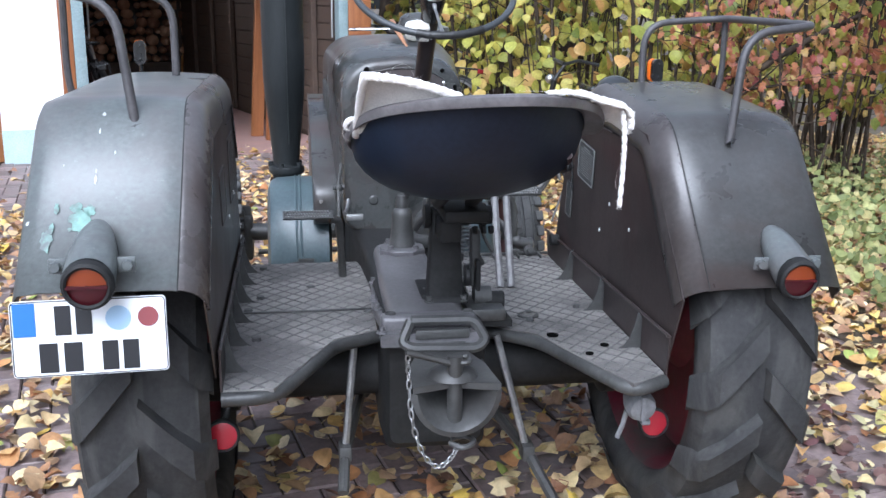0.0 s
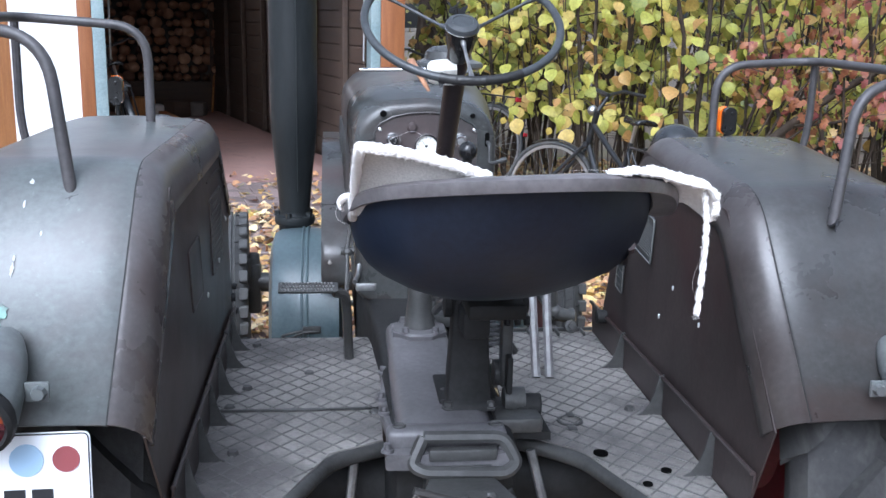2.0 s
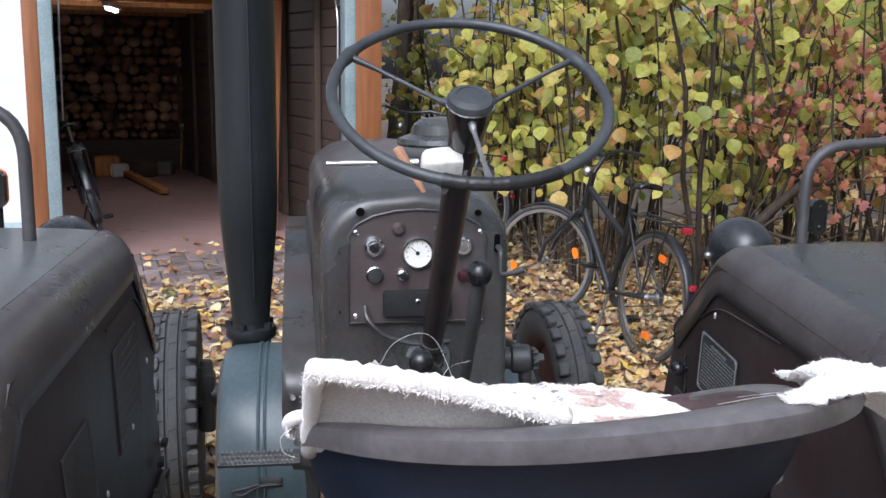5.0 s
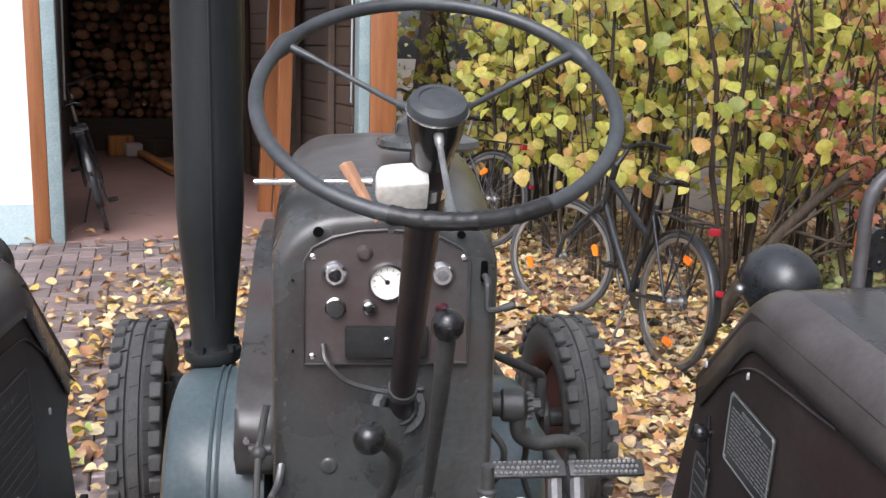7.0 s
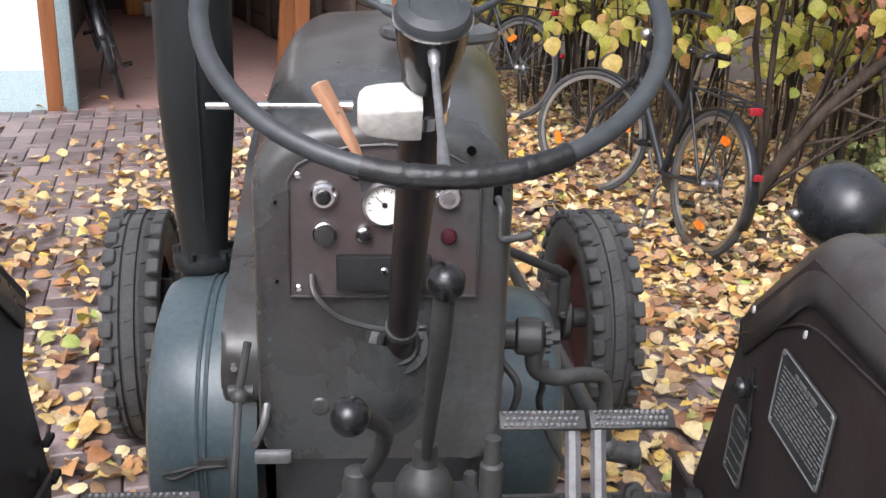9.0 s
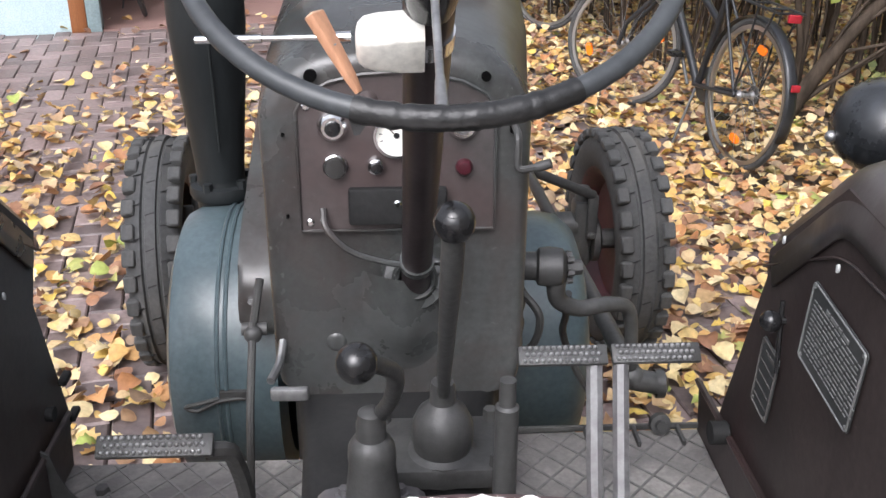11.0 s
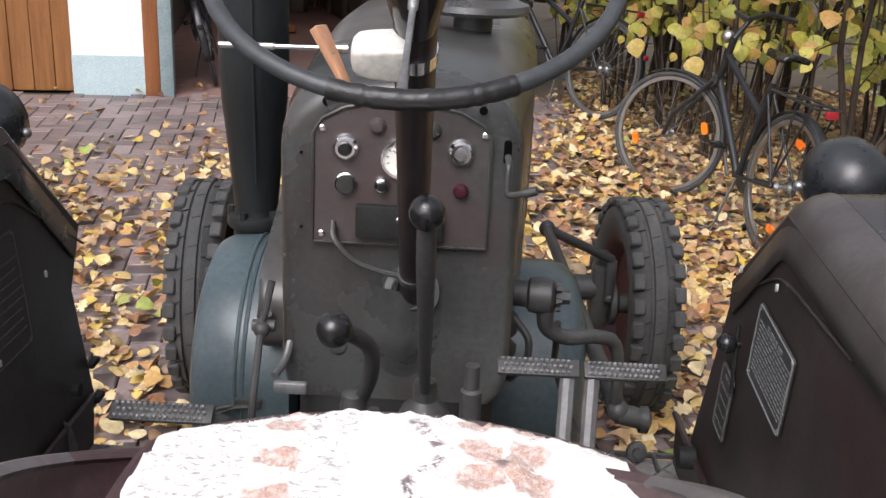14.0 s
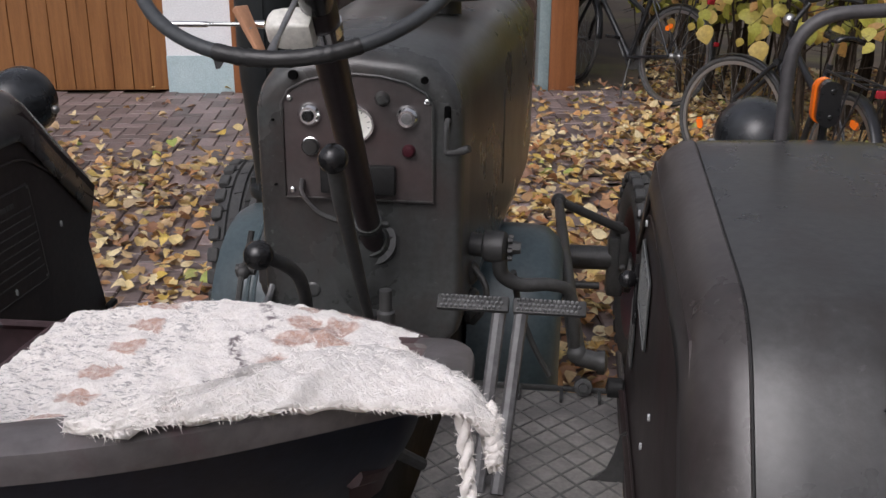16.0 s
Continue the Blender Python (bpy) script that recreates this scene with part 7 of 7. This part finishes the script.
    bm = mk()
    box(bm, (-0.24, 0, 0.735), (0.02, 0.06, 0.035), bev=0.006)
    part("rear_light", bm, lens, b, "rear light")
    bm = mk()
    box(bm, (-0.355, 0, 0.47), (0.014, 0.04, 0.03), bev=0.004)
    part("rear_reflector", bm, lens, b, "rear reflector")
    bm = mk()
    lathe(bm, [(0.03, -0.004), (0.085, -0.003), (0.088, 0.0), (0.085, 0.003), (0.03, 0.004)], along(bb + V((0, -0.04, 0)), (0, 1, 0)), 24)
    rod(bm, bb + V((0, -0.055, 0)), bb + V((-0.10, -0.06, -0.13)), 0.009)
    rod(bm, bb + V((0, 0.055, 0)), bb + V((0.10, 0.06, 0.13)), 0.009)
    part("crank", bm, CAST, b)
    bm = mk()
    lathe(bm, [(0.02, -0.006), (0.045, -0.004), (0.045, 0.004), (0.02, 0.006)], along(rear + V((0, -0.04, 0)), (0, 1, 0)), 18)
    part("sprocket", bm, CAST, b)
    for s, q in ((-1, V((-0.10, -0.10, -0.13))), (1, V((0.10, 0.10, 0.13)))):
        bm = mk()
        box(bm, bb + q, (0.09, 0.07, 0.022), bev=0.004)
        part("pedal", bm, BLACK, b)
    bm = mk()
    for s in (1, -1):
        tube(bm, [V((0.0, -0.04, R + s * 0.043)), V((0.44, -0.04, 0.28 + s * 0.085))], 0.004, 5)
    part("chain", bm, CAST, b)
    bm = mk()
    rod(bm, (0.40, 0.03, 0.27), (0.30, 0.16, 0.0), 0.007)
    part("kick_stand", bm, CAST, b)
    return b


def bike_pose(rear_xy, front_xy, z, lean):
    d = V((front_xy[0] - rear_xy[0], front_xy[1] - rear_xy[1], 0))
    yaw = math.degrees(math.atan2(d.y, d.x))
    return pose(rear_xy[0], rear_xy[1], z, 0, 0, yaw) @ pose(0, 0, 0, lean, 0, 0)


bicycle(bike_pose((0.94, 6.06), (0.56, 7.09), -0.17, 5), "black city bicycle with orange reflectors leaning on the hedge", 38, (160, 340), (100, 280))
bicycle(bike_pose((0.02, 8.30), (-0.60, 8.85), -0.03, 8), "older black bicycle leaning against the shrubs", -20, (), (60,))
bicycle(GARAGE @ pose(0.26, 0.42, 0, 0, 0, 94) @ pose(0, 0, 0, -13, 0, 0), "dark bicycle leaning on the wall just inside the garage", 0, (), (), DARK)


# ---- shrubs of the hedge ----
def leaf(bm, p, n, up, size, fold=0.25, shape=0, curl=0.10):
    """A rounded leaf with a midrib fold; p at the stalk."""
    n = n.normalized()
    d = (up - n * up.dot(n))
    if d.length < 1e-3:
        d = n.orthogonal()
    d.normalize()
    s = n.cross(d)
    prof = ((0.0, 0.0), (0.12, 0.30), (0.38, 0.48), (0.68, 0.40), (0.90, 0.18), (1.05, 0.0)) if shape == 0 else ((0.0, 0.0), (0.1, 0.34), (0.3, 0.22), (0.45, 0.52), (0.6, 0.24), (0.75, 0.34), (1.05, 0.0))
    mid = [bm.verts.new(p + d * (size * a) + n * (size * curl * math.sin(3 * a))) for a, w in prof]
    for sg in (-1, 1):
        side = [bm.verts.new(p + d * (size * a) + s * (sg * size * w) + n * (size * (fold * w + curl * math.sin(3 * a)))) for a, w in prof[1:-1]]
        ring = [mid[0], *side, mid[-1]]
        for i in range(len(prof) - 1):
            a, b = ring[i], ring[i + 1]
            c, e = mid[i + 1], mid[i]
            vs = []
            for q in ((a, b, c, e) if sg > 0 else (e, c, b, a)):
                if q not in vs:
                    vs.append(q)
            if len(vs) > 2:
                bm.faces.new(vs)


def shrub(name, seed, stems, height, spread, leaves, size, material, label, m, bare=0.0, shape=0):
    rnd = random.Random(seed)
    ob = thing(name, label, "shrub", m, group="hedge shrubs")
    spots = []
    for _ in range(stems):
        bm = mk()
        a, r = rnd.uniform(0, TAU), rnd.uniform(0.02, 0.28)
        base = V((r * math.cos(a), r * math.sin(a), -0.08))
        out = V((math.cos(a), math.sin(a), 0)) * spread * rnd.uniform(0.2, 1.0) + V((rnd.uniform(-0.25, 0.25), rnd.uniform(-0.25, 0.25), 0))
        h = height * rnd.uniform(0.65, 1.05)
        pts = [base + out * (t ** 1.3) + V((rnd.uniform(-0.03, 0.03), rnd.uniform(-0.03, 0.03), h * t)) for t in (0, 0.2, 0.42, 0.65, 0.85, 1.0)]
        r0 = rnd.choice((0.006, 0.008, 0.010, 0.013, 0.017, 0.023))
        cp = curve_pts(pts, 2)
        tube(bm, cp, [r0 * (1 - 0.8 * i / len(cp)) for i in range(len(cp))], 6)
        for _ in range(7):
            i = rnd.randrange(3, len(cp) - 1)
            d = V((rnd.uniform(-1, 1), rnd.uniform(-1, 1), rnd.uniform(-0.1, 0.8))).normalized()
            ln = rnd.uniform(0.2, 0.55)
            q = [cp[i], cp[i] + d * ln * 0.5 + V((0, 0, 0.03)), cp[i] + d * ln + V((0, 0, -0.02))]
            tube(bm, q, [r0 * 0.32, r0 * 0.22, 0.0015], 4)
            spots += [q[0].lerp(q[1], t) for t in (0.3, 0.6, 0.9)] + [q[1].lerp(q[2], t) for t in (0.2, 0.4, 0.6, 0.8, 1.0)]
        spots += cp[4:]
        part("stem", bm, BARK, ob)
    bm = mk()
    spots = [s for s in spots if s.z > bare]
    for _ in range(leaves):
        p = rnd.choice(spots) + V((rnd.gauss(0, 0.05), rnd.gauss(0, 0.05), rnd.gauss(0, 0.05)))
        n = V((rnd.gauss(0, 0.7), rnd.gauss(-0.8, 0.6), rnd.gauss(0.45, 0.4)))
        leaf(bm, p, n, V((rnd.gauss(0, 0.5), rnd.gauss(0, 0.3), -1)), size * rnd.choice((0.55, 0.7, 0.8, 0.9, 1.0, 1.1)) * rnd.uniform(0.9, 1.1), fold=rnd.uniform(-0.1, 0.45), shape=shape)
    tagged(part("foliage", bm, material, ob, "sparse yellow-green autumn leaves" if material is GREENLEAF else "orange-red autumn leaves", sharp=180), kind="stuff")
    return ob


P1 = shrub("hedge_shrub", 1, 13, 2.7, 0.55, 390, 0.106, GREENLEAF, "multi-stemmed hazel shrub with round yellow-green leaves", pose(0.85, 7.95, -0.17), 0.72)
P2 = shrub("hedge_shrub", 2, 11, 2.9, 0.65, 390, 0.108, GREENLEAF, "multi-stemmed hazel shrub with round yellow-green leaves", pose(1.55, 7.35, -0.17), 0.72)
P3 = shrub("hedge_shrub", 3, 13, 2.5, 0.5, 370, 0.104, GREENLEAF, "multi-stemmed hazel shrub with round yellow-green leaves", pose(0.2, 9.0, -0.12), 0.65)
M1 = shrub("maple_shrub", 5, 7, 2.4, 0.7, 850, 0.066, REDLEAF, "young maple with orange-red autumn leaves", pose(2.35, 6.7, -0.17), 0.75, 1)
rnd = random.Random(12)
for k, (x, y) in enumerate(((0.55, 8.6), (1.2, 8.5), (2.1, 7.7), (2.0, 8.7), (2.9, 7.3), (3.3, 8.3), (2.75, 9.2), (1.4, 9.6), (0.6, 10.2), (3.7, 6.6), (4.3, 7.6), (4.2, 5.6), (5.0, 6.6), (3.4, 9.8), (-0.15, 10.2))):
    src = (P1, P2, P3)[k % 3]
    copy_thing(src, pose(x, y, -0.17, 0, 0, rnd.uniform(-50, 50)))
copy_thing(M1, pose(3.1, 6.0, -0.17, 0, 0, 70))

# low greenery beside the path
bm = mk()
rnd = random.Random(30)
for _ in range(17000):
    x, y = 1.5 + 5.0 * rnd.random() ** 1.6, rnd.uniform(1.0, 8.0)
    if x < 1.75 + 0.25 * noise.noise(V((y * 0.9, 0, 0))) + 0.05 * abs(y - 4) or rnd.random() > smooth_step(0.6, 2.6, y + 0.8 * noise.noise(V((x * 0.8, y * 0.8, 3)))):
        continue
    hgt = rnd.uniform(0.0, 0.42) ** 1.2 * (1.0 if x > 2.0 else 0.5)
    n = V((rnd.gauss(-0.3, 0.5), rnd.gauss(-0.5, 0.5), rnd.gauss(0.7, 0.3)))
    leaf(bm, V((x, y, ground_z(x, y) + hgt)), n, V((rnd.gauss(0, 0.6), rnd.gauss(0, 0.6), -0.3)), rnd.uniform(0.025, 0.06))
LOWGREEN = random_tone("low_green_leaf", [(0.0, (0.11, 0.14, 0.045)), (0.4, (0.23, 0.26, 0.085)), (0.75, (0.40, 0.40, 0.16)), (1.0, (0.44, 0.34, 0.15))], 0.6, sub=0.25, fine=40)
solo("undergrowth", bm, LOWGREEN, "low green weeds and grass under the hedge", "undergrowth", kind="stuff", sharp=180)

# leaning dead trunk
TRUNK = thing("fallen_trunk", "dark leaning dead trunk with side branches", "trunk")
bm = mk()
pts = curve_pts([(1.36, 6.95, -0.2), (1.52, 6.92, 0.12), (1.72, 6.9, 0.42), (1.98, 6.9, 0.68), (2.45, 6.95, 1.0), (3.3, 7.0, 1.4)], 5)
tube(bm, pts, [0.046 - 0.030 * i / len(pts) for i in range(len(pts))], 10)
part("stem", bm, BARK, TRUNK, sharp=180)
for i, d in ((1, (0.62, -0.2, 0.62)), (2, (0.75, 0.1, 0.45)), (3, (0.35, -0.1, 0.85)), (6, (0.8, -0.2, 0.25)), (8, (0.5, -0.2, 0.5)), (12, (0.4, 0.1, 0.7)), (15, (0.6, -0.3, 0.1)), (18, (0.3, -0.2, 0.8)), (10, (0.7, -0.3, -0.15))):
    q = pts[i]
    bm = mk()
    br = curve_pts([q, q + V(d) * 0.4, q + V(d) * 0.8 + V((0.1, 0, 0.06)), q + V(d) * 1.3], 4)
    tube(bm, br, [0.013 * (1 - 0.85 * k / len(br)) for k in range(len(br))], 6)
    part("branch", bm, BARK, TRUNK, sharp=180)

# woodland behind; its right-hand part is unseen, added to block sky light
bm = mk()
rnd = random.Random(9)
for _ in range(60):
    a = rnd.uniform(-0.15, 2.5)
    r = rnd.uniform(11, 19) if a < 1.35 else rnd.uniform(7, 12)
    x, y = r * math.sin(a) * 1.1 + 0.5, r * math.cos(a) + 2.0
    if x < 0.2 and y < 16:
        continue
    h = rnd.uniform(6, 9)
    lean = V((rnd.uniform(-0.8, 0.8), rnd.uniform(-0.5, 0.5), h))
    tube(bm, [V((x, y, -0.3)), V((x, y, -0.3)) + lean * 0.5, V((x, y, -0.3)) + lean], [rnd.uniform(0.07, 0.2), 0.08, 0.03], 7)
solo("woodland_trunks", bm, BARK, "far bare trunks behind the hedge, with unseen sky-blocking ones at the right", "woodland", kind="stuff", sharp=180)
bm = mk()
for _ in range(34000):
    a = rnd.uniform(-0.2, 2.6)
    # Past 1.35 rad: unseen nearer foliage that screens the sky from the right.
    r = rnd.uniform(10.5, 20) if a < 1.35 else rnd.uniform(7, 12)
    x, y = r * math.sin(a) * 1.1 + 0.5, r * math.cos(a) + 2.0
    z = rnd.random() ** 1.3 * 8.0 - 0.2
    if x < 0.3 and y < 17:
        continue
    if noise.noise(V((x * 0.45, y * 0.45, z * 0.5))) < -0.12:
        continue
    n = V((rnd.gauss(0, 0.7), rnd.gauss(-0.7, 0.5), rnd.gauss(0.5, 0.5)))
    leaf(bm, V((x, y, z)), n, V((rnd.gauss(0, 0.6), rnd.gauss(0, 0.4), -1)), rnd.uniform(0.07, 0.2) if a < 1.35 else rnd.uniform(0.2, 0.36))
solo("woodland_foliage", bm, FARLEAF, "far autumn woodland foliage behind the hedge, with an unseen sky-blocking part at the right", "woodland", kind="stuff", sharp=180)


# ---- fallen leaves ----
def litter_amount(x, y):
    n = 0.5 + 0.5 * noise.noise(V((x * 0.9, y * 0.9, 2.0)))
    clear = smooth_step(-1.2, -2.6, x) * smooth_step(5.0, 6.3, y + 0.25 * x + 0.6)
    under = 0.9 if -0.75 < x < 0.75 and y < 3.4 else 1.0
    amount = (0.45 + 0.8 * n) * under * (1 - 0.93 * clear)
    if y > 6.9 and x < -0.2:
        amount *= 0.25
    if y < 1.2 or x < -3.2:
        amount *= 0.6
    if x > -0.1 and y > 3.4:
        amount *= 1.6
    edge = max(0.0, -y - 0.2) / 3.0 + max(0.0, -x - 3.6) / 2.6 + max(0.0, x - 3.4) / (2.6 if y < 3.0 else 7.0)
    amount *= max(0.0, 1.0 - edge - 0.25 * noise.noise(V((x, y, 5.0))) * min(1.0, 4 * edge))
    return amount


bm, dead = mk(), mk()
rnd = random.Random(77)
count = 0
while count < 58000:
    x, y = rnd.uniform(-6.2, 9.0), rnd.uniform(-3.2, 11.0)
    if rnd.random() > litter_amount(x, y) * 0.8:
        continue
    gx, gy = x + 2.83, y - 7.79
    if -gx * math.sin(radians(20)) + gy * math.cos(radians(20)) > 0.25 and x < -0.3:
        continue
    tilt_ = 0.35
    n = V((rnd.gauss(0, tilt_), rnd.gauss(0, tilt_), 1))
    a = rnd.uniform(0, TAU)
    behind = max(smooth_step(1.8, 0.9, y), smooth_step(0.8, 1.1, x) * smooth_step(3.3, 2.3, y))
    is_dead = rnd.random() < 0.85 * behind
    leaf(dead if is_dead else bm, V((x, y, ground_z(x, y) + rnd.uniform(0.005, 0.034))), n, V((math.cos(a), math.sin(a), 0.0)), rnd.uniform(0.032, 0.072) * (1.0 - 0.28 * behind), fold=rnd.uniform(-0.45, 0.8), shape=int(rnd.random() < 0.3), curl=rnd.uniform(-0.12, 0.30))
    count += 1
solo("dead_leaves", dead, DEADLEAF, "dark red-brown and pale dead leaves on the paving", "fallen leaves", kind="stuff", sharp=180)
solo("fallen_leaves", bm, LITTER, "thick carpet of yellow and brown fallen leaves", "fallen leaves", kind="stuff", sharp=180)


# ---- clinker paving, herringbone ----
PAVING = thing("pavement", "red-brown clinker paving laid in herringbone", "paving", kind="structure")


def paver_mesh(seed):
    bm_ = mk()
    box(bm_, (0, 0, -0.03), (0.196, 0.096, 0.06), bev=0.005, seg=1)
    for v in bm_.verts:
        v.co.z += 0.0015 * noise.noise(v.co * 20 + V((seed, 0, 0)))
    return finish("brick", bm_, PAVER)


meshes = [paver_mesh(k) for k in range(3)]
rnd = random.Random(5)
rest_v, rest_f = [], []
near = 0
rot = radians(20)
for i in range(-60, 61):
    for j in range(-40, 41):
        for vert in (0, 1):
            u, v = (i - 2 * j) * 0.1, (i + 2 * j) * 0.1
            cu, cv = (u + 0.1, v + 0.05) if not vert else (u + 0.05, v + 0.2)
            x, y = -2.2 + cu * math.cos(rot) - cv * math.sin(rot), 5.2 + cu * math.sin(rot) + cv * math.cos(rot)
            gx, gy = x + 2.83, y - 7.79
            if not (-6.5 + 0.4 * noise.noise(V((y, 0, 1))) < x < 1.5 and -3.2 < y < 8.7) or -gx * math.sin(rot) + gy * math.cos(rot) > -0.02:
                continue
            if x > 0.9 and y > 4.0:
                continue
            z = ground_z(x, y) + rnd.uniform(-0.0014, 0.0014)
            m = pose(x, y, z, rnd.uniform(-0.4, 0.4), rnd.uniform(-0.4, 0.4), math.degrees(rot) + 90 * vert)
            if near < 300 and (-3.0 < x < -1.45 and 4.6 < y < 7.4):
                ob = new("brick", meshes[near % 3])
                ob.parent = PAVING
                ob.matrix_basis = m
                near += 1
            else:
                b0 = len(rest_v)
                for dx, dy, dz in ((-0.098, -0.048, -0.006), (0.098, -0.048, -0.006), (0.098, 0.048, -0.006), (-0.098, 0.048, -0.006), (-0.093, -0.043, 0), (0.093, -0.043, 0), (0.093, 0.043, 0), (-0.093, 0.043, 0)):
                    rest_v.append(m @ V((dx, dy, dz)))
                rest_f += [tuple(b0 + q for q in f) for f in ((4, 5, 6, 7), (0, 1, 5, 4), (1, 2, 6, 5), (2, 3, 7, 6), (3, 0, 4, 7))]
me = bpy.data.meshes.new("bricks")
me.from_pydata(rest_v, [], rest_f)
me.materials.append(PAVERFAR)
ob = new("more_bricks", me)
ob.parent = PAVING
tagged(ob, kind="stuff")
